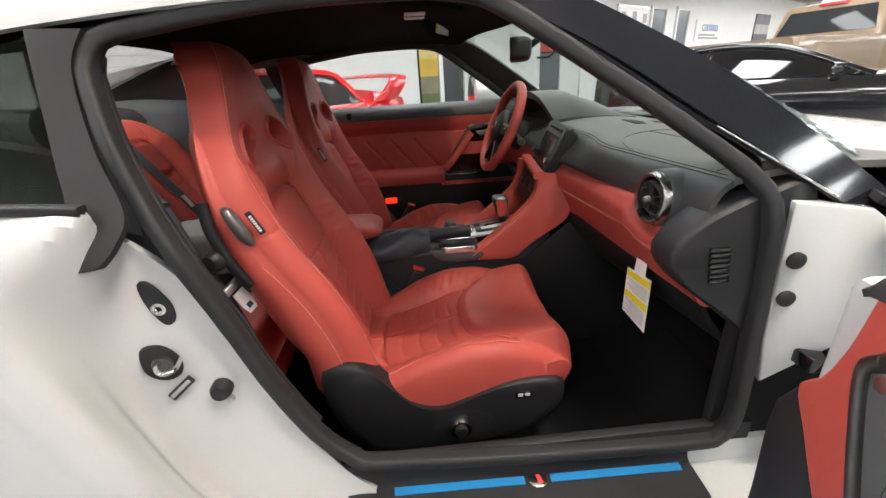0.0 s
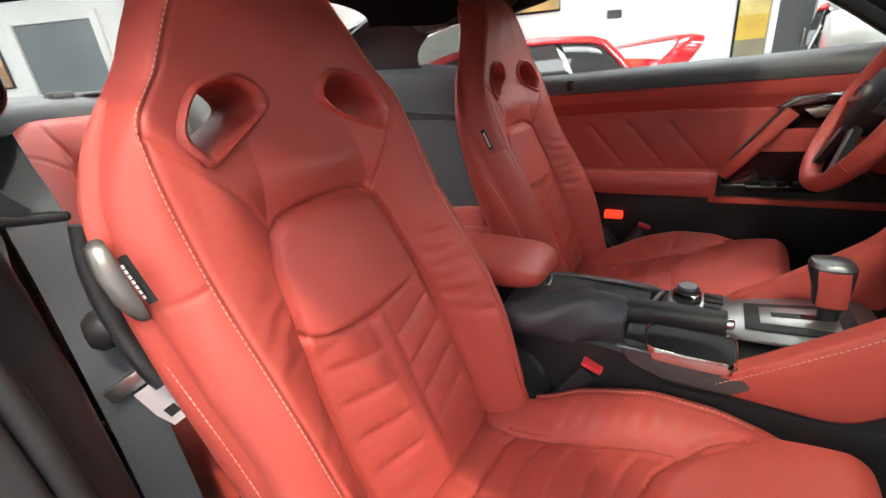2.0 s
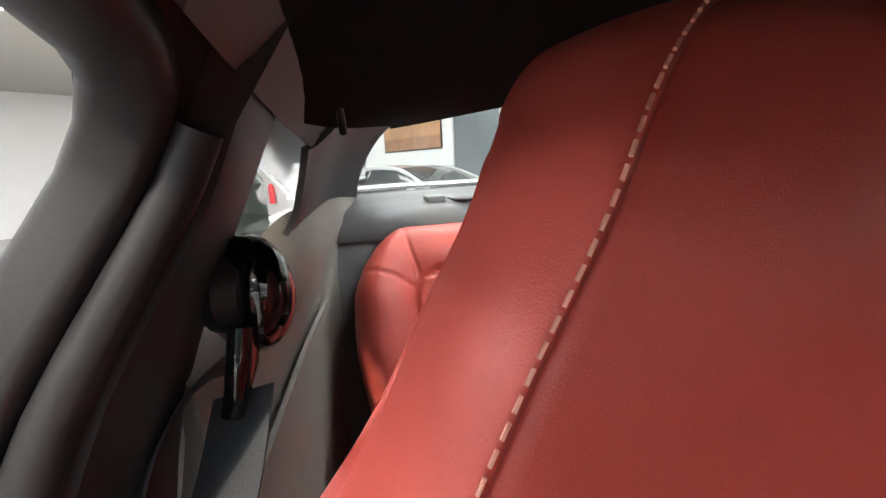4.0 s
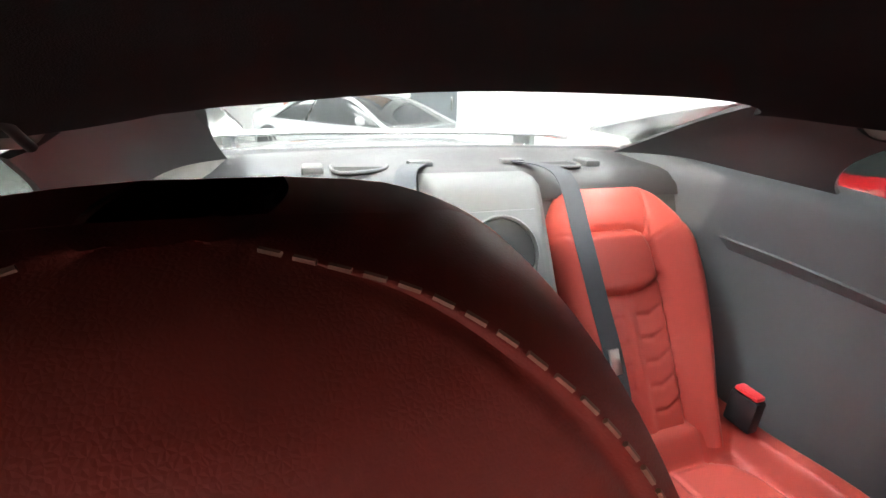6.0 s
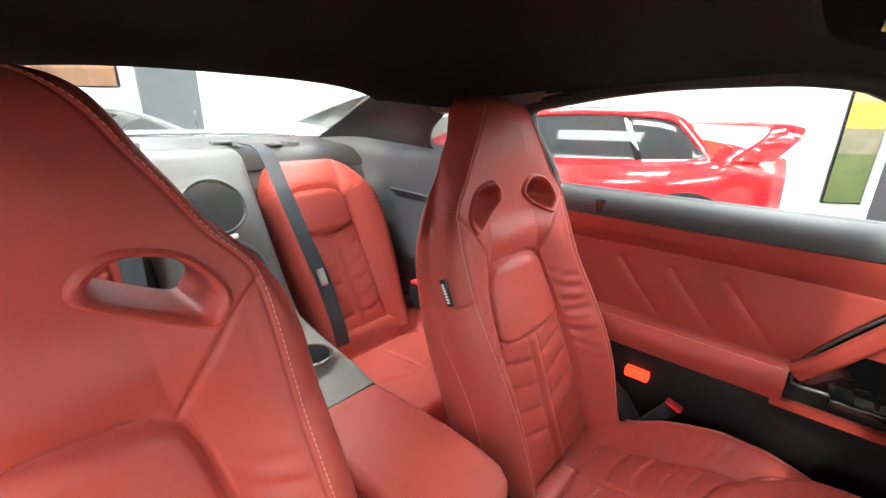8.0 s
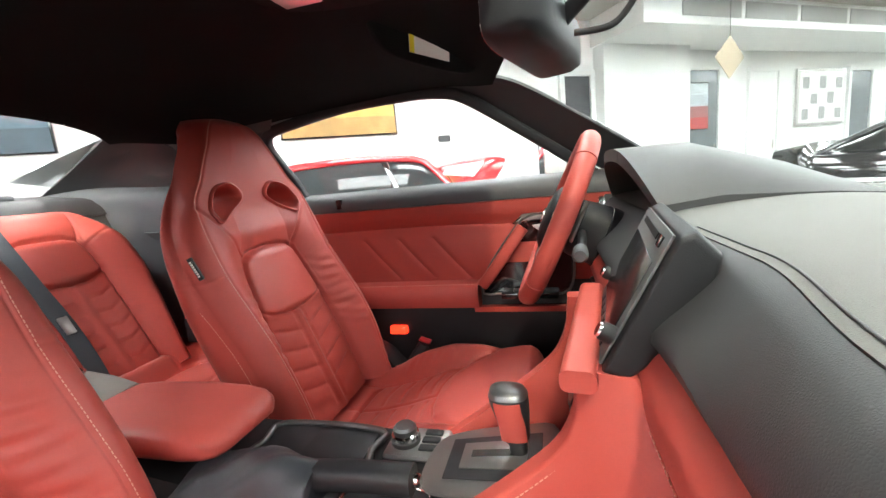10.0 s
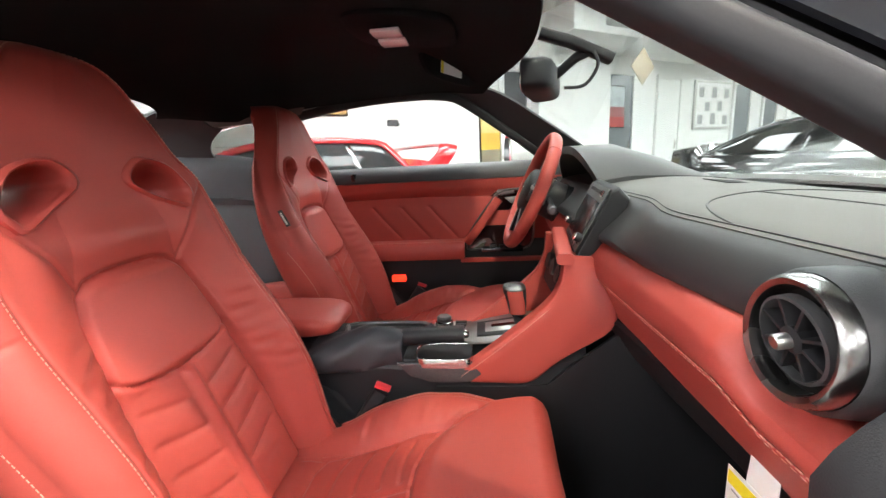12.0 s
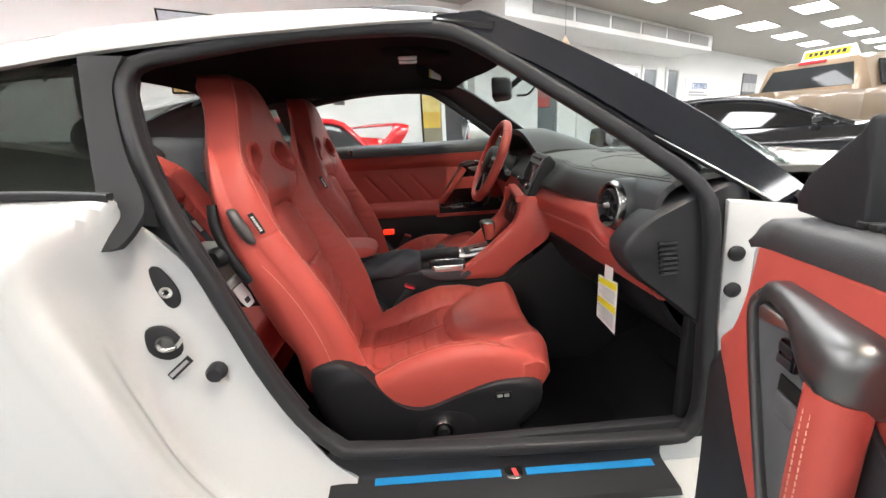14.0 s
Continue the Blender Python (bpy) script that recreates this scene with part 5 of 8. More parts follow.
part("hub_seam", moved(sweep([(0.048 * math.cos(a), 0.050 * math.sin(a), 0.0225) for a in np.linspace(0, math.tau, 40, endpoint=False)], 0.0012, closed=True), WM), GLOSS, hub)
for ang, wid in ((90, 0.050), (-90, 0.050), (154, 0.026), (-154, 0.026)):
    sp = [[(x, s * w, z + dz) for s, dz in ((-1, 0), (-0.85, 0.006), (0.85, 0.006), (1, 0), (0.85, -0.009), (-0.85, -0.009))] for x, w, z in ((0.050, wid / 2 * 1.15, 0.008), (0.085, wid / 2 * 0.95, 0.006), (0.125, wid / 2 * 0.85, 0.002), (0.166, wid / 2 * 1.0, 0.0))]
    turn = WM @ Matrix.Rotation(radians(ang), 4, "Z")
    spoke = part("spoke", moved(loft(sp), turn), BLACK, steer)
    part("spoke_trim", moved(loft([[(x, w0 + s * w, z + dz) for s, dz in ((-1, 0.005), (1, 0.005), (1, 0.0085), (-1, 0.0085))] for x, w0, w, z in ((0.070, wid * 0.30, 0.005, 0.007), (0.115, wid * 0.28, 0.004, 0.003), (0.158, wid * 0.34, 0.006, 0.0))]), turn), GATE, spoke, "satin silver spoke trim")
    if wid > 0.04:
        for k in range(3):
            part("wheel_button", moved(box(0.082 + 0.018 * k, 0.095 + 0.018 * k, -0.010, 0.006, 0.009, 0.014, 0.002), turn), GLOSS, spoke)
for ang in (42, -42, 128, -128):
    c_, s_ = math.cos(radians(ang)), math.sin(radians(ang))
    part("rim_seam", moved(sweep([(0.170 * c_ + 0.0168 * math.cos(k) * c_, 0.170 * s_ + 0.0168 * math.cos(k) * s_, 0.0192 * math.sin(k)) for k in np.linspace(0, math.tau, 20, endpoint=False)], 0.0011, up=(c_, s_, 0), closed=True), WM), RED_DARK, steer)
col = thing("steering_column", "black steering column shroud with control stalks", "steering column")
cdir = WM.to_3x3() @ Vector((0, 0, -1))
part("shroud", loft([[WC + cdir * d + Vector((0, y * k, 0)) + (WM.to_3x3() @ Vector((z * k, 0, 0))) for y, z in rounded(0.13, 0.115, 0.040)] for d, k in ((0.030, 0.80), (0.036, 0.95), (0.060, 1.0), (0.13, 1.06), (0.22, 1.12), (0.26, 1.0))]), BLACK, col, smooth=60)
part("shroud_seam", sweep([WC + cdir * 0.09 + Vector((0, y * 1.035, 0)) + (WM.to_3x3() @ Vector((z * 1.035, 0, 0))) for y, z in rounded(0.13, 0.115, 0.040)], 0.0014, up=tuple(cdir), closed=True), GLOSS, col)
for s in (-1, 1):
    st = WC + cdir * 0.05
    stalk = part("stalk", sweep(curve([st + Vector((0, s * 0.05, 0.0)), st + Vector((-0.005, s * 0.12, -0.005)), st + Vector((-0.012, s * 0.18, -0.012))], 10), 0.008), BLACK, col, "black control stalk")
    part("stalk_tip", lathe([(0.0, 0.0), (0.012, 0.0), (0.013, 0.03), (0.009, 0.036), (0.0, 0.036)], 16, aim(st + Vector((-0.012, s * 0.175, -0.012)), (-0.08, s, -0.06))), GREY, stalk)
part("paddle", moved(box(-0.02, 0.06, 0.075, 0.105, -0.035, -0.029, 0.003), WM), SILVER, steer)
part("paddle", moved(box(-0.02, 0.06, -0.105, -0.075, -0.035, -0.029, 0.003), WM), SILVER, steer)
pedals = thing("pedals", "metal faced pedals in the driver footwell", "pedals")
part("brake_pedal", box(0.80, 0.815, 0.36, 0.46, 0.34, 0.40, 0.004), SILVER, pedals)
part("throttle_pedal", box(0.82, 0.835, 0.24, 0.30, 0.28, 0.42, 0.004), SILVER, pedals)
part("pedal_arm", box(0.82, 0.99, 0.40, 0.42, 0.37, 0.385, 0.003), BLACK, pedals)
part("pedal_arm", box(0.83, 0.99, 0.26, 0.28, 0.35, 0.365, 0.003), BLACK, pedals)

# ---- driver door, closed ----
ddoor = thing("driver_door", "closed driver door with red leather panel", "car door")


def dy(z):
    return 0.690 - 0.015 * smoothstep(0.80, 0.95, z) + 0.02 * smoothstep(0.70, 0.45, z)


def panel_grid(xs, zs, bulge):
    return [[(x, float(dy(z)) + bulge(x, z), z) for z in zs] for x in xs]


xs = np.linspace(-0.33, 0.66, 150)
GROOVES = [[(-0.125 + d, 0.802), (-0.02 + d, 0.682)] for d in (0.0, 0.115, 0.225)]


def upper_bulge(x, z):
    g = float(seam_depth(np.array([x]), np.array([z]), GROOVES, 0.0055, 0.006)[0]) + float(seam_depth(np.array([x]), np.array([z]), [[(-0.33, 0.838), (0.1, 0.846), (0.36, 0.832)]], 0.003, 0.0035)[0])
    return -0.012 * smoothstep(0.84, 0.88, z) + g - 0.008 * math.sin(math.pi * min(max((z - 0.66) / 0.18, 0), 1))


part("upper_panel", sheet(panel_grid(xs, np.linspace(0.655, 0.905, 60), upper_bulge), 0.015), RED, ddoor, "red leather upper door panel with diagonal creases", smooth=60)
belt = [[(x, 0.672 + t[0], 0.905 + t[1]) for t in ((-0.012, 0.0), (-0.012, 0.02), (-0.004, 0.036), (0.012, 0.046), (0.04, 0.050))] for x in np.linspace(-0.36, 0.66, 30)]
part("belt_rail", sheet(belt, 0.01), ROLL, ddoor, "grey soft belt rail")
part("lock_pin", box(-0.200, -0.178, 0.650, 0.664, 0.912, 0.944, 0.003), GLOSS, ddoor, "black door lock pull")
arm = []
for x in np.linspace(-0.30, 0.235, 24):
    d = 0.075 * smoothstep(-0.30, -0.12, x)
    arm.append([(x, 0.692 - d * k, z) for k, z in ((0.0, 0.672), (0.85, 0.668), (1.0, 0.655), (1.0, 0.615), (0.9, 0.598), (0.0, 0.590))])
part("armrest", loft(arm), RED, ddoor, "red leather door armrest", smooth=50)
part("lower_strip", sheet([[(x, 0.695 - 0.05, z) for z in (0.585, 0.600)] for x in np.linspace(0.22, 0.60, 8)], 0.02), RED, ddoor)
part("lower_panel", sheet([[(x, 0.690 + 0.03 * smoothstep(0.55, 0.3, z) - 0.02 * math.sin(math.pi * (z - 0.2) / 0.5), z) for z in np.linspace(0.20, 0.672, 14)] for x in np.linspace(-0.33, 0.70, 20)], 0.01), BLACK, ddoor, "black lower door panel")
pocket = curve([(0.245, 0.632), (0.30, 0.630), (0.45, 0.625), (0.50, 0.66), (0.50, 0.80), (0.47, 0.852), (0.385, 0.852), (0.33, 0.80), (0.26, 0.70)], 40, True)
cp = pocket.mean(0)
part("pull_recess", loft([[(cp[0] + (x - cp[0]) * k, y, cp[1] + (z - cp[1]) * k) for x, z in pocket] for k, y in ((1.04, 0.690), (1.03, 0.662), (0.98, 0.657), (0.94, 0.664), (0.6, 0.668))]), GLOSS, ddoor, "gloss black door pull recess")
part("pull_trim", prism([(0.338, 0.656, 0.832), (0.372, 0.656, 0.860), (0.470, 0.656, 0.866), (0.515, 0.656, 0.858), (0.520, 0.656, 0.838), (0.455, 0.656, 0.846), (0.385, 0.656, 0.836)], (0, 0.018, 0), 0.005, 3), DARKCHROME, ddoor, "dark satin pull surround")
part("release_lever", prism([(0.395, 0.652, 0.828), (0.470, 0.652, 0.834), (0.468, 0.652, 0.812), (0.42, 0.652, 0.806)], (0, 0.008, 0), 0.003), SILVER, ddoor, "silver inner release lever")
part("recess_rim", sweep([(cp[0] + (x - cp[0]) * 1.0, 0.657, cp[1] + (z - cp[1]) * 1.0) for x, z in pocket], 0.0035, up=(0, 1, 0), closed=True), DARKMETAL, ddoor)
for k in range(3):
    part("window_switch", box(0.335 + 0.034 * k, 0.360 + 0.034 * k, 0.628, 0.652, 0.640, 0.648, 0.003), BLACK, ddoor, "black window switch")
part("switch_plate", box(0.30, 0.46, 0.622, 0.662, 0.622, 0.640, 0.005), GLOSS, ddoor, "gloss black switch plate")
seam_line = np.array([(x, 0.690 - 0.075 * smoothstep(-0.30, -0.12, x) * 0.90, 0.6695) for x in np.linspace(-0.24, 0.225, 40)])
part("armrest_stitching", stitches(seam_line), THREAD, ddoor)
panel_line = np.array([(x, float(dy(0.842)) - 0.0035, 0.8425 + 0.004 * math.sin((x + 0.3) * 3)) for x in np.linspace(-0.31, 0.34, 60)])
part("panel_stitching", stitches(panel_line), THREAD, ddoor)
part("pull_handle", sweep(curve([(0.372, 0.640, 0.826), (0.345, 0.636, 0.79), (0.29, 0.636, 0.715), (0.245, 0.646, 0.660)], 16), rounded(0.034, 0.026, 0.011), up=(0, 1, 0)), RED, ddoor, "red leather pull handle", smooth=60)
dwin = part("door_window", prism([(-0.30, 0.690, 0.94), (-0.375, 0.640, 1.10), (-0.35, 0.612, 1.172), (-0.10, 0.600, 1.212), (0.18, 0.602, 1.212), (0.43, 0.655, 1.09), (0.62, 0.712, 0.935)], (0, 0.004, 0)), PANE, ddoor, "clear driver door glass", smooth=0)
dwin.visible_shadow = False
top_arc = [(q[0], -q[1] - 0.012, q[2]) for q in loop if q[2] > 0.925]
k0 = max(range(len(top_arc)), key=lambda i: np.linalg.norm(np.array(top_arc[i]) - np.array(top_arc[i - 1])))
top_arc = top_arc[k0:] + top_arc[:k0]
part("window_seal", sweep(top_arc, rounded(0.030, 0.030, 0.010), up=(0, 1, 0)), RUBBER, ddoor, "black window frame seal")
part("outer_skin", sheet([[(x, y, z) for y, z in ((0.72, 0.955), (0.82, 0.93), (0.90, 0.86), (0.935, 0.70), (0.93, 0.50), (0.91, 0.30), (0.88, 0.15))] for x in np.linspace(-0.40, 0.82, 10)], 0.01), WHITE, ddoor, "white outer door skin")
part("warning_lamp", box(-0.066, -0.010, 0.645, 0.675, 0.505, 0.530, 0.004), REDLAMP, ddoor, "lit red door edge lamp")
mir = thing("door_mirror", "white door mirror on the driver side", "wing mirror")
part("mirror_shell", loft([[(0.49 + dx, 0.96 + r * 1.15 * math.cos(a), 0.985 + r * 0.72 * math.sin(a)) for a in np.linspace(0, math.tau, 24, endpoint=False)] for dx, r in ((-0.055, 0.085), (-0.05, 0.098), (-0.02, 0.104), (0.03, 0.098), (0.075, 0.07), (0.095, 0.03))]), WHITE, mir)
MIRROR = surface("mirror glass", (0.9, 0.9, 0.9), 0.02, metal=1.0, var=0, fine=0)
part("mirror_glass", moved(lathe([(0.0, 0.0), (0.086, 0.0), (0.086, 0.004), (0.0, 0.004)], 24), aim((0.433, 0.96, 0.985), (-1, -0.25, 0.0)) @ Matrix.Diagonal((0.72, 1.1, 1, 1))), MIRROR, mir)
part("mirror_arm", box(0.47, 0.52, 0.74, 0.90, 0.93, 0.955, 0.008), BLACK, mir)

# ---- rear cabin ----
def rear_x(z):
    return -0.774 - 0.594 * (z - 0.576)


rear_out = hermite((0.46, 0.160), (0.52, 0.170), (0.68, 0.208), (0.78, 0.222), (0.85, 0.218), (0.90, 0.200), (0.94, 0.172), (0.970, 0.140), (0.992, 0.105), (1.006, 0.068), (1.012, 0.035))
rear_in = hermite((0.46, 0.140), (0.70, 0.148), (0.84, 0.154), (0.90, 0.150), (0.94, 0.136), (0.970, 0.116), (0.992, 0.088), (1.006, 0.056), (1.012, 0.028))
R_TOP = [(0.0, 0.889), (0.05, 0.888), (0.080, 0.878), (0.097, 0.852), (0.103, 0.79)]
R_SIDE = [(0.103, 0.79), (0.102, 0.66), (0.094, 0.46)]
R_ARC = [(0.103, 0.782), (0.05, 0.762), (0.0, 0.757)]
R_WING = [(0.100, 0.860), (0.14, 0.880), (0.225, 0.905)]
R_NECK = [(0.086, 0.875), (0.100, 0.93), (0.110, 1.0)]
R_RUNG = [[(0.020, z), (0.055, z - 0.002), (0.090, z + 0.014)] for z in (0.715, 0.670, 0.625, 0.580, 0.535)]


def rear_back_geo():
    """A rear backrest about its pad's middle; the outer wing, towards +y, is the wider."""
    zs = np.r_[np.linspace(0.46, 0.97, 130), 0.97 + 0.042 * np.sin(np.linspace(0, math.pi / 2, 18)[1:])]
    u = np.linspace(-1, 1, 141)
    rings = []
    for z in zs:
        w = np.where(u > 0, float(rear_out(z)), float(rear_in(z)))
        y, a = u * w, np.abs(u)
        ay, zz = np.abs(y), np.full(141, z)
        s = np.clip((ay - 0.10) / np.maximum(w - 0.125, 0.01), 0, 1)
        d = 0.042 * (1 - (1 - s) ** 2) * smoothstep(0.99, 0.84, z) - 0.050 * (1 - np.sqrt(np.clip(1 - np.clip((a - 0.80) / 0.20, 0, 1) ** 2, 0, 1)))
        d = d + 0.012 * np.exp(-(((z - 0.915) / 0.035) ** 2)) * smoothstep(1.0, 0.3, a) - 0.050 * smoothstep(0.940, 1.014, z) ** 1.6
        d = d + 0.008 * (1 - (ay / 0.11) ** 2).clip(0) ** 0.6 * smoothstep(0.757, 0.78, z) * smoothstep(0.889, 0.868, z)
        d = d - seam_depth(ay, zz, [R_TOP], 0.010, 0.0052) - seam_depth(ay, zz, [R_SIDE], 0.008, 0.0048) - seam_depth(ay, zz, [R_ARC], 0.006, 0.004)
        d = d - seam_depth(ay, zz, [R_WING, R_NECK], 0.0040, 0.0030) - seam_depth(ay, zz, R_RUNG, 0.0030, 0.0048)
        d = d + 0.004 * np.exp(-((ay / 0.012) ** 2)) * smoothstep(0.757, 0.745, z)
        f = [(float(rear_x(z) + k * 0.86), float(p), float(z + k * 0.50)) for p, k in zip(y, d)]
        b = [(float(rear_x(z)) - 0.10, float(q), z - 0.05) for q in (w[-1], 0.5 * w[-1], -0.5 * w[0], -w[0])]
        rings.append(f + b)
    return loft(rings)


def rear_cushion_geo():
    """A low pad within a raised roll that runs along its rear and outer side."""
    xs = np.linspace(-0.82, -0.30, 90)
    y = np.linspace(-0.150, 0.262, 91)
    rings = []
    for x in xs:
        rim = np.maximum(smoothstep(-0.665, -0.715, x), smoothstep(0.165, 0.205, y))
        z = 0.452 + 0.022 * smoothstep(-0.70, -0.48, x) + 0.050 * rim - 0.07 * smoothstep(-0.36, -0.30, x)
        z = z - 0.030 * np.clip((y - 0.235) / 0.027, 0, 1) ** 2 - 0.030 * np.clip((-0.125 - y) / 0.025, 0, 1) ** 2
        d = seam_depth(y, np.full(91, x), [[(-0.15, -0.672), (0.10, -0.672), (0.148, -0.650), (0.168, -0.60), (0.172, -0.31)]], 0.008, 0.006)
        d = d + seam_depth(y, np.full(91, x), [[(-0.14, -0.50), (0.0, -0.47), (0.165, -0.52)], [(0.0, -0.67), (0.0, -0.47)], [(0.10, -0.672), (0.115, -0.80)]], 0.004, 0.005)
        rings.append([(x, p, q) for p, q in zip(y, z - d)] + [(x, 0.262, 0.33), (x, -0.150, 0.33)])
    return loft(rings)


def rear_seat(sgn):
    fix = (lambda q: q) if sgn > 0 else mirrored
    seat = thing("rear_bench_half", "orange-red leather rear seat with quilted back", "car seat", "rear seats")
    back = part("backrest", fix(rear_back_geo()), RED, seat, smooth=60)
    part("cushion", fix(rear_cushion_geo()), RED, seat, smooth=60)
    part("backrest_loop", fix(box(-0.752, -0.742, 0.128, 0.146, 0.552, 0.564, 0.001)), BLACK, back)
    seat.matrix_world = Matrix.Translation((0, sgn * 0.319, 0.022))
    return seat


rear_seat(1)
rear_seat(-1)
part("seat_plinth", box(-0.85, -0.32, -0.60, 0.60, 0.17, 0.36, 0.01), CARPET, car)

# centre speaker tower between the rear seats
tower = thing("speaker_tower", "grey rear bulkhead panel with two round speakers", "speaker panel")
nrm = Vector((0.867, 0, 0.499))


def tower_x(z):
    return -0.93 - 0.575 * (z - 0.975)


rings = []
for z, w, back in ((0.60, 0.125, 0.0), (0.72, 0.122, 0.0), (0.90, 0.122, 0.0), (0.985, 0.122, 0.0), (1.018, 0.122, 0.018), (1.032, 0.120, 0.045), (1.036, 0.118, 0.085)):
    x = tower_x(min(z, 0.99)) - back
    rings.append([(x - 0.12, -w - 0.01, z - 0.01), (x - 0.02, -w, z), (x, -w + 0.022, z), (x, w - 0.022, z), (x - 0.02, w, z), (x - 0.12, w + 0.01, z - 0.01)])
part("tower_body", loft(rings), TOWER, tower, smooth=50)


def on_tower(y, z, off=0.0):
    return Vector((tower_x(z), y, z)) + nrm * off


part("speaker_plate", prism([on_tower(-0.078, 0.980), on_tower(0.092, 0.980), on_tower(0.088, 0.688), on_tower(-0.082, 0.688)], nrm * 0.006, 0.003), GREY, tower, "grey speaker plate")
for z in (0.907, 0.762):
    part("speaker_ring", lathe([(0.066, 0.0), (0.074, 0.0), (0.075, 0.006), (0.071, 0.009), (0.067, 0.006), (0.066, 0.0)], 40, aim(on_tower(0.006, z, 0.005), nrm)), GREY, tower, "grey speaker ring")
    part("speaker_mesh", lathe([(0.0, 0.0045), (0.030, 0.0042), (0.067, 0.0030), (0.067, -0.004), (0.0, -0.004)], 40, aim(on_tower(0.006, z, 0.005), nrm)), MESHM, tower, "black speaker mesh")
part("speaker_badge", prism([on_tower(-0.022, 0.8385, 0.012), on_tower(0.034, 0.8385, 0.012), on_tower(0.034, 0.829, 0.012), on_tower(-0.022, 0.829, 0.012)], nrm * 0.004, 0.001), SILVER, tower, "small silver badge")

# parcel shelf
part("parcel_shelf", sheet([[(x, y, z + 0.006 * math.cos(y * 3)) for y in np.linspace(-0.60, 0.60, 20)] for x, z in [(-1.045, 0.965), (-1.050, 0.990), (-1.065, 1.004), (-1.09, 1.012)] + [(q, 1.030 - 0.016 * smoothstep(-1.26, -1.09, q)) for q in np.linspace(-1.12, -1.37, 12)]], -0.02), ROLL, car, "dark grey parcel shelf")
part("rear_bulkhead", sheet([[(x, y, z) for y in np.linspace(-0.62, 0.62, 12)] for x, z in ((-1.045, 1.0), (-0.985, 0.80), (-0.90, 0.60), (-0.86, 0.36))], -0.012), GREY, car, "dark grey bulkhead behind the rear seats")
for s in (-1, 1):
    gr = [(-1.13, s * 0.175, 1.037), (-1.08, s * 0.215, 1.037), (-1.07, s * 0.285, 1.037), (-1.16, s * 0.295, 1.037), (-1.24, s * 0.27, 1.037), (-1.24, s * 0.19, 1.037)]
    part("shelf_speaker", prism(gr if s > 0 else gr[::-1], (0, 0, 0.004), 0.001), MESHM, car, "dark shelf speaker grille")
    rim = curve([(q[0], q[1], 1.040) for q in gr], 30, True)
    part("shelf_speaker_rim", sweep(rim, 0.004, closed=True), GREY, car)
    part("anchor_cover", box(-1.145, -1.085, s * 0.335 - 0.022, s * 0.335 + 0.022, 1.030, 1.050, 0.006), GREY, car, "grey child seat anchor cover")

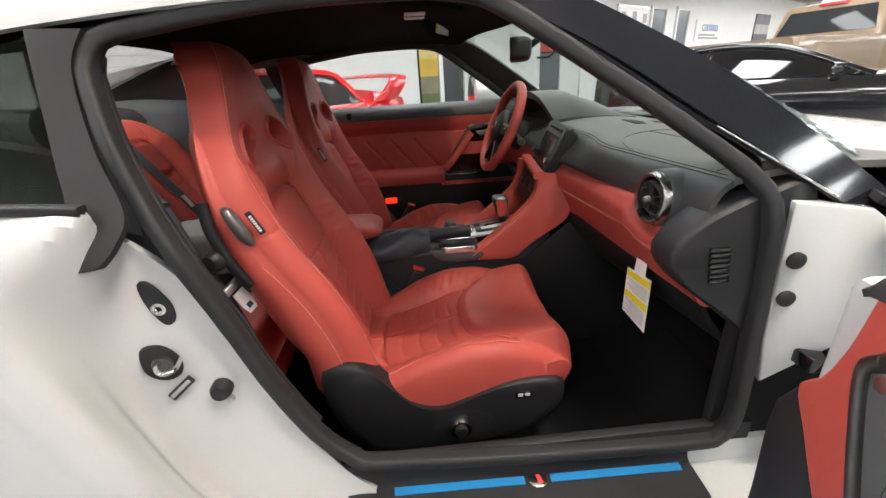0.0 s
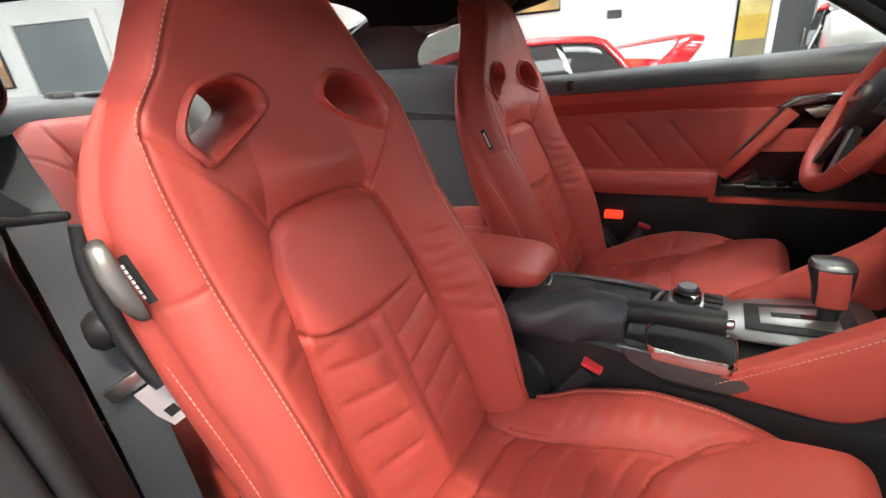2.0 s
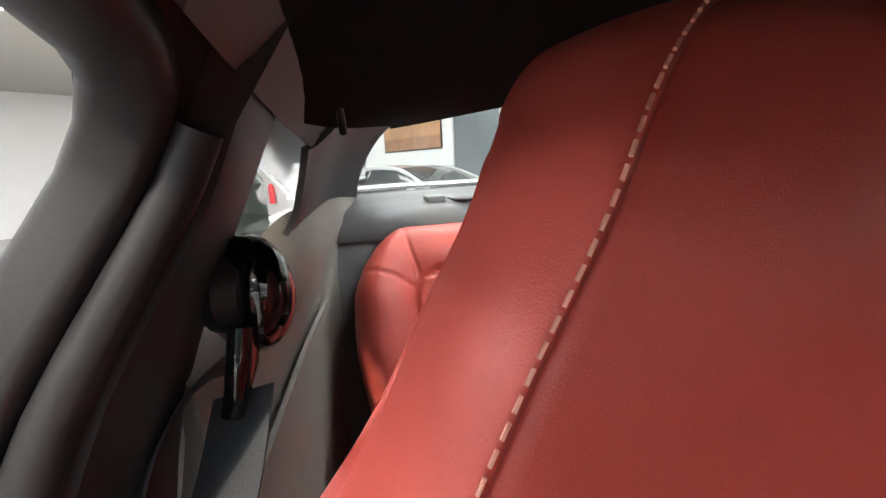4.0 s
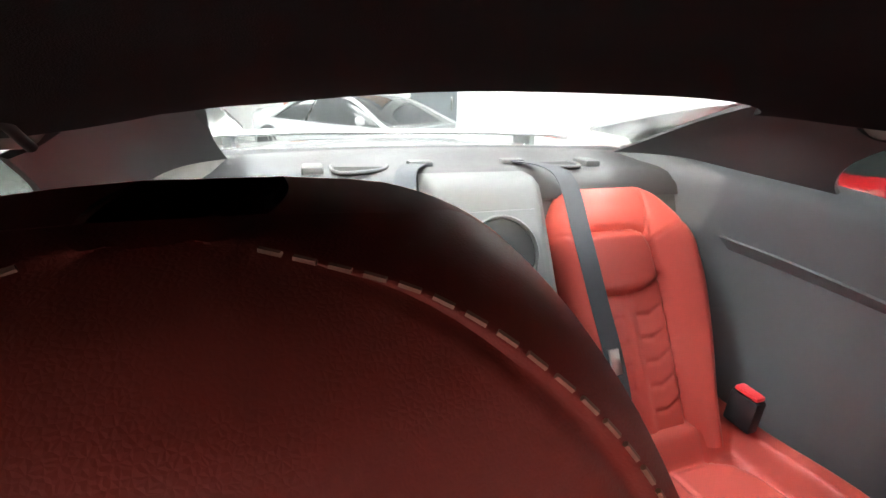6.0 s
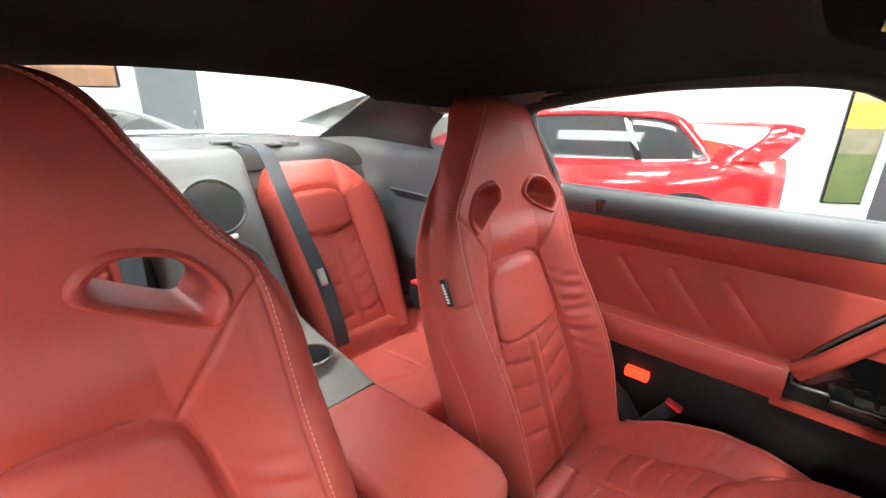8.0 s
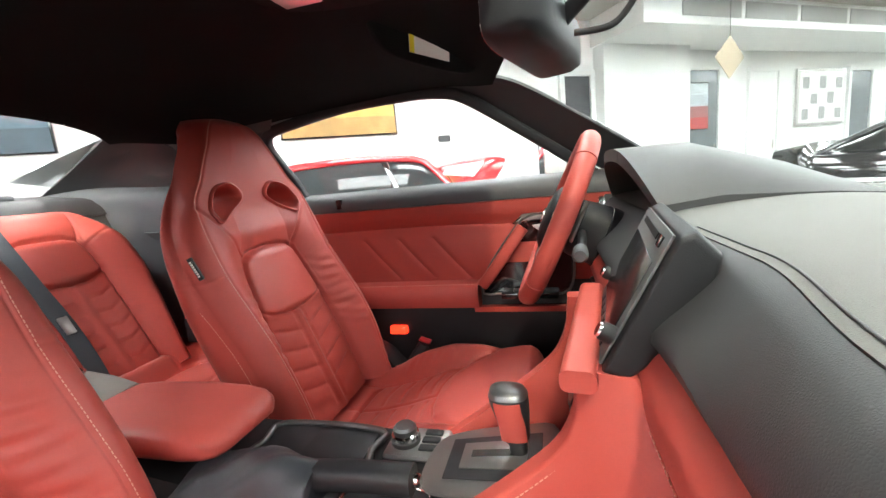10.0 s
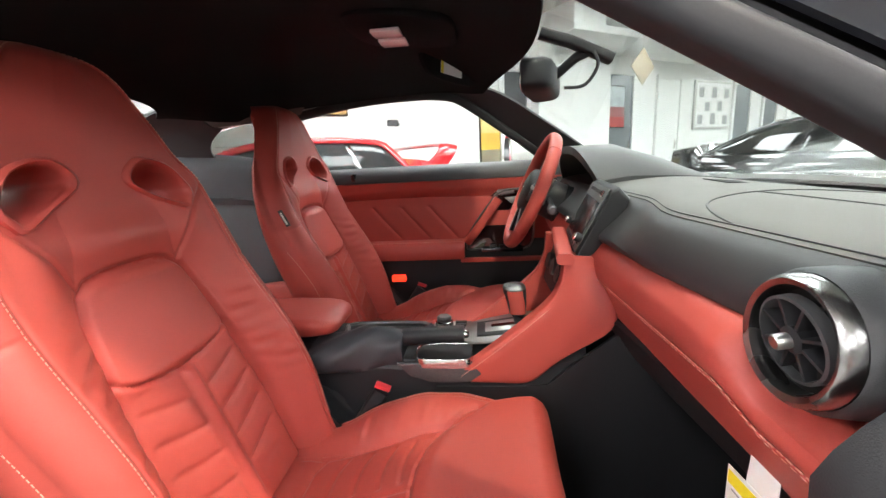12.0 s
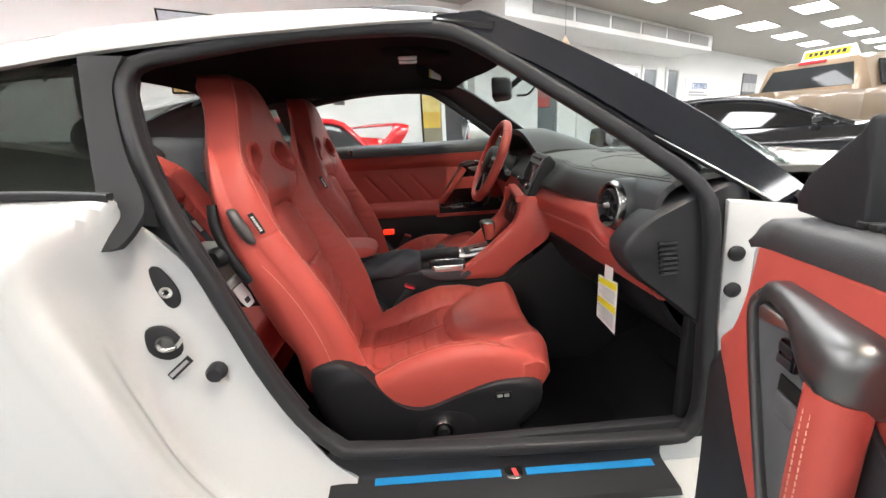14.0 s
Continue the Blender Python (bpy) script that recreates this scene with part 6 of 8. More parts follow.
# side linings and rear pillars
for s in (-1, 1):
    fix = (lambda q: q) if s > 0 else mirrored
    ledge = between([(-1.22, 0.535, 1.065), (-1.0, 0.59, 1.055), (-0.80, 0.632, 1.045), (-0.60, 0.645, 1.022), (-0.445, 0.660, 0.990)], [(-1.22, 0.52, 1.035), (-1.0, 0.565, 1.02), (-0.80, 0.60, 1.020), (-0.60, 0.625, 1.012), (-0.445, 0.650, 0.982)], [(-1.15, 0.54, 0.99), (-0.98, 0.585, 0.97), (-0.80, 0.605, 0.955), (-0.60, 0.63, 0.945), (-0.445, 0.652, 0.935)], [(-1.05, 0.55, 0.85), (-0.95, 0.60, 0.84), (-0.80, 0.625, 0.84), (-0.60, 0.645, 0.84), (-0.44, 0.668, 0.84)], [(-0.95, 0.55, 0.62), (-0.88, 0.60, 0.62), (-0.78, 0.615, 0.62), (-0.60, 0.63, 0.62), (-0.42, 0.665, 0.62)], [(-0.90, 0.57, 0.36), (-0.85, 0.60, 0.36), (-0.78, 0.61, 0.36), (-0.60, 0.63, 0.36), (-0.36, 0.68, 0.36)], n=24, m=24)
    # Door light and far-side shade are put into the two lining colours.
    part("rear_side_lining", fix(sheet(ledge, 0.012)), LINING if s < 0 else SIDE, car, "grey rear side lining, each side's light in its tone", smooth=60)
    scoop = between([(-0.90, 0.585, 0.895), (-0.75, 0.606, 0.885), (-0.55, 0.628, 0.862), (-0.45, 0.648, 0.838)], [(-0.88, 0.60, 0.868), (-0.75, 0.622, 0.858), (-0.55, 0.645, 0.838), (-0.45, 0.655, 0.826)], n=12, m=5)
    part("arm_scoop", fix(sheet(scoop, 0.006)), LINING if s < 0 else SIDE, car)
    cp_ = between([(-1.32, 0.520, 1.020), (-1.10, 0.508, 1.105), (-0.93, 0.480, 1.165), (-0.80, 0.445, 1.198)], [(-1.10, 0.590, 1.015), (-0.98, 0.570, 1.09), (-0.86, 0.545, 1.15), (-0.72, 0.510, 1.195)], [(-0.78, 0.640, 1.010), (-0.755, 0.602, 1.06), (-0.73, 0.585, 1.105), (-0.68, 0.565, 1.150)], [(-0.700, 0.650, 1.008), (-0.722, 0.610, 1.050), (-0.705, 0.592, 1.095), (-0.640, 0.575, 1.140)], n=24, m=18)
    part("rear_pillar_trim", fix(sheet(cp_, 0.008)), ROLL, car, "dark rear pillar trim", smooth=60)
    head = between([(-0.74, 0.545, 1.195), (-0.60, 0.545, 1.200), (-0.45, 0.548, 1.200), (-0.30, 0.55, 1.205)], [(-0.70, 0.572, 1.140), (-0.62, 0.575, 1.150), (-0.50, 0.580, 1.155), (-0.34, 0.585, 1.175)], n=16, m=5)
    part("rail_trim", fix(sheet(head, 0.008)), SOFT, car)
    bp = between([(-0.50, 0.572, 1.165), (-0.49, 0.600, 1.10), (-0.465, 0.632, 1.02), (-0.445, 0.652, 0.95), (-0.43, 0.662, 0.87)], [(-0.42, 0.578, 1.170), (-0.435, 0.598, 1.11), (-0.420, 0.632, 1.02), (-0.395, 0.660, 0.945), (-0.39, 0.668, 0.87)], [(-0.365, 0.595, 1.172), (-0.385, 0.622, 1.11), (-0.365, 0.665, 1.02), (-0.335, 0.698, 0.935), (-0.33, 0.705, 0.87)], n=24, m=12)
    part("door_pillar_trim", fix(sheet(bp, 0.01)), ROLL, car, "dark door pillar trim", smooth=70)
    low = between([(-0.332, 0.712, 0.918), (-0.303, 0.718, 0.85), (-0.262, 0.722, 0.72), (-0.212, 0.725, 0.58), (-0.145, 0.73, 0.44)], [(-0.338, 0.700, 0.930), (-0.325, 0.700, 0.85), (-0.290, 0.704, 0.72), (-0.240, 0.707, 0.58), (-0.170, 0.715, 0.42)], [(-0.352, 0.682, 0.928), (-0.352, 0.676, 0.85), (-0.325, 0.678, 0.72), (-0.278, 0.684, 0.58), (-0.205, 0.694, 0.41)], [(-0.372, 0.668, 0.912), (-0.382, 0.660, 0.84), (-0.366, 0.660, 0.72), (-0.325, 0.668, 0.58), (-0.262, 0.680, 0.40)], [(-0.425, 0.664, 0.895), (-0.45, 0.658, 0.82), (-0.44, 0.655, 0.70), (-0.42, 0.655, 0.56), (-0.37, 0.662, 0.38)], n=30, m=24)
    part("pillar_base_trim", fix(sheet(low, 0.008)), ROLL, car, "dark grey padded pillar base trim", smooth=70)
    buckle = part("rear_buckle", fix(merge(box(-0.72, -0.66, 0.50, 0.53, 0.53, 0.61, 0.006))), BLACK, car, "black rear belt buckle")
    part("buckle_button", fix(box(-0.715, -0.665, 0.502, 0.528, 0.610, 0.622, 0.004)), REDBTN, buckle)

# slit in the pillar trim
part("coat_hook", sweep([(-0.60, -0.530, 1.150), (-0.585, -0.531, 1.165), (-0.575, -0.532, 1.172)], 0.004), RUBBER, car)


# ---- seat belts ----
def strap(points, width, side, n=40, thick=0.0015):
    p = curve(points, n)
    sd = np.array([curve(side, n)[i] for i in range(n)])
    sd /= np.linalg.norm(sd, axis=1)[:, None]
    return sheet(np.stack([p - sd * width / 2, p, p + sd * width / 2], 1), thick)


belt_r = thing("front_seat_belt", "dark grey passenger seat belt hanging from its pillar guide", "seat belt")
part("guide_cover", loft([[(-0.466 + dx + r * 0.55 * math.cos(a) * 0.5, -0.606 + r * math.cos(a), 1.030 + r * 1.35 * math.sin(a)) for a in np.linspace(0, math.tau, 28, endpoint=False)] for dx, r in ((-0.030, 0.026), (-0.015, 0.032), (0.0, 0.031), (0.012, 0.025), (0.018, 0.012))]), GLOSS, belt_r, "glossy black belt guide", smooth=60)
part("guide_arm", sweep(curve([(-0.452, -0.606, 1.015), (-0.446, -0.610, 0.985), (-0.448, -0.617, 0.962)], 12), rounded(0.036, 0.016, 0.007), up=(0, 1, 0)), GLOSS, belt_r, "glossy black belt loop", smooth=60)
part("webbing", strap([(-0.450, -0.612, 0.968), (-0.415, -0.616, 0.935), (-0.365, -0.622, 0.898), (-0.335, -0.626, 0.81), (-0.300, -0.632, 0.73), (-0.270, -0.638, 0.64), (-0.235, -0.648, 0.50), (-0.205, -0.655, 0.36)], 0.046, [(0.25, 0.85, 0.25), (0.30, 0.90, 0.15), (0.35, 0.92, 0.1), (0.40, 0.90, 0.1), (0.45, 0.88, 0.1)]), BELT, belt_r, "dark grey belt webbing")
part("webbing", strap([(-0.472, -0.626, 0.980), (-0.435, -0.647, 0.968), (-0.390, -0.654, 0.945), (-0.368, -0.645, 0.915), (-0.364, -0.634, 0.897)], 0.034, [(0.6, 0.3, 0.7), (0.6, 0.45, 0.6), (0.55, 0.6, 0.4)]), BELT, belt_r)
part("belt_keeper", moved(box(-0.033, 0.033, -0.006, 0.006, -0.005, 0.005, 0.003), Matrix.Translation((-0.364, -0.627, 0.895)) @ Matrix.Rotation(radians(66), 4, "Z") @ Matrix.Rotation(radians(8), 4, "Y")), BLACK, belt_r, "black belt keeper")
tm = Matrix.Translation((-0.272, -0.620, 0.722)) @ Matrix.Rotation(radians(62), 4, "Z") @ Matrix.Rotation(radians(-22), 4, "Y") @ Matrix.Rotation(radians(-6), 4, "X")
TONGUE = surface("brushed bright steel", (0.80, 0.80, 0.82), 0.48, metal=0.6, var=0.04)
tongue = part("belt_tongue", moved(merge(box(-0.034, 0.034, -0.005, 0.005, -0.006, 0.012, 0.004)), tm), SILVER, belt_r, "grey and chrome belt tongue")
ring = [(-0.013, -0.008), (0.013, -0.008), (0.014, -0.040), (0.010, -0.062), (-0.010, -0.062), (-0.014, -0.040)]
rings = [[(x * k, y, -0.035 + (z + 0.035) * k2) for x, z in ring] for k, k2, y in ((1.0, 1.0, -0.0085), (1.0, 1.0, -0.0050))]
plate = loft([[(x, -0.009, z) for x, z in ring], [(x, -0.006, z) for x, z in ring]])
part("tongue_plate", moved(plate, tm), TONGUE, tongue)
part("tongue_hole", moved(box(-0.006, 0.006, -0.0095, -0.0085, -0.052, -0.040, 0), tm), RUBBER, tongue)
part("pillar_guide", moved(lathe([(0.0, 0.0), (0.028, 0.0), (0.030, 0.01), (0.022, 0.022), (0.0, 0.024)], 24), aim((-0.468, -0.622, 1.035), (0.25, 1, 0))), BLACK, belt_r)
for y0, dy_ in ((0.225, 0.03), (-0.195, 0.0)):
    rb = thing("rear_seat_belt", "dark grey rear seat belt lying on the backrest", "seat belt", "rear belts")
    inn = -1 if y0 > 0 else 1
    part("webbing", strap([(-1.13, y0 + inn * 0.095, 1.045), (-1.04, y0 + inn * 0.045, 1.046), (-0.985, y0 + inn * 0.028, 1.020), (-0.915, y0 - 0.005 + inn * 0.02, 0.925), (-0.838, y0 - 0.006 + inn * 0.012, 0.805), (-0.768, y0 - 0.010, 0.695), (-0.705, y0 - 0.012, 0.590), (-0.68, y0 - 0.012, 0.52)], 0.042, [(0.3, 1, 0), (0.15, 1, 0), (0.05, 1, 0), (0, 1, 0)], thick=0.002), BELT, rb)
    part("belt_anchor", box(-1.145, -1.115, y0 + inn * 0.095 - 0.028, y0 + inn * 0.095 + 0.028, 1.034, 1.052, 0.004), GREY, rb)
    tq = part("belt_tongue", moved(box(-0.026, 0.026, -0.012, 0.012, -0.004, 0.004, 0.003), aim((-0.768, y0 - 0.010, 0.698), (0.86, 0, 0.5), 90)), SILVER, rb)

# ---- headliner fittings, visor and inner mirror ----
visor = thing("sun_visor", "black driver sun visor with a paper label", "sun visor")
VC, VU, VV = Vector((0.238, 0.335, 1.236)), Vector((0.46, 0.887, -0.02)).normalized(), Vector((-0.10, 0.16, -0.98)).normalized()
VN = VU.cross(VV).normalized()
VN = VN if VN.x > 0 else -VN


def on_visor(u, v, off=0.0):
    return VC + VU * u + VV * v + VN * off


part("visor_board", prism(curve([on_visor(-0.13, -0.030, -0.002), on_visor(-0.125, 0.020, -0.002), on_visor(-0.06, 0.034, -0.002), on_visor(0.10, 0.034, -0.002), on_visor(0.15, 0.016, -0.002), on_visor(0.155, -0.030, -0.002)], 44, True), -VN * 0.014, 0.005), LINER, visor)
part("visor_label", prism([on_visor(-0.062, -0.018), on_visor(0.052, -0.018), on_visor(0.052, 0.018), on_visor(-0.062, 0.018)], VN * 0.0012), PAPER, visor, "cream paper warning label", smooth=0)
part("visor_mark", prism([on_visor(-0.062, -0.018, 0.0014), on_visor(-0.050, -0.018, 0.0014), on_visor(-0.050, 0.018, 0.0014), on_visor(-0.062, 0.018, 0.0014)], VN * 0.0006), YELLOW, visor, smooth=0)
part("visor_arm", sweep([on_visor(0.155, -0.026, -0.006), on_visor(0.19, -0.030, -0.006), on_visor(0.205, -0.045, -0.006)], 0.005), BLACK, visor)
oh = thing("overhead_console", "black overhead lamp console with red reflections", "reading lamp")
part("console_shell", prism(curve([(0.06, -0.10, 1.272), (0.24, -0.10, 1.252), (0.27, 0.0, 1.250), (0.24, 0.10, 1.252), (0.06, 0.10, 1.272)], 40, True), (0, 0, -0.016), 0.006), LINER, oh)
LENS = surface("clear lamp lens", (0.75, 0.70, 0.68), 0.12, var=0.1, coat=0.5)
part("lamp_lens", box(0.10, 0.16, -0.06, -0.01, 1.236, 1.244, 0.003), LENS, oh)
part("lamp_lens", box(0.10, 0.16, 0.01, 0.06, 1.236, 1.244, 0.003), LENS, oh)
part("assist_clip", box(-0.42, -0.38, 0.10, 0.14, 1.262, 1.272, 0.003), BLACK, oh)
mirror = thing("rear_view_mirror", "black rear view mirror on a windscreen bracket", "rear view mirror")
MM = Matrix.Translation((0.452, 0.040, 1.138)) @ Matrix.Rotation(radians(-14), 4, "Z")


def mirror_ring(dx, w):
    return [(dx, w * math.copysign(abs(math.cos(a)) ** 0.38, math.cos(a)) * 0.125, w * math.copysign(abs(math.sin(a)) ** 0.42, math.sin(a)) * 0.034) for a in np.linspace(0, math.tau, 48, endpoint=False)]


part("mirror_head", moved(loft([mirror_ring(dx, w) for dx, w in ((-0.030, 0.95), (-0.028, 0.985), (-0.02, 1.0), (0.012, 0.97), (0.026, 0.86), (0.032, 0.6))]), MM), BLACK, mirror, smooth=50)
part("mirror_glass", moved(loft([mirror_ring(dx, 0.93) for dx in (-0.0315, -0.028)]), MM), MIRROR, mirror)
part("mirror_stem", sweep([(0.475, 0.03, 1.145), (0.515, 0.01, 1.175), (0.545, 0.0, 1.185)], 0.010), BLACK, mirror)
part("mirror_bracket", sweep([(0.44, 0.0, 1.225), (0.50, 0.0, 1.205), (0.585, 0.0, 1.165)], rounded(0.034, 0.02, 0.006)), BLACK, mirror)
part("mirror_wire", sweep(curve([(0.545, -0.015, 1.18), (0.550, -0.03, 1.15), (0.525, -0.03, 1.115), (0.485, -0.03, 1.112)], 18), 0.0035), RUBBER, mirror)

# ---- hang tag under the dash ----
tag = thing("hang_tag", "white and yellow paper tag hanging under the dashboard", "tag")
tA, tB, tC, tD = Vector((0.576, -0.612, 0.652)), Vector((0.576, -0.512, 0.640)), Vector((0.576, -0.512, 0.525)), Vector((0.576, -0.612, 0.522))


def on_tag(u, v, off=0.0):
    return tA * (1 - u) * (1 - v) + tB * u * (1 - v) + tC * u * v + tD * (1 - u) * v + Vector((-off, 0, 0))


def tag_patch(name, u0, u1, v0, v1, off, material):
    part(name, prism([on_tag(u0, v0, off), on_tag(u1, v0, off), on_tag(u1, v1, off), on_tag(u0, v1, off)], (-0.0006, 0, 0)), material, tag, smooth=0)


tag_patch("paper", 0, 1, 0, 1, 0.0, PAPER)
tag_patch("yellow_band", 0.03, 0.97, 0.04, 0.17, 0.001, YELLOW)
tag_patch("yellow_band", 0.03, 0.97, 0.48, 0.62, 0.001, YELLOW)
for k in range(6):
    tag_patch("print_bar", 0.10, 0.9 - 0.12 * (k % 3), 0.21 + 0.042 * k, 0.222 + 0.042 * k, 0.001, INK)
for k in range(7):
    tag_patch("print_bar", 0.10, 0.92 - 0.10 * (k % 3), 0.66 + 0.042 * k, 0.672 + 0.042 * k, 0.001, INK)
part("paper_strip", prism([(0.577, -0.585, 0.70), (0.577, -0.545, 0.695), (0.577, -0.540, 0.64), (0.577, -0.585, 0.645)], (-0.0006, 0, 0)), PAPER, tag, smooth=0)

# ---- jamb fittings ----
def shifted(geo, dx, dy_, dz, k=1.0):
    """A fitting moved as a whole, and scaled about its middle."""
    c = Vector(np.mean([tuple(q) for q in geo[0]], axis=0))
    return moved(geo, Matrix.Translation((dx, dy_, dz)) @ Matrix.Translation(c) @ Matrix.Scale(k, 4) @ Matrix.Translation(-c))


plate = curve([(-0.376, -0.7830, 0.700), (-0.345, -0.7750, 0.702), (-0.322, -0.7710, 0.672), (-0.326, -0.7710, 0.640), (-0.352, -0.7790, 0.632), (-0.378, -0.7850, 0.655)], 28, True)
fit_ = part("striker_plate", shifted(prism(plate, (0.004, -0.010, 0), 0.003), 0.004, 0.020, -0.002, 0.92), BLACK, car, "black striker plate")
part("striker_loop", shifted(sweep(curve([(-0.352, -0.7830, 0.676), (-0.345, -0.8110, 0.674), (-0.330, -0.8230, 0.670), (-0.316, -0.8110, 0.668), (-0.322, -0.7790, 0.668)], 18), 0.0048), 0.006, 0.022, 0.0, 0.9), CHROME, fit_)
part("striker_base", lathe([(0.0, 0.0), (0.016, 0.0), (0.015, 0.006), (0.0, 0.008)], 18, aim((-0.341, -0.7670, 0.666), (0.25, -1, 0))), DARKMETAL, fit_)
sock = part("jamb_socket", shifted(prism(curve([(-0.350, -0.7750, 0.812), (-0.330, -0.7710, 0.812), (-0.306, -0.7680, 0.765), (-0.308, -0.7680, 0.728), (-0.328, -0.7710, 0.722), (-0.346, -0.7750, 0.765)], 28, True), (0.002, -0.009, 0), 0.003), -0.006, 0.036, -0.004, 0.85), BLACK, car, "black jamb socket")
part("socket_bore", lathe([(0.004, 0.002), (0.011, 0.0), (0.011, 0.004), (0.006, 0.005), (0.004, 0.002)], 16, aim((-0.331, -0.7440, 0.757), (0.2, -1, 0))), CHROME, sock)
stick = part("jamb_sticker", shifted(prism([(-0.352, -0.7860, 0.597), (-0.314, -0.7790, 0.628), (-0.306, -0.7785, 0.616), (-0.344, -0.7860, 0.585)], (0.001, -0.004, 0)), 0.004, 0.016, 0.010), BLACK, car, "small dark sticker", smooth=0)
part("sticker_print", shifted(prism([(-0.347, -0.7905, 0.597), (-0.315, -0.7840, 0.622), (-0.311, -0.7838, 0.617), (-0.343, -0.7905, 0.591)], (0.0, -0.001, 0)), 0.004, 0.016, 0.010), INK, stick, smooth=0)
stop = part("jamb_stop", lathe([(0.0, -0.006), (0.018, -0.006), (0.018, 0.010), (0.013, 0.018), (0.0, 0.018)], 20, aim((-0.272, -0.7490, 0.592), (0.1, -1, 0))), BLACK, car, "round rubber door stop")
part("stop_bolt", lathe([(0.0, 0.0), (0.008, 0.0), (0.006, 0.007), (0.0, 0.008)], 12, aim((-0.258, -0.7570, 0.576), (0.1, -1, 0))), SILVER, stop)
for p in ((0.712, -0.777, 0.762), (0.714, -0.777, 0.690), (0.825, -0.828, 0.80)):
    part("grommet", lathe([(0.0, 0.0), (0.015, 0.0), (0.015, 0.004), (0.011, 0.007), (0.0, 0.008)], 20, aim(p, (-0.15, -1, 0))), RUBBER, car, "black rubber grommet")
part("door_check", box(0.745, 0.79, -0.83, -0.785, 0.565, 0.595, 0.005), GLOSS, car)

# sill plate strips and emblem
def sill_z(x, y):
    return 0.3187 - 0.030 * x + 0.0082 + 0.115 * (y + 0.772) + 0.0012


for x0, x1 in ((0.005, 0.265), (0.318, 0.590)):
    part("blue_strip", prism([(x0, -0.774, sill_z(x0, -0.774)), (x1, -0.774, sill_z(x1, -0.774)), (x1, -0.790, sill_z(x1, -0.790)), (x0, -0.790, sill_z(x0, -0.790))], (0, 0, 0.0015)), BLUE, sill_plate, "blue protective strip", smooth=0)
emb = part("emblem", prism(curve([(0.274, -0.768, sill_z(0.274, -0.768)), (0.308, -0.768, sill_z(0.308, -0.768)), (0.305, -0.796, sill_z(0.305, -0.796)), (0.278, -0.796, sill_z(0.278, -0.796))], 16, True), (0, 0, 0.003), 0.001), CHROME, sill_plate, "small chrome and red emblem")
part("emblem_bar", prism([(0.288, -0.775, sill_z(0.288, -0.775) + 0.003), (0.297, -0.775, sill_z(0.297, -0.775) + 0.003), (0.300, -0.792, sill_z(0.300, -0.792) + 0.003), (0.291, -0.792, sill_z(0.291, -0.792) + 0.003)], (0, 0, 0.0012)), REDBTN, emb, smooth=0)

# ---- passenger door, open ----
pdoor = thing("passenger_door", "open passenger door with red leather panel and black pull", "car door")
DM = Matrix(((-0.2164, -0.9763, 0, 0.573), (-0.9763, 0.2164, 0, -0.754), (0, 0, 1, 0), (0, 0, 0, 1)))
# local axes: x along the door from its hinge, y towards the cabin side, z up


def dpart(name, geo, material, parent=None, label="", smooth=40):
    return part(name, moved(geo, DM), material, parent or pdoor, label, smooth)


dpart("door_core", box(0.23, 1.25, -0.16, -0.03, 0.16, 0.86, 0.02), WHITE, None, "white door shell")
red = curve([(0.303, 0.84), (0.296, 0.80), (0.280, 0.755), (0.256, 0.725), (0.285, 0.680), (0.315, 0.635), (0.35, 0.59), (0.42, 0.50), (0.50, 0.43)], 30)
outline = [(x, -0.022, z) for x, z in red] + [(0.80, -0.022, 0.40), (1.22, -0.022, 0.40), (1.22, -0.022, 0.895), (0.80, -0.022, 0.890), (0.462, -0.022, 0.878), (0.34, -0.022, 0.873), (0.307, -0.022, 0.870)]
dpart("red_panel", prism(outline, (0, 0.024, 0), 0.006, 3), RED, None, "red leather door panel", smooth=60)
rail = [[(x + sh * 0.02, y, z) for y, z, sh in ((-0.060, t - 0.004, 1), (-0.050, t, 1), (-0.004, t - 0.003, 0.6), (0.004, t - 0.012, 0.4), (0.006, b + 0.006, 0), (0.002, b - 0.002, 0), (-0.060, b, 0))] for x, t, b in ((0.296, 0.892, 0.864), (0.303, 0.902, 0.868), (0.33, 0.906, 0.871), (0.45, 0.914, 0.878), (0.80, 0.928, 0.890), (1.24, 0.935, 0.895))]
dpart("belt_rail", loft(rail), ROLL, None, "black soft door top", smooth=50)
lower = [(0.235, -0.045, 0.17), (0.225, -0.045, 0.40), (0.222, -0.045, 0.52), (0.214, -0.045, 0.62), (0.216, -0.045, 0.668), (0.250, -0.045, 0.728)] + [(x + 0.012, -0.045, z + 0.008) for x, z in red[11:]] + [(1.20, -0.045, 0.44), (1.20, -0.045, 0.17)]
dpart("lower_panel", prism(lower, (0, 0.036, 0), 0.010, 3), BLACK, None, "black lower door panel", smooth=60)
dpart("speaker_cover", lathe([(0.0, 0.016), (0.07, 0.014), (0.084, 0.008), (0.09, -0.01), (0.0, -0.01)], 32, aim((0.31, -0.006, 0.36), (0, 1, 0))), BLACK, None, "round black speaker cover")
edge = curve([(0.49, 0.006, 0.42), (0.44, 0.006, 0.50), (0.402, 0.006, 0.596), (0.375, 0.006, 0.665), (0.350, 0.006, 0.733), (0.332, 0.006, 0.790), (0.331, 0.006, 0.812), (0.345, 0.007, 0.826)], 48)
dpart("pull_bezel", sweep(edge, rounded(0.012, 0.016, 0.005), up=(0, 1, 0)), DARKMETAL, None, "dark metal door pull surround", smooth=60)
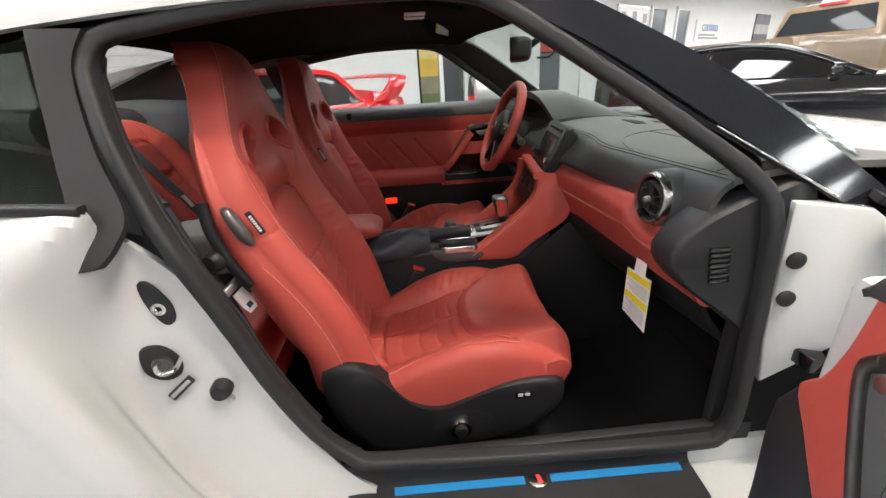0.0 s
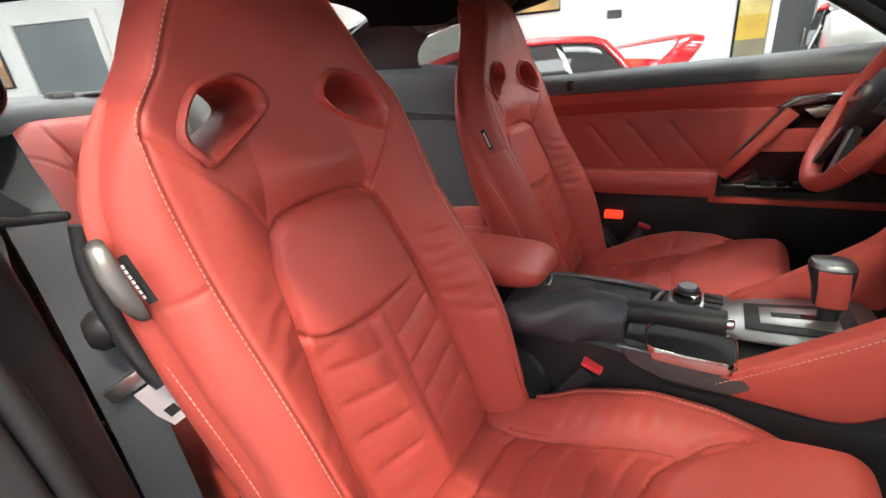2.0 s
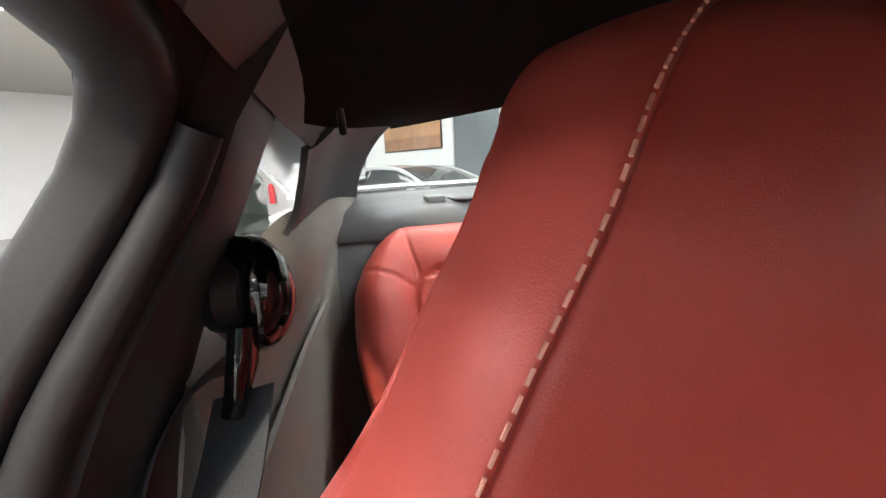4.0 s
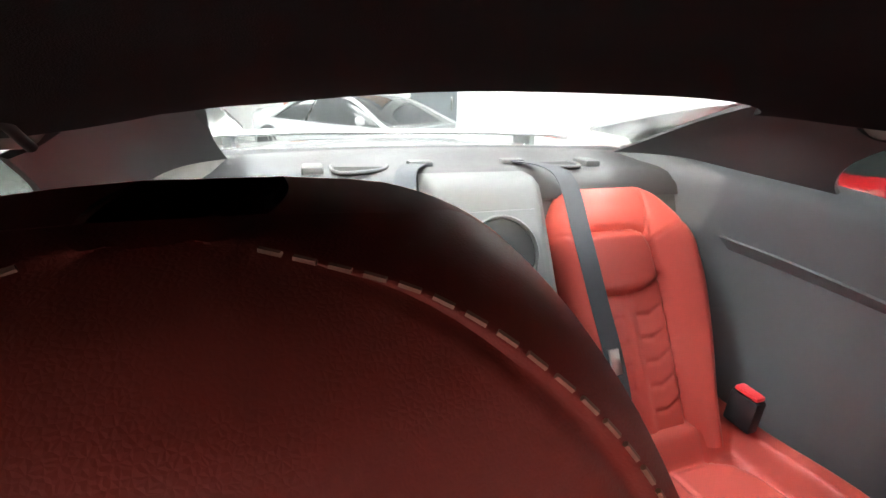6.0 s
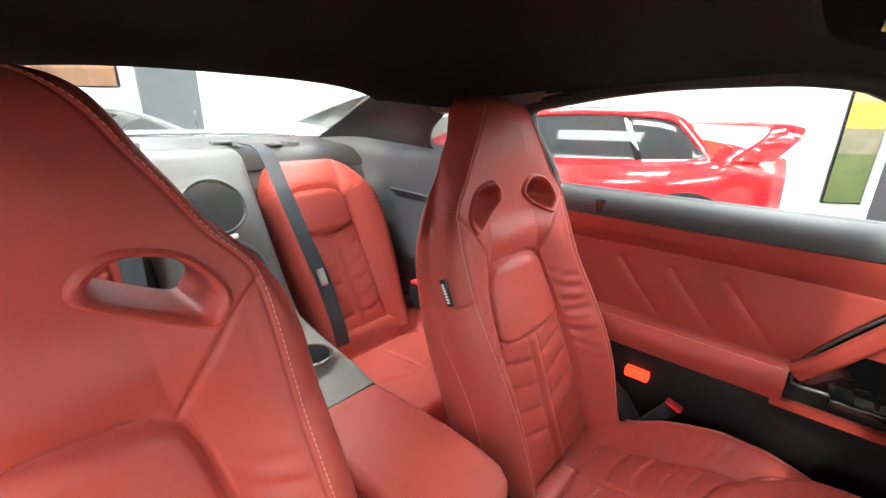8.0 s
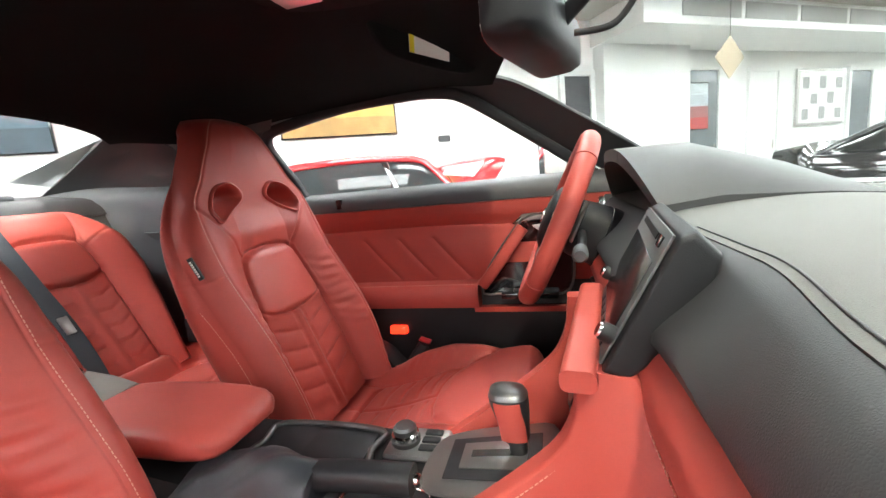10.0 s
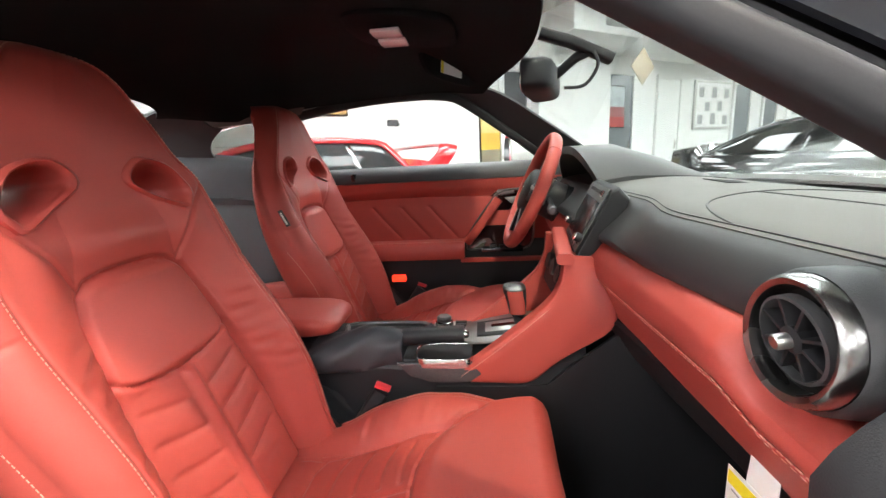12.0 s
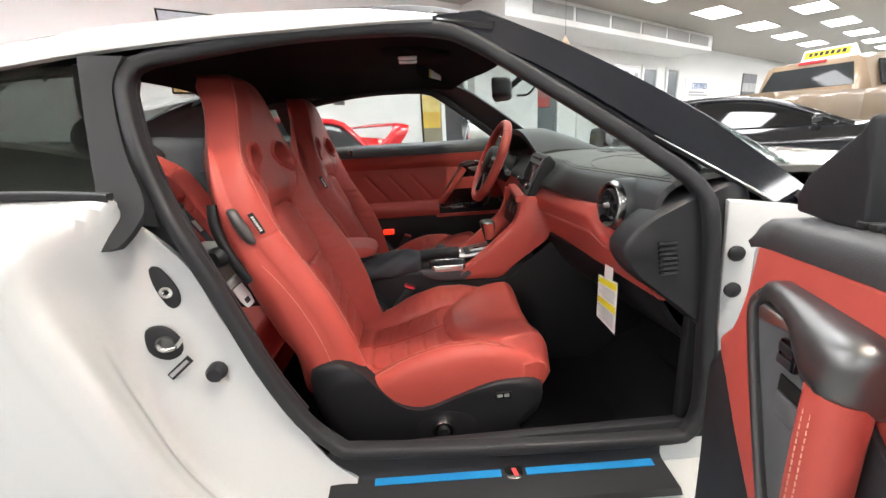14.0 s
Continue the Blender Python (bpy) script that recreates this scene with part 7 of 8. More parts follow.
dpart("inner_plate", prism([(0.322, 0.001, 0.805), (0.338, 0.001, 0.733), (0.362, 0.001, 0.665), (0.388, 0.001, 0.596), (0.43, 0.001, 0.50), (0.47, 0.001, 0.45), (0.49, 0.001, 0.50), (0.468, 0.001, 0.60), (0.455, 0.001, 0.80), (0.42, 0.001, 0.835), (0.34, 0.001, 0.828)], (0, 0.005, 0), 0.001), GREY, None, "grey inner door plate")
sw = dpart("window_switch", box(0.382, 0.408, 0.005, 0.011, 0.768, 0.796, 0.003), GLOSS, None, "black window switch")
dpart("switch_key", box(0.385, 0.405, 0.011, 0.0135, 0.784, 0.793, 0.002), BLACK, sw)
dpart("switch_key", box(0.385, 0.405, 0.011, 0.0135, 0.771, 0.780, 0.002), BLACK, sw)
rec = dpart("handle_recess", box(0.386, 0.430, 0.005, 0.008, 0.712, 0.758, 0.002), VENTBLACK, None, "dark release recess")
dpart("release_tab", box(0.390, 0.426, 0.008, 0.0115, 0.716, 0.742, 0.002), GREY, rec)
tri = [(0.345, 0.006, 0.812), (0.352, 0.006, 0.818), (0.408, 0.006, 0.815), (0.418, 0.006, 0.810), (0.380, 0.006, 0.8035), (0.347, 0.006, 0.798)]
dpart("release_lever", prism(tri, (0, 0.008, 0), 0.003), SILVER, None, "brushed metal release lever", smooth=50)
bar = []
slices = ((0.336, 0.806, 0.822, 0.010), (0.342, 0.812, 0.834, 0.013), (0.354, 0.821, 0.844, 0.017), (0.370, 0.826, 0.849, 0.021), (0.398, 0.822, 0.848, 0.026), (0.420, 0.812, 0.8472, 0.031), (0.434, 0.797, 0.8464, 0.035), (0.450, 0.786, 0.8457, 0.039), (0.472, 0.780, 0.8448, 0.042), (0.484, 0.781, 0.8436, 0.041), (0.493, 0.786, 0.840, 0.035), (0.497, 0.793, 0.833, 0.026))
for x, z0, z1, d in slices:
    h = z1 - z0
    bar.append([(x, y, z) for y, z in ((0.003, z0), (0.55 * d, z0), (0.86 * d, z0 + 0.10 * h), (0.98 * d, z0 + 0.32 * h), (d, z0 + 0.52 * h), (0.97 * d, z0 + 0.70 * h), (0.84 * d, z0 + 0.88 * h), (0.55 * d, z1 - 0.02 * h), (0.003, z1))])
dpart("pull_arm", loft(bar), DARKMETAL, None, "dark metal pull arm", smooth=70)
dpart("pull_hollow", prism([(0.436, 0.002, 0.800), (0.470, 0.002, 0.800), (0.479, 0.002, 0.783), (0.495, 0.002, 0.770), (0.530, 0.002, 0.745), (0.556, 0.002, 0.68), (0.556, 0.002, 0.56), (0.53, 0.002, 0.47), (0.470, 0.002, 0.47)], (0, 0.0065, 0), 0.001), BLACK, None, "dark hollow behind the pull grip")
dpart("pull_grip", sweep(curve([(0.474, 0.022, 0.796), (0.476, 0.024, 0.74), (0.478, 0.024, 0.65), (0.482, 0.020, 0.56), (0.498, 0.006, 0.46)], 24), rounded(0.046, 0.034, 0.015), up=(0, 1, 0)), RED, None, "red leather pull grip with pale stitching", smooth=60)
for off in (-0.004, 0.004):
    g = curve([(0.472 + off, 0.0395, 0.776), (0.474 + off, 0.0413, 0.74), (0.476 + off, 0.0413, 0.65), (0.480 + off, 0.0373, 0.56)], 40)
    dpart("grip_stitching", stitches(g), THREAD)
dpart("mirror_sail", prism([(0.322, -0.02, 0.908), (0.319, -0.02, 0.925), (0.330, -0.02, 0.946), (0.3545, -0.02, 0.966), (0.381, -0.02, 0.987), (0.390, -0.02, 1.002), (0.397, -0.02, 1.000), (0.403, -0.02, 0.958), (0.408, -0.02, 0.905)], (0, -0.030, 0), 0.008, 3), BLACK, None, "black mirror sail panel", smooth=60)
pw = dpart("door_window", prism([(0.402, -0.045, 0.92), (0.394, -0.045, 1.005), (0.60, -0.085, 1.16), (0.95, -0.11, 1.20), (1.16, -0.10, 1.15), (1.22, -0.05, 0.92)], (0, 0.004, 0)), PANE, None, "clear passenger door glass", smooth=0)
pw.visible_shadow = False
for k in range(12):
    dpart("demist_slot", box(0.400 + 0.013 * k, 0.409 + 0.013 * k, -0.040, -0.018, 0.9095 + 0.0004 * k, 0.9150 + 0.0004 * k, 0.001), RUBBER, None)
pm = thing("passenger_mirror", "white door mirror on the open passenger door", "wing mirror")
part("mirror_shell", moved(loft([[(0.36 + dx, -0.25 + r * 1.15 * math.cos(a), 0.985 + r * 0.72 * math.sin(a)) for a in np.linspace(0, math.tau, 20, endpoint=False)] for dx, r in ((-0.09, 0.03), (-0.07, 0.07), (-0.03, 0.098), (0.02, 0.104), (0.05, 0.098))]), DM), WHITE, pm)
part("mirror_foot", moved(box(0.34, 0.38, -0.20, -0.05, 0.93, 0.955, 0.006), DM), BLACK, pm)

# ---- showroom wall, its doors and pictures ----
def wall_part(name, a0, a1, z0, z1, out, material, label, category, deep=0.02):
    return single(name, moved(box(a0, a1, 5.1 - out - deep, 5.1 - out, z0, z1, 0.003), ROOM), material, label, category, smooth=0)


def picture(a0, a1, z0, z1, colors, label):
    pic = thing("wall_picture", label, "picture", "wall pictures")
    part("picture_frame", moved(box(a0 - 0.02, a1 + 0.02, 5.07, 5.098, z0 - 0.02, z1 + 0.02, 0.003), ROOM), GLOSS, pic, smooth=0)
    n = len(colors)
    for k, c in enumerate(colors):
        m = surface("print " + str(k), c, 0.5, var=0.5, scale=5.0, fine=0.3, fine_scale=40)
        part("picture_band", moved(box(a0, a1, 5.062, 5.069, z0 + (z1 - z0) * k / n, z0 + (z1 - z0) * (k + 1) / n, 0), ROOM), m, pic, smooth=0)
    return pic


DARK = surface("dark plate and doorway shade", (0.06, 0.06, 0.065), 0.5)
MID = surface("grey door glass", (0.16, 0.18, 0.19), 0.15, var=0.3, scale=2)
picture(0.05, 1.54, 1.68, 2.6, [(0.55, 0.35, 0.12), (0.75, 0.55, 0.15), (0.6, 0.5, 0.35), (0.5, 0.55, 0.6)], "framed orange desert photograph on the white wall")
picture(-6.9, -5.4, 1.47, 2.35, [(0.35, 0.16, 0.07), (0.5, 0.25, 0.12), (0.55, 0.35, 0.18), (0.3, 0.35, 0.4)], "framed brown landscape photograph on the white wall")
picture(-3.15, -2.3, 1.68, 2.7, [(0.06, 0.10, 0.13), (0.12, 0.2, 0.25), (0.45, 0.06, 0.05), (0.2, 0.25, 0.3)], "framed dark photograph with a red car on the white wall")
picture(-8.75, -8.1, 0.86, 1.9, [(0.55, 0.16, 0.06), (0.6, 0.25, 0.1), (0.7, 0.35, 0.15)], "orange poster on the white wall")
picture(3.85, 4.25, 0.25, 1.95, [(0.10, 0.14, 0.04), (0.12, 0.16, 0.05), (0.25, 0.22, 0.15), (0.75, 0.45, 0.06), (0.8, 0.55, 0.2), (0.7, 0.6, 0.45)], "tall poster of a yellow field on the white wall")
wall_part("wall_plate", 2.165, 2.345, 1.515, 1.605, 0.0, DARK, "small dark sign plate on the white wall", "sign")


def wall_door(a0, a1, z1, label, inner, frame=WALLM):
    d = thing("wall_door", label, "door", "wall doors")
    for p, q in ((a0 - 0.09, a0), (a1, a1 + 0.09)):
        part("frame_post", moved(box(p, q, 5.04, 5.099, 0, z1 + 0.09, 0.004), ROOM), frame, d, smooth=0)
    part("frame_head", moved(box(a0, a1, 5.04, 5.099, z1, z1 + 0.09, 0.004), ROOM), frame, d, smooth=0)
    part("door_leaf", moved(box(a0, a1, 5.075, 5.098, 0.0, z1, 0.003), ROOM), inner, d, smooth=0)
    part("door_handle", moved(box(a1 - 0.12, a1 - 0.09, 5.04, 5.075, 0.95, 1.15, 0.004), ROOM), CHROME, d, smooth=0)
    return d


# The dark leaf stands in for the shade inside the open doorway.
wall_door(4.35, 4.85, 2.40, "dark open doorway in the white wall", DARK)
wall_door(6.9, 7.75, 2.48, "grey glazed alcove in the white wall", MID)
picture(7.02, 7.5, 1.45, 2.25, [(0.5, 0.05, 0.04), (0.35, 0.12, 0.12), (0.5, 0.55, 0.6), (0.6, 0.65, 0.7)], "poster with a red car in the glazed alcove")
wall_door(8.65, 9.4, 2.45, "white panel door in the white wall", WALLM)
wall_door(11.75, 12.5, 2.45, "grey glazed door in the white wall", MID)
wall_door(13.25, 13.95, 2.48, "grey glazed door in the white wall", MID)
wall_door(-5.1, -4.15, 2.12, "grey glazed door beside the landscape photograph", MID)
board = thing("notice_board", "framed white notice board with papers", "notice board")
part("board_frame", moved(box(9.98, 11.52, 5.05, 5.098, 1.36, 2.49, 0.004), ROOM), SILVER, board, smooth=0)
part("board_back", moved(box(10.04, 11.46, 5.04, 5.049, 1.42, 2.43, 0), ROOM), WALLM, board, smooth=0)
rng = random.Random(4)
for i in range(5):
    for j in range(3):
        a, z = 10.12 + i * 0.27, 1.48 + j * 0.31
        part("notice", moved(box(a, a + 0.2, 5.034, 5.039, z, z + 0.2 + 0.06 * rng.random(), 0), ROOM), PAPER if (i + j) % 2 else INK, board, smooth=0)
sign = thing("wall_sign", "white wall sign with blue lettering", "sign")
part("sign_board", moved(box(14.6, 16.7, 5.06, 5.098, 1.66, 2.28, 0.004), ROOM), PAPER, sign, smooth=0)
BLUETXT = surface("blue lettering", (0.05, 0.16, 0.40), 0.6)
cur = bpy.data.curves.new("lettering", "FONT")
cur.body, cur.size, cur.align_x, cur.extrude = "CERTIFIED", 0.30, "CENTER", 0.004
txt = new("lettering", cur)
txt.data.materials.append(BLUETXT)
txt.parent = sign
txt.matrix_world = ROOM @ Matrix.Translation((15.65, 5.052, 1.97)) @ Matrix.Rotation(radians(90), 4, "X") @ Matrix.Scale(0.9, 4)
for k in range(2):
    part("sign_bar", moved(box(14.85, 16.4 - 0.3 * k, 5.05, 5.058, 1.74 + 0.09 * k, 1.79 + 0.09 * k, 0), ROOM), INK, sign, smooth=0)
picture(19.8, 21.4, 1.6, 2.6, [(0.12, 0.12, 0.13), (0.5, 0.5, 0.5), (0.2, 0.2, 0.22)], "grey photograph on the far white wall")
# boarded stretch of the wall
clad = tagged(part("wall_cladding", moved(box(-3.9, 0.0, 5.085, 5.099, 0, 1.62, 0), ROOM), WALLM, smooth=0), "white boarded stretch of the showroom wall", "wall", kind="structure")
board_mesh = None
for k in range(14):
    z = 0.01 + k * 0.115
    if board_mesh is None:
        pl = part("plank", moved(box(-3.9, 0.0, 5.066, 5.085, 0.0, 0.108, 0.006), ROOM), WALLM, clad, smooth=0)
        board_mesh = pl.data
    else:
        pl = new("plank", board_mesh)
        pl.parent = clad
    pl.location = (0, 0, z)
# soffit with vents
soffit = tagged(part("soffit", moved(box(4.9, 13.5, 4.0, 5.1, 2.83, CEILING, 0.01), ROOM), WALLM, smooth=0), "white soffit with grey vent panels over the doors", "soffit", kind="structure")
GRILLE = surface("grey vent mesh", (0.36, 0.36, 0.35), 0.7, bump=0.8, bump_scale=60, cells=True)
for k in range(6):
    part("vent_panel", moved(box(5.6 + k * 1.28, 6.78 + k * 1.28, 3.985, 4.0, 2.94, 3.18, 0.004), ROOM), GRILLE, soffit, smooth=0)
tagged(part("column", moved(box(4.95, 6.8, 4.85, 5.1, 0, CEILING, 0.01), ROOM), WALLM, smooth=0), "broad white wall pier", "column", kind="structure")
hang = thing("ceiling_sign", "small square tan sign hanging from the ceiling", "sign")
part("sign_panel", moved(box(5.75, 6.15, 3.55, 3.56, 2.05, 2.45, 0.003), ROOM @ Matrix.Translation((5.95, 3.555, 2.25)) @ Matrix.Rotation(radians(45), 4, "Y") @ Matrix.Translation((-5.95, -3.555, -2.25))), surface("tan board", (0.45, 0.36, 0.25), 0.7), hang, smooth=0)
part("sign_wire", moved(box(5.948, 5.952, 3.553, 3.557, 2.5, CEILING, 0), ROOM), RUBBER, hang, smooth=0)
ext = thing("fire_extinguisher", "red fire extinguisher on the rear wall", "fire extinguisher")
part("cylinder", moved(lathe([(0.0, 0.35), (0.07, 0.35), (0.08, 0.40), (0.08, 0.80), (0.05, 0.88), (0.02, 0.92), (0.0, 0.92)], 20, Matrix.Translation((-11.9, 4.98, 0))), ROOM), REDBTN, ext)
part("plate", moved(box(-12.0, -11.8, 5.07, 5.098, 1.05, 1.3, 0.003), ROOM), REDBTN, ext, smooth=0)


# ---- the other cars ----
def other_car(name, label, paint, m, L, W, roof, belt, nose, tail, w0, w1, r0, r1, wing=False, wheel_r=0.32):
    """A coupe: x from tail to nose; greenhouse base w0..w1 and roof r0..r1 along x."""
    c = thing(name, label, "car", "other cars")
    top = hermite((0, tail), (0.10 * L, tail + 0.06), (w0, belt), ((w0 + w1) / 2, belt - 0.02), (w1, belt - 0.01), (w1 + 0.35 * (L - w1), nose + 0.12), (L - 0.12, nose), (L, nose - 0.12))
    wid = hermite((0, 0.40 * W), (0.06 * L, 0.47 * W), (0.25 * L, 0.50 * W), (0.5 * L, 0.485 * W), (0.78 * L, 0.50 * W), (0.94 * L, 0.46 * W), (L, 0.36 * W))
    rings = []
    for x in np.linspace(0, L, 90):
        t, w = float(top(x)), float(wid(x))
        half = [(0.0, 0.17), (0.80, 0.17), (0.95, 0.22), (1.0, 0.42), (1.0, 0.60 * t + 0.12), (0.975, t - 0.09), (0.93, t - 0.03), (0.84, t), (0.45, t + 0.02), (0.0, t + 0.025)]
        ring = curve([(w * s, z) for s, z in half], 26)
        rings.append([(x, p, z) for p, z in ring] + [(x, -p, z) for p, z in ring[-2:0:-1]])
    body = part("body", loft(rings), paint, c, smooth=35)
    glassm = GLOSS if "black" in name else CARGLASS
    gx = np.linspace(w0, w1, 26)
    prof = hermite((w0, belt - 0.02), (r0, roof - 0.03), ((r0 + r1) / 2, roof), (r1, roof - 0.025), (w1, belt - 0.02))
    rings = []
    for x in gx:
        z, w = float(prof(x)), float(wid(x))
        k = max((z - belt) / (roof - belt), 0.0)
        low, up = w * 0.86, w * (0.86 - 0.22 * k)
        rings.append([(x, -low, belt - 0.03), (x, -(low * 0.5 + up * 0.5) - 0.01, belt * 0.5 + z * 0.5 - 0.01), (x, -up, z - 0.03), (x, -up + 0.08, z), (x, 0, z + 0.015), (x, up - 0.08, z), (x, up, z - 0.03), (x, (low * 0.5 + up * 0.5) + 0.01, belt * 0.5 + z * 0.5 - 0.01), (x, low, belt - 0.03)])
    part("greenhouse", loft(rings), glassm, body, "dark car windows", smooth=50)
    # roof skin and pillars over the glass
    grid = []
    for x in np.linspace(r0 - 0.05, r1 + 0.05, 14):
        z, w = float(prof(x)), float(wid(x)) * (0.86 - 0.22 * max((float(prof(x)) - belt) / (roof - belt), 0))
        grid.append([(x, s * w, z + 0.012 - 0.035 * abs(s) ** 4 + 0.012 * (1 - s * s)) for s in np.linspace(-1.02, 1.02, 13)])
    part("roof", sheet(grid, -0.02), paint, body)
    for s in (-1, 1):
        def rail(x):
            z, w = float(prof(x)), float(wid(x))
            k = max((z - belt) / (roof - belt), 0.0)
            return (x, s * (w * (0.86 - 0.22 * k) - 0.005), z - 0.015)
        part("roof_rail", sweep([rail(x) for x in np.linspace(w0 + 0.02, w1 - 0.02, 24)], rounded(0.055, 0.045, 0.015), up=(0, s, 0.3)), paint, body, smooth=60)
        xm = r0 + 0.28 * (r1 - r0)
        part("door_pillar", sweep([(xm - 0.05, s * float(wid(xm)) * 0.865, belt - 0.02), (xm, s * (float(wid(xm)) * 0.74), (belt + roof) / 2), (xm + 0.02, s * (float(wid(xm)) * 0.645), roof - 0.04)], rounded(0.05, 0.02, 0.006), up=(0, s, 0)), GLOSS, body)
        mx = w1 - 0.35
        part("wing_mirror", moved(lathe([(0.0, -0.045), (0.05, -0.03), (0.06, 0.0), (0.045, 0.05), (0.0, 0.06)], 14), Matrix.Translation((mx, s * (float(wid(mx)) * 0.98 + 0.03), belt + 0.05)) @ Matrix.Rotation(radians(90), 4, "Y")), paint, body)
        for wx in (0.165 * L, 0.80 * L):
            wy = s * float(wid(wx)) * 1.0
            arch = [(wx + (wheel_r + 0.05) * math.cos(a), wy + s * 0.006, wheel_r + (wheel_r + 0.05) * math.sin(a)) for a in np.linspace(-0.3, math.pi + 0.3, 24)]
            part("wheel_arch", prism(arch, (0, -s * 0.12, 0)), RUBBER, body, smooth=0)
            wh = part("wheel", lathe([(0.0, 0.0), (wheel_r - 0.02, 0.0), (wheel_r, 0.03), (wheel_r, 0.18), (wheel_r - 0.02, 0.2), (wheel_r * 0.72, 0.205), (wheel_r * 0.70, 0.17), (0.0, 0.17)], 32, aim((wx, wy - s * 0.19, wheel_r), (0, s, 0))), RUBBER, body, "black tyre")
            for k in range(7):
                ang = k * math.tau / 7
                part("wheel_spoke", moved(box(0.03, wheel_r * 0.70, -0.03, 0.03, 0.172, 0.196, 0.006), aim((wx, wy - s * 0.19, wheel_r), (0, s, 0)) @ Matrix.Rotation(ang, 4, "Z")), SILVER, wh)
        part("tail_lamp", box(-0.012, 0.03, s * 0.27 * W - 0.13, s * 0.27 * W + 0.10, tail - 0.16, tail - 0.07, 0.01), REDBTN, body)
        part("head_lamp", box(L - 0.22, L - 0.04, s * 0.36 * W - 0.14, s * 0.36 * W + 0.06, nose - 0.12, nose - 0.06, 0.02), LENS, body)
    if wing:
        arch = curve([(s_ * y, z) for s_, pts in ((-1, ((0.47 * W, -0.03), (0.475 * W, 0.07), (0.455 * W, 0.15), (0.36 * W, 0.185))), (1, ((0.0, 0.195), (0.36 * W, 0.185), (0.455 * W, 0.15), (0.475 * W, 0.07), (0.47 * W, -0.03)))) for y, z in pts], 40)
        tang = np.gradient(arch, axis=0)
        tang /= np.linalg.norm(tang, axis=1)[:, None]
        rings = []
        for (y, z), (ty, tz) in zip(arch, tang):
            back = 0.16 - 0.9 * z
            chord = 0.24 - 0.25 * z
            rings.append([(back + dx * chord, y - tz * dn, tail + z + ty * dn) for dx, dn in ((0, 0.012), (0.45, 0.028), (0.9, 0.022), (1.0, 0.0), (0.9, -0.016), (0.1, -0.008))])
        part("rear_wing", loft(rings), paint, body, "tall rear wing", smooth=50)
    c.matrix_world = m
    return c


CARGLASS = surface("smoked car glass", (0.030, 0.033, 0.035), 0.05, var=0.2, scale=2, spec=0.25)
REDPAINT = surface("bright red car paint", (0.62, 0.010, 0.016), 0.18, var=0.04, coat=1.0)
BLACKPAINT = surface("black car paint", (0.012, 0.012, 0.014), 0.10, var=0.1, coat=1.0)
TAN = surface("tan metallic paint", (0.30, 0.215, 0.14), 0.3, var=0.05, coat=0.6, metal=0.2)


def parked(x, y, heading):
    return Matrix.Translation((x, y, 0)) @ Matrix.Rotation(radians(heading), 4, "Z")


# the red coupe: nose towards the rear of the white one
other_car("red_coupe", "bright red coupe with a tall rear wing", REDPAINT, parked(-0.338, 3.80, 213.6), 4.05, 1.72, 1.21, 0.90, 0.70, 0.93, 0.48, 2.62, 0.74, 1.74, wing=True)
other_car("white_sedan", "white two-door car parked behind", WHITE, parked(-8.3, -0.62, 36), 4.4, 1.78, 1.17, 0.80, 0.68, 0.86, 0.60, 3.10, 1.35, 2.10)
other_car("black_coupe", "glossy black low coupe parked in front", BLACKPAINT, parked(3.33, 5.5, -42), 4.5, 1.88, 1.24, 0.88, 0.72, 0.94, 0.35, 2.95, 1.15, 1.95)

# tan pickup
truck = thing("tan_pickup", "tan crew cab pickup truck with dark windows", "pickup truck", "other cars")
part("bed", loft([[(x, s * w, z) for s, z in ((-1, 0.5), (-1.0, 1.25), (-0.97, 1.32), (-0.90, 1.33), (0.90, 1.33), (0.97, 1.32), (1.0, 1.25), (1, 0.5))] for x, w in ((0, 0.96), (0.1, 0.99), (2.0, 0.99), (2.1, 0.98))]), TAN, truck, smooth=30)
cab = part("cab", loft([[(x, s * w * q, z * k + 0.5 * (1 - k)) for s, q, k, z in ((-1, 1, 0, 0), (-1, 1.0, 1, 1.25), (-1, 0.97, 1, zb), (-1, 0.80, 1, zt - 0.06), (-1, 0.70, 1, zt), (1, 0.70, 1, zt), (1, 0.80, 1, zt - 0.06), (1, 0.97, 1, zb), (1, 1.0, 1, 1.25), (1, 1, 0, 0))] for x, w, zb, zt in ((2.12, 0.97, 1.33, 1.36), (2.30, 0.99, 1.34, 1.90), (2.6, 0.99, 1.34, 1.94), (3.6, 0.99, 1.34, 1.93), (4.0, 0.99, 1.32, 1.86), (4.6, 0.98, 1.28, 1.32))]), TAN, truck, smooth=30)
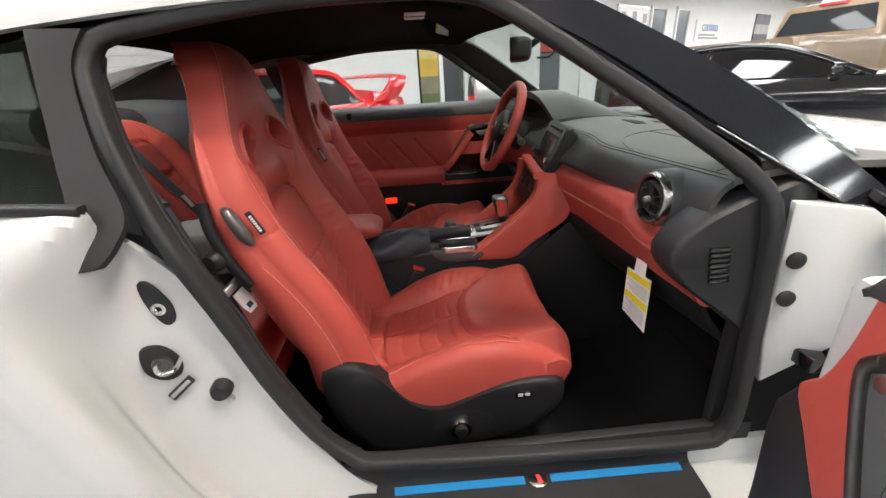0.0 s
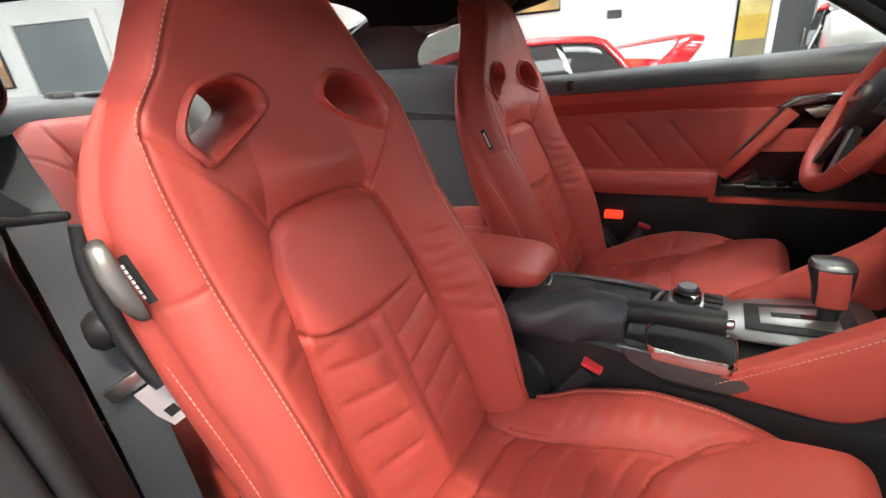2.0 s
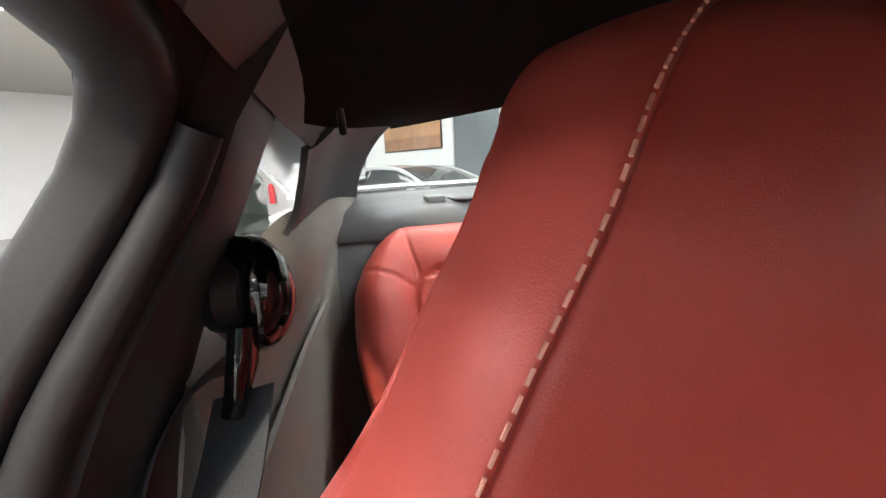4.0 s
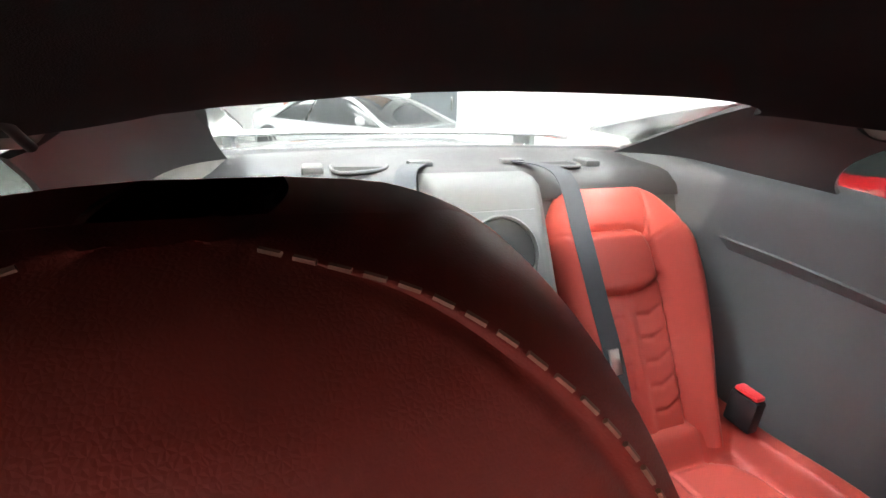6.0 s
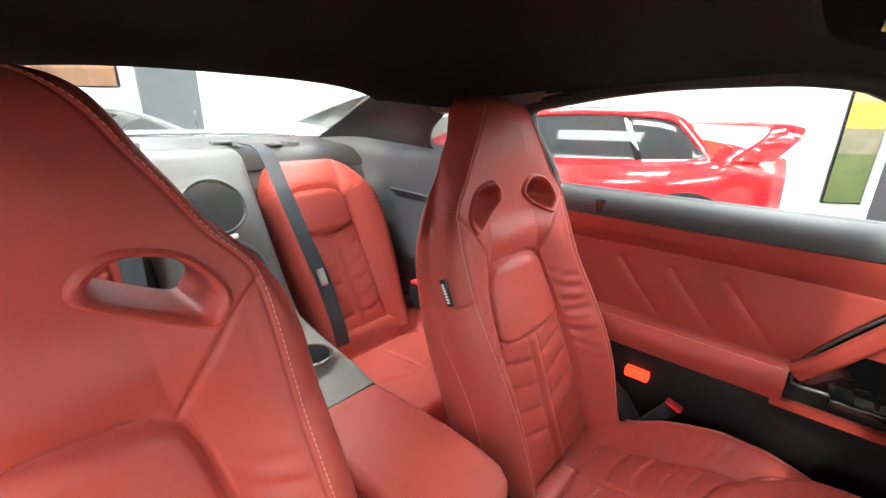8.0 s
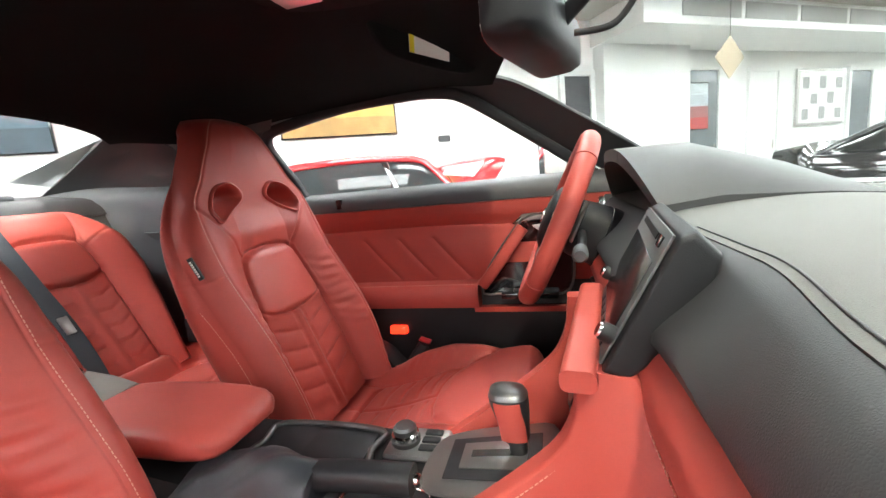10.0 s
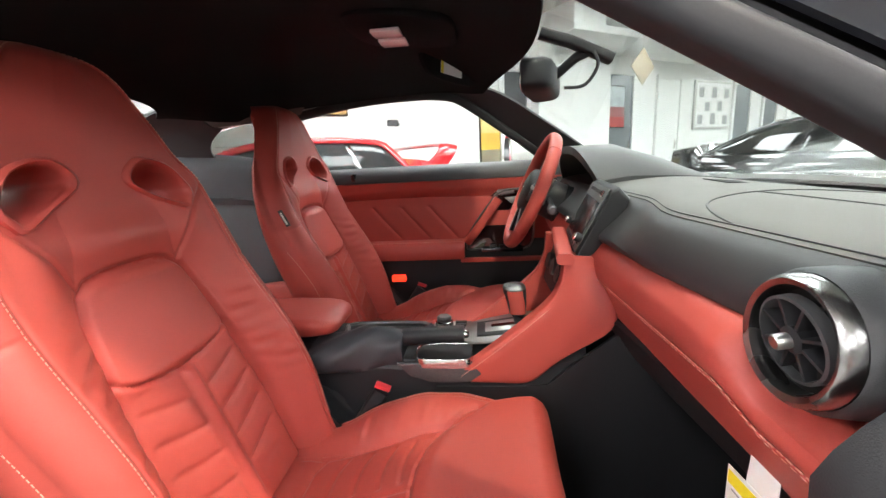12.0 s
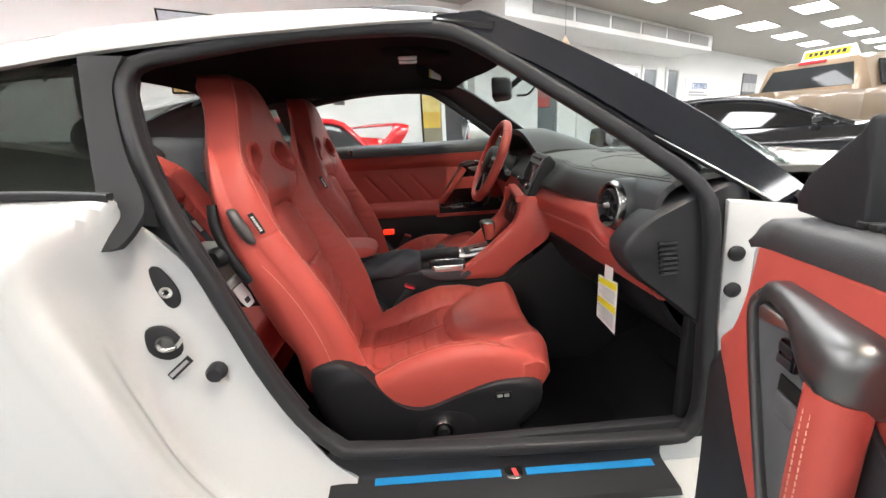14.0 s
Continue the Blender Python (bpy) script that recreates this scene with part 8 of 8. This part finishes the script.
part("bonnet", loft([[(x, s * w, z) for s, z in ((-1, 0.5), (-1, zt - 0.12), (-0.9, zt), (0.9, zt), (1, zt - 0.12), (1, 0.5))] for x, w, zt in ((4.55, 0.98, 1.28), (5.5, 0.97, 1.20), (5.75, 0.93, 1.10))]), TAN, truck, smooth=30)
part("rear_glass", prism([(2.15, -0.78, 1.42), (2.15, 0.78, 1.42), (2.262, 0.66, 1.80), (2.262, -0.66, 1.80)], (-0.015, 0, 0.004), 0.003), CARGLASS, cab, "dark rear cab glass", smooth=0)
for s in (-1, 1):
    for x0, x1, x2, x3 in ((2.50, 3.25, 3.22, 2.58), (3.38, 4.22, 3.92, 3.38)):
        part("side_glass", prism([(x0, s * 0.985, 1.40), (x1, s * 0.985, 1.40), (x2, s * 0.83, 1.82), (x3, s * 0.83, 1.82)], (0, s * 0.012, 0.004), 0.003), CARGLASS, cab, "dark side cab glass", smooth=0)
    for wx in (1.05, 4.75):
        part("wheel", lathe([(0.0, 0.0), (0.38, 0.0), (0.40, 0.03), (0.40, 0.24), (0.38, 0.26), (0.27, 0.26), (0.26, 0.22), (0.0, 0.22)], 28, aim((wx, s * 0.76, 0.40), (0, s, 0))), RUBBER, truck, "black tyre")
part("brake_lamp", box(2.26, 2.30, -0.22, 0.22, 1.86, 1.91, 0.008), REDBTN, cab, "red high brake lamp")
sign = part("roof_sign", loft([[(x, -0.42, 1.94), (x, -0.40 + dx, z), (x, 0.40 - dx, z), (x, 0.42, 1.94)] for x, dx, z in ((2.62, 0.0, 1.98), (2.66, 0.0, 2.13), (2.72, 0.0, 2.15), (2.95, 0.04, 2.0))]), PAPER, truck, "white roof sign with a printed yellow face")
part("sign_face", prism([(2.622, -0.37, 1.985), (2.622, 0.37, 1.985), (2.655, 0.37, 2.115), (2.655, -0.37, 2.115)], (-0.004, 0, 0), 0.001), YELLOW, sign, smooth=0)
for k in range(7):
    part("sign_bar", prism([(2.6195 + 0.006, -0.31 + 0.09 * k, 2.02), (2.6255, -0.25 + 0.09 * k, 2.02), (2.644, -0.25 + 0.09 * k, 2.09), (2.644, -0.31 + 0.09 * k, 2.09)], (-0.008, 0, 0)), BLACK, sign, smooth=0)
truck.matrix_world = parked(5.45, 5.8, 15)
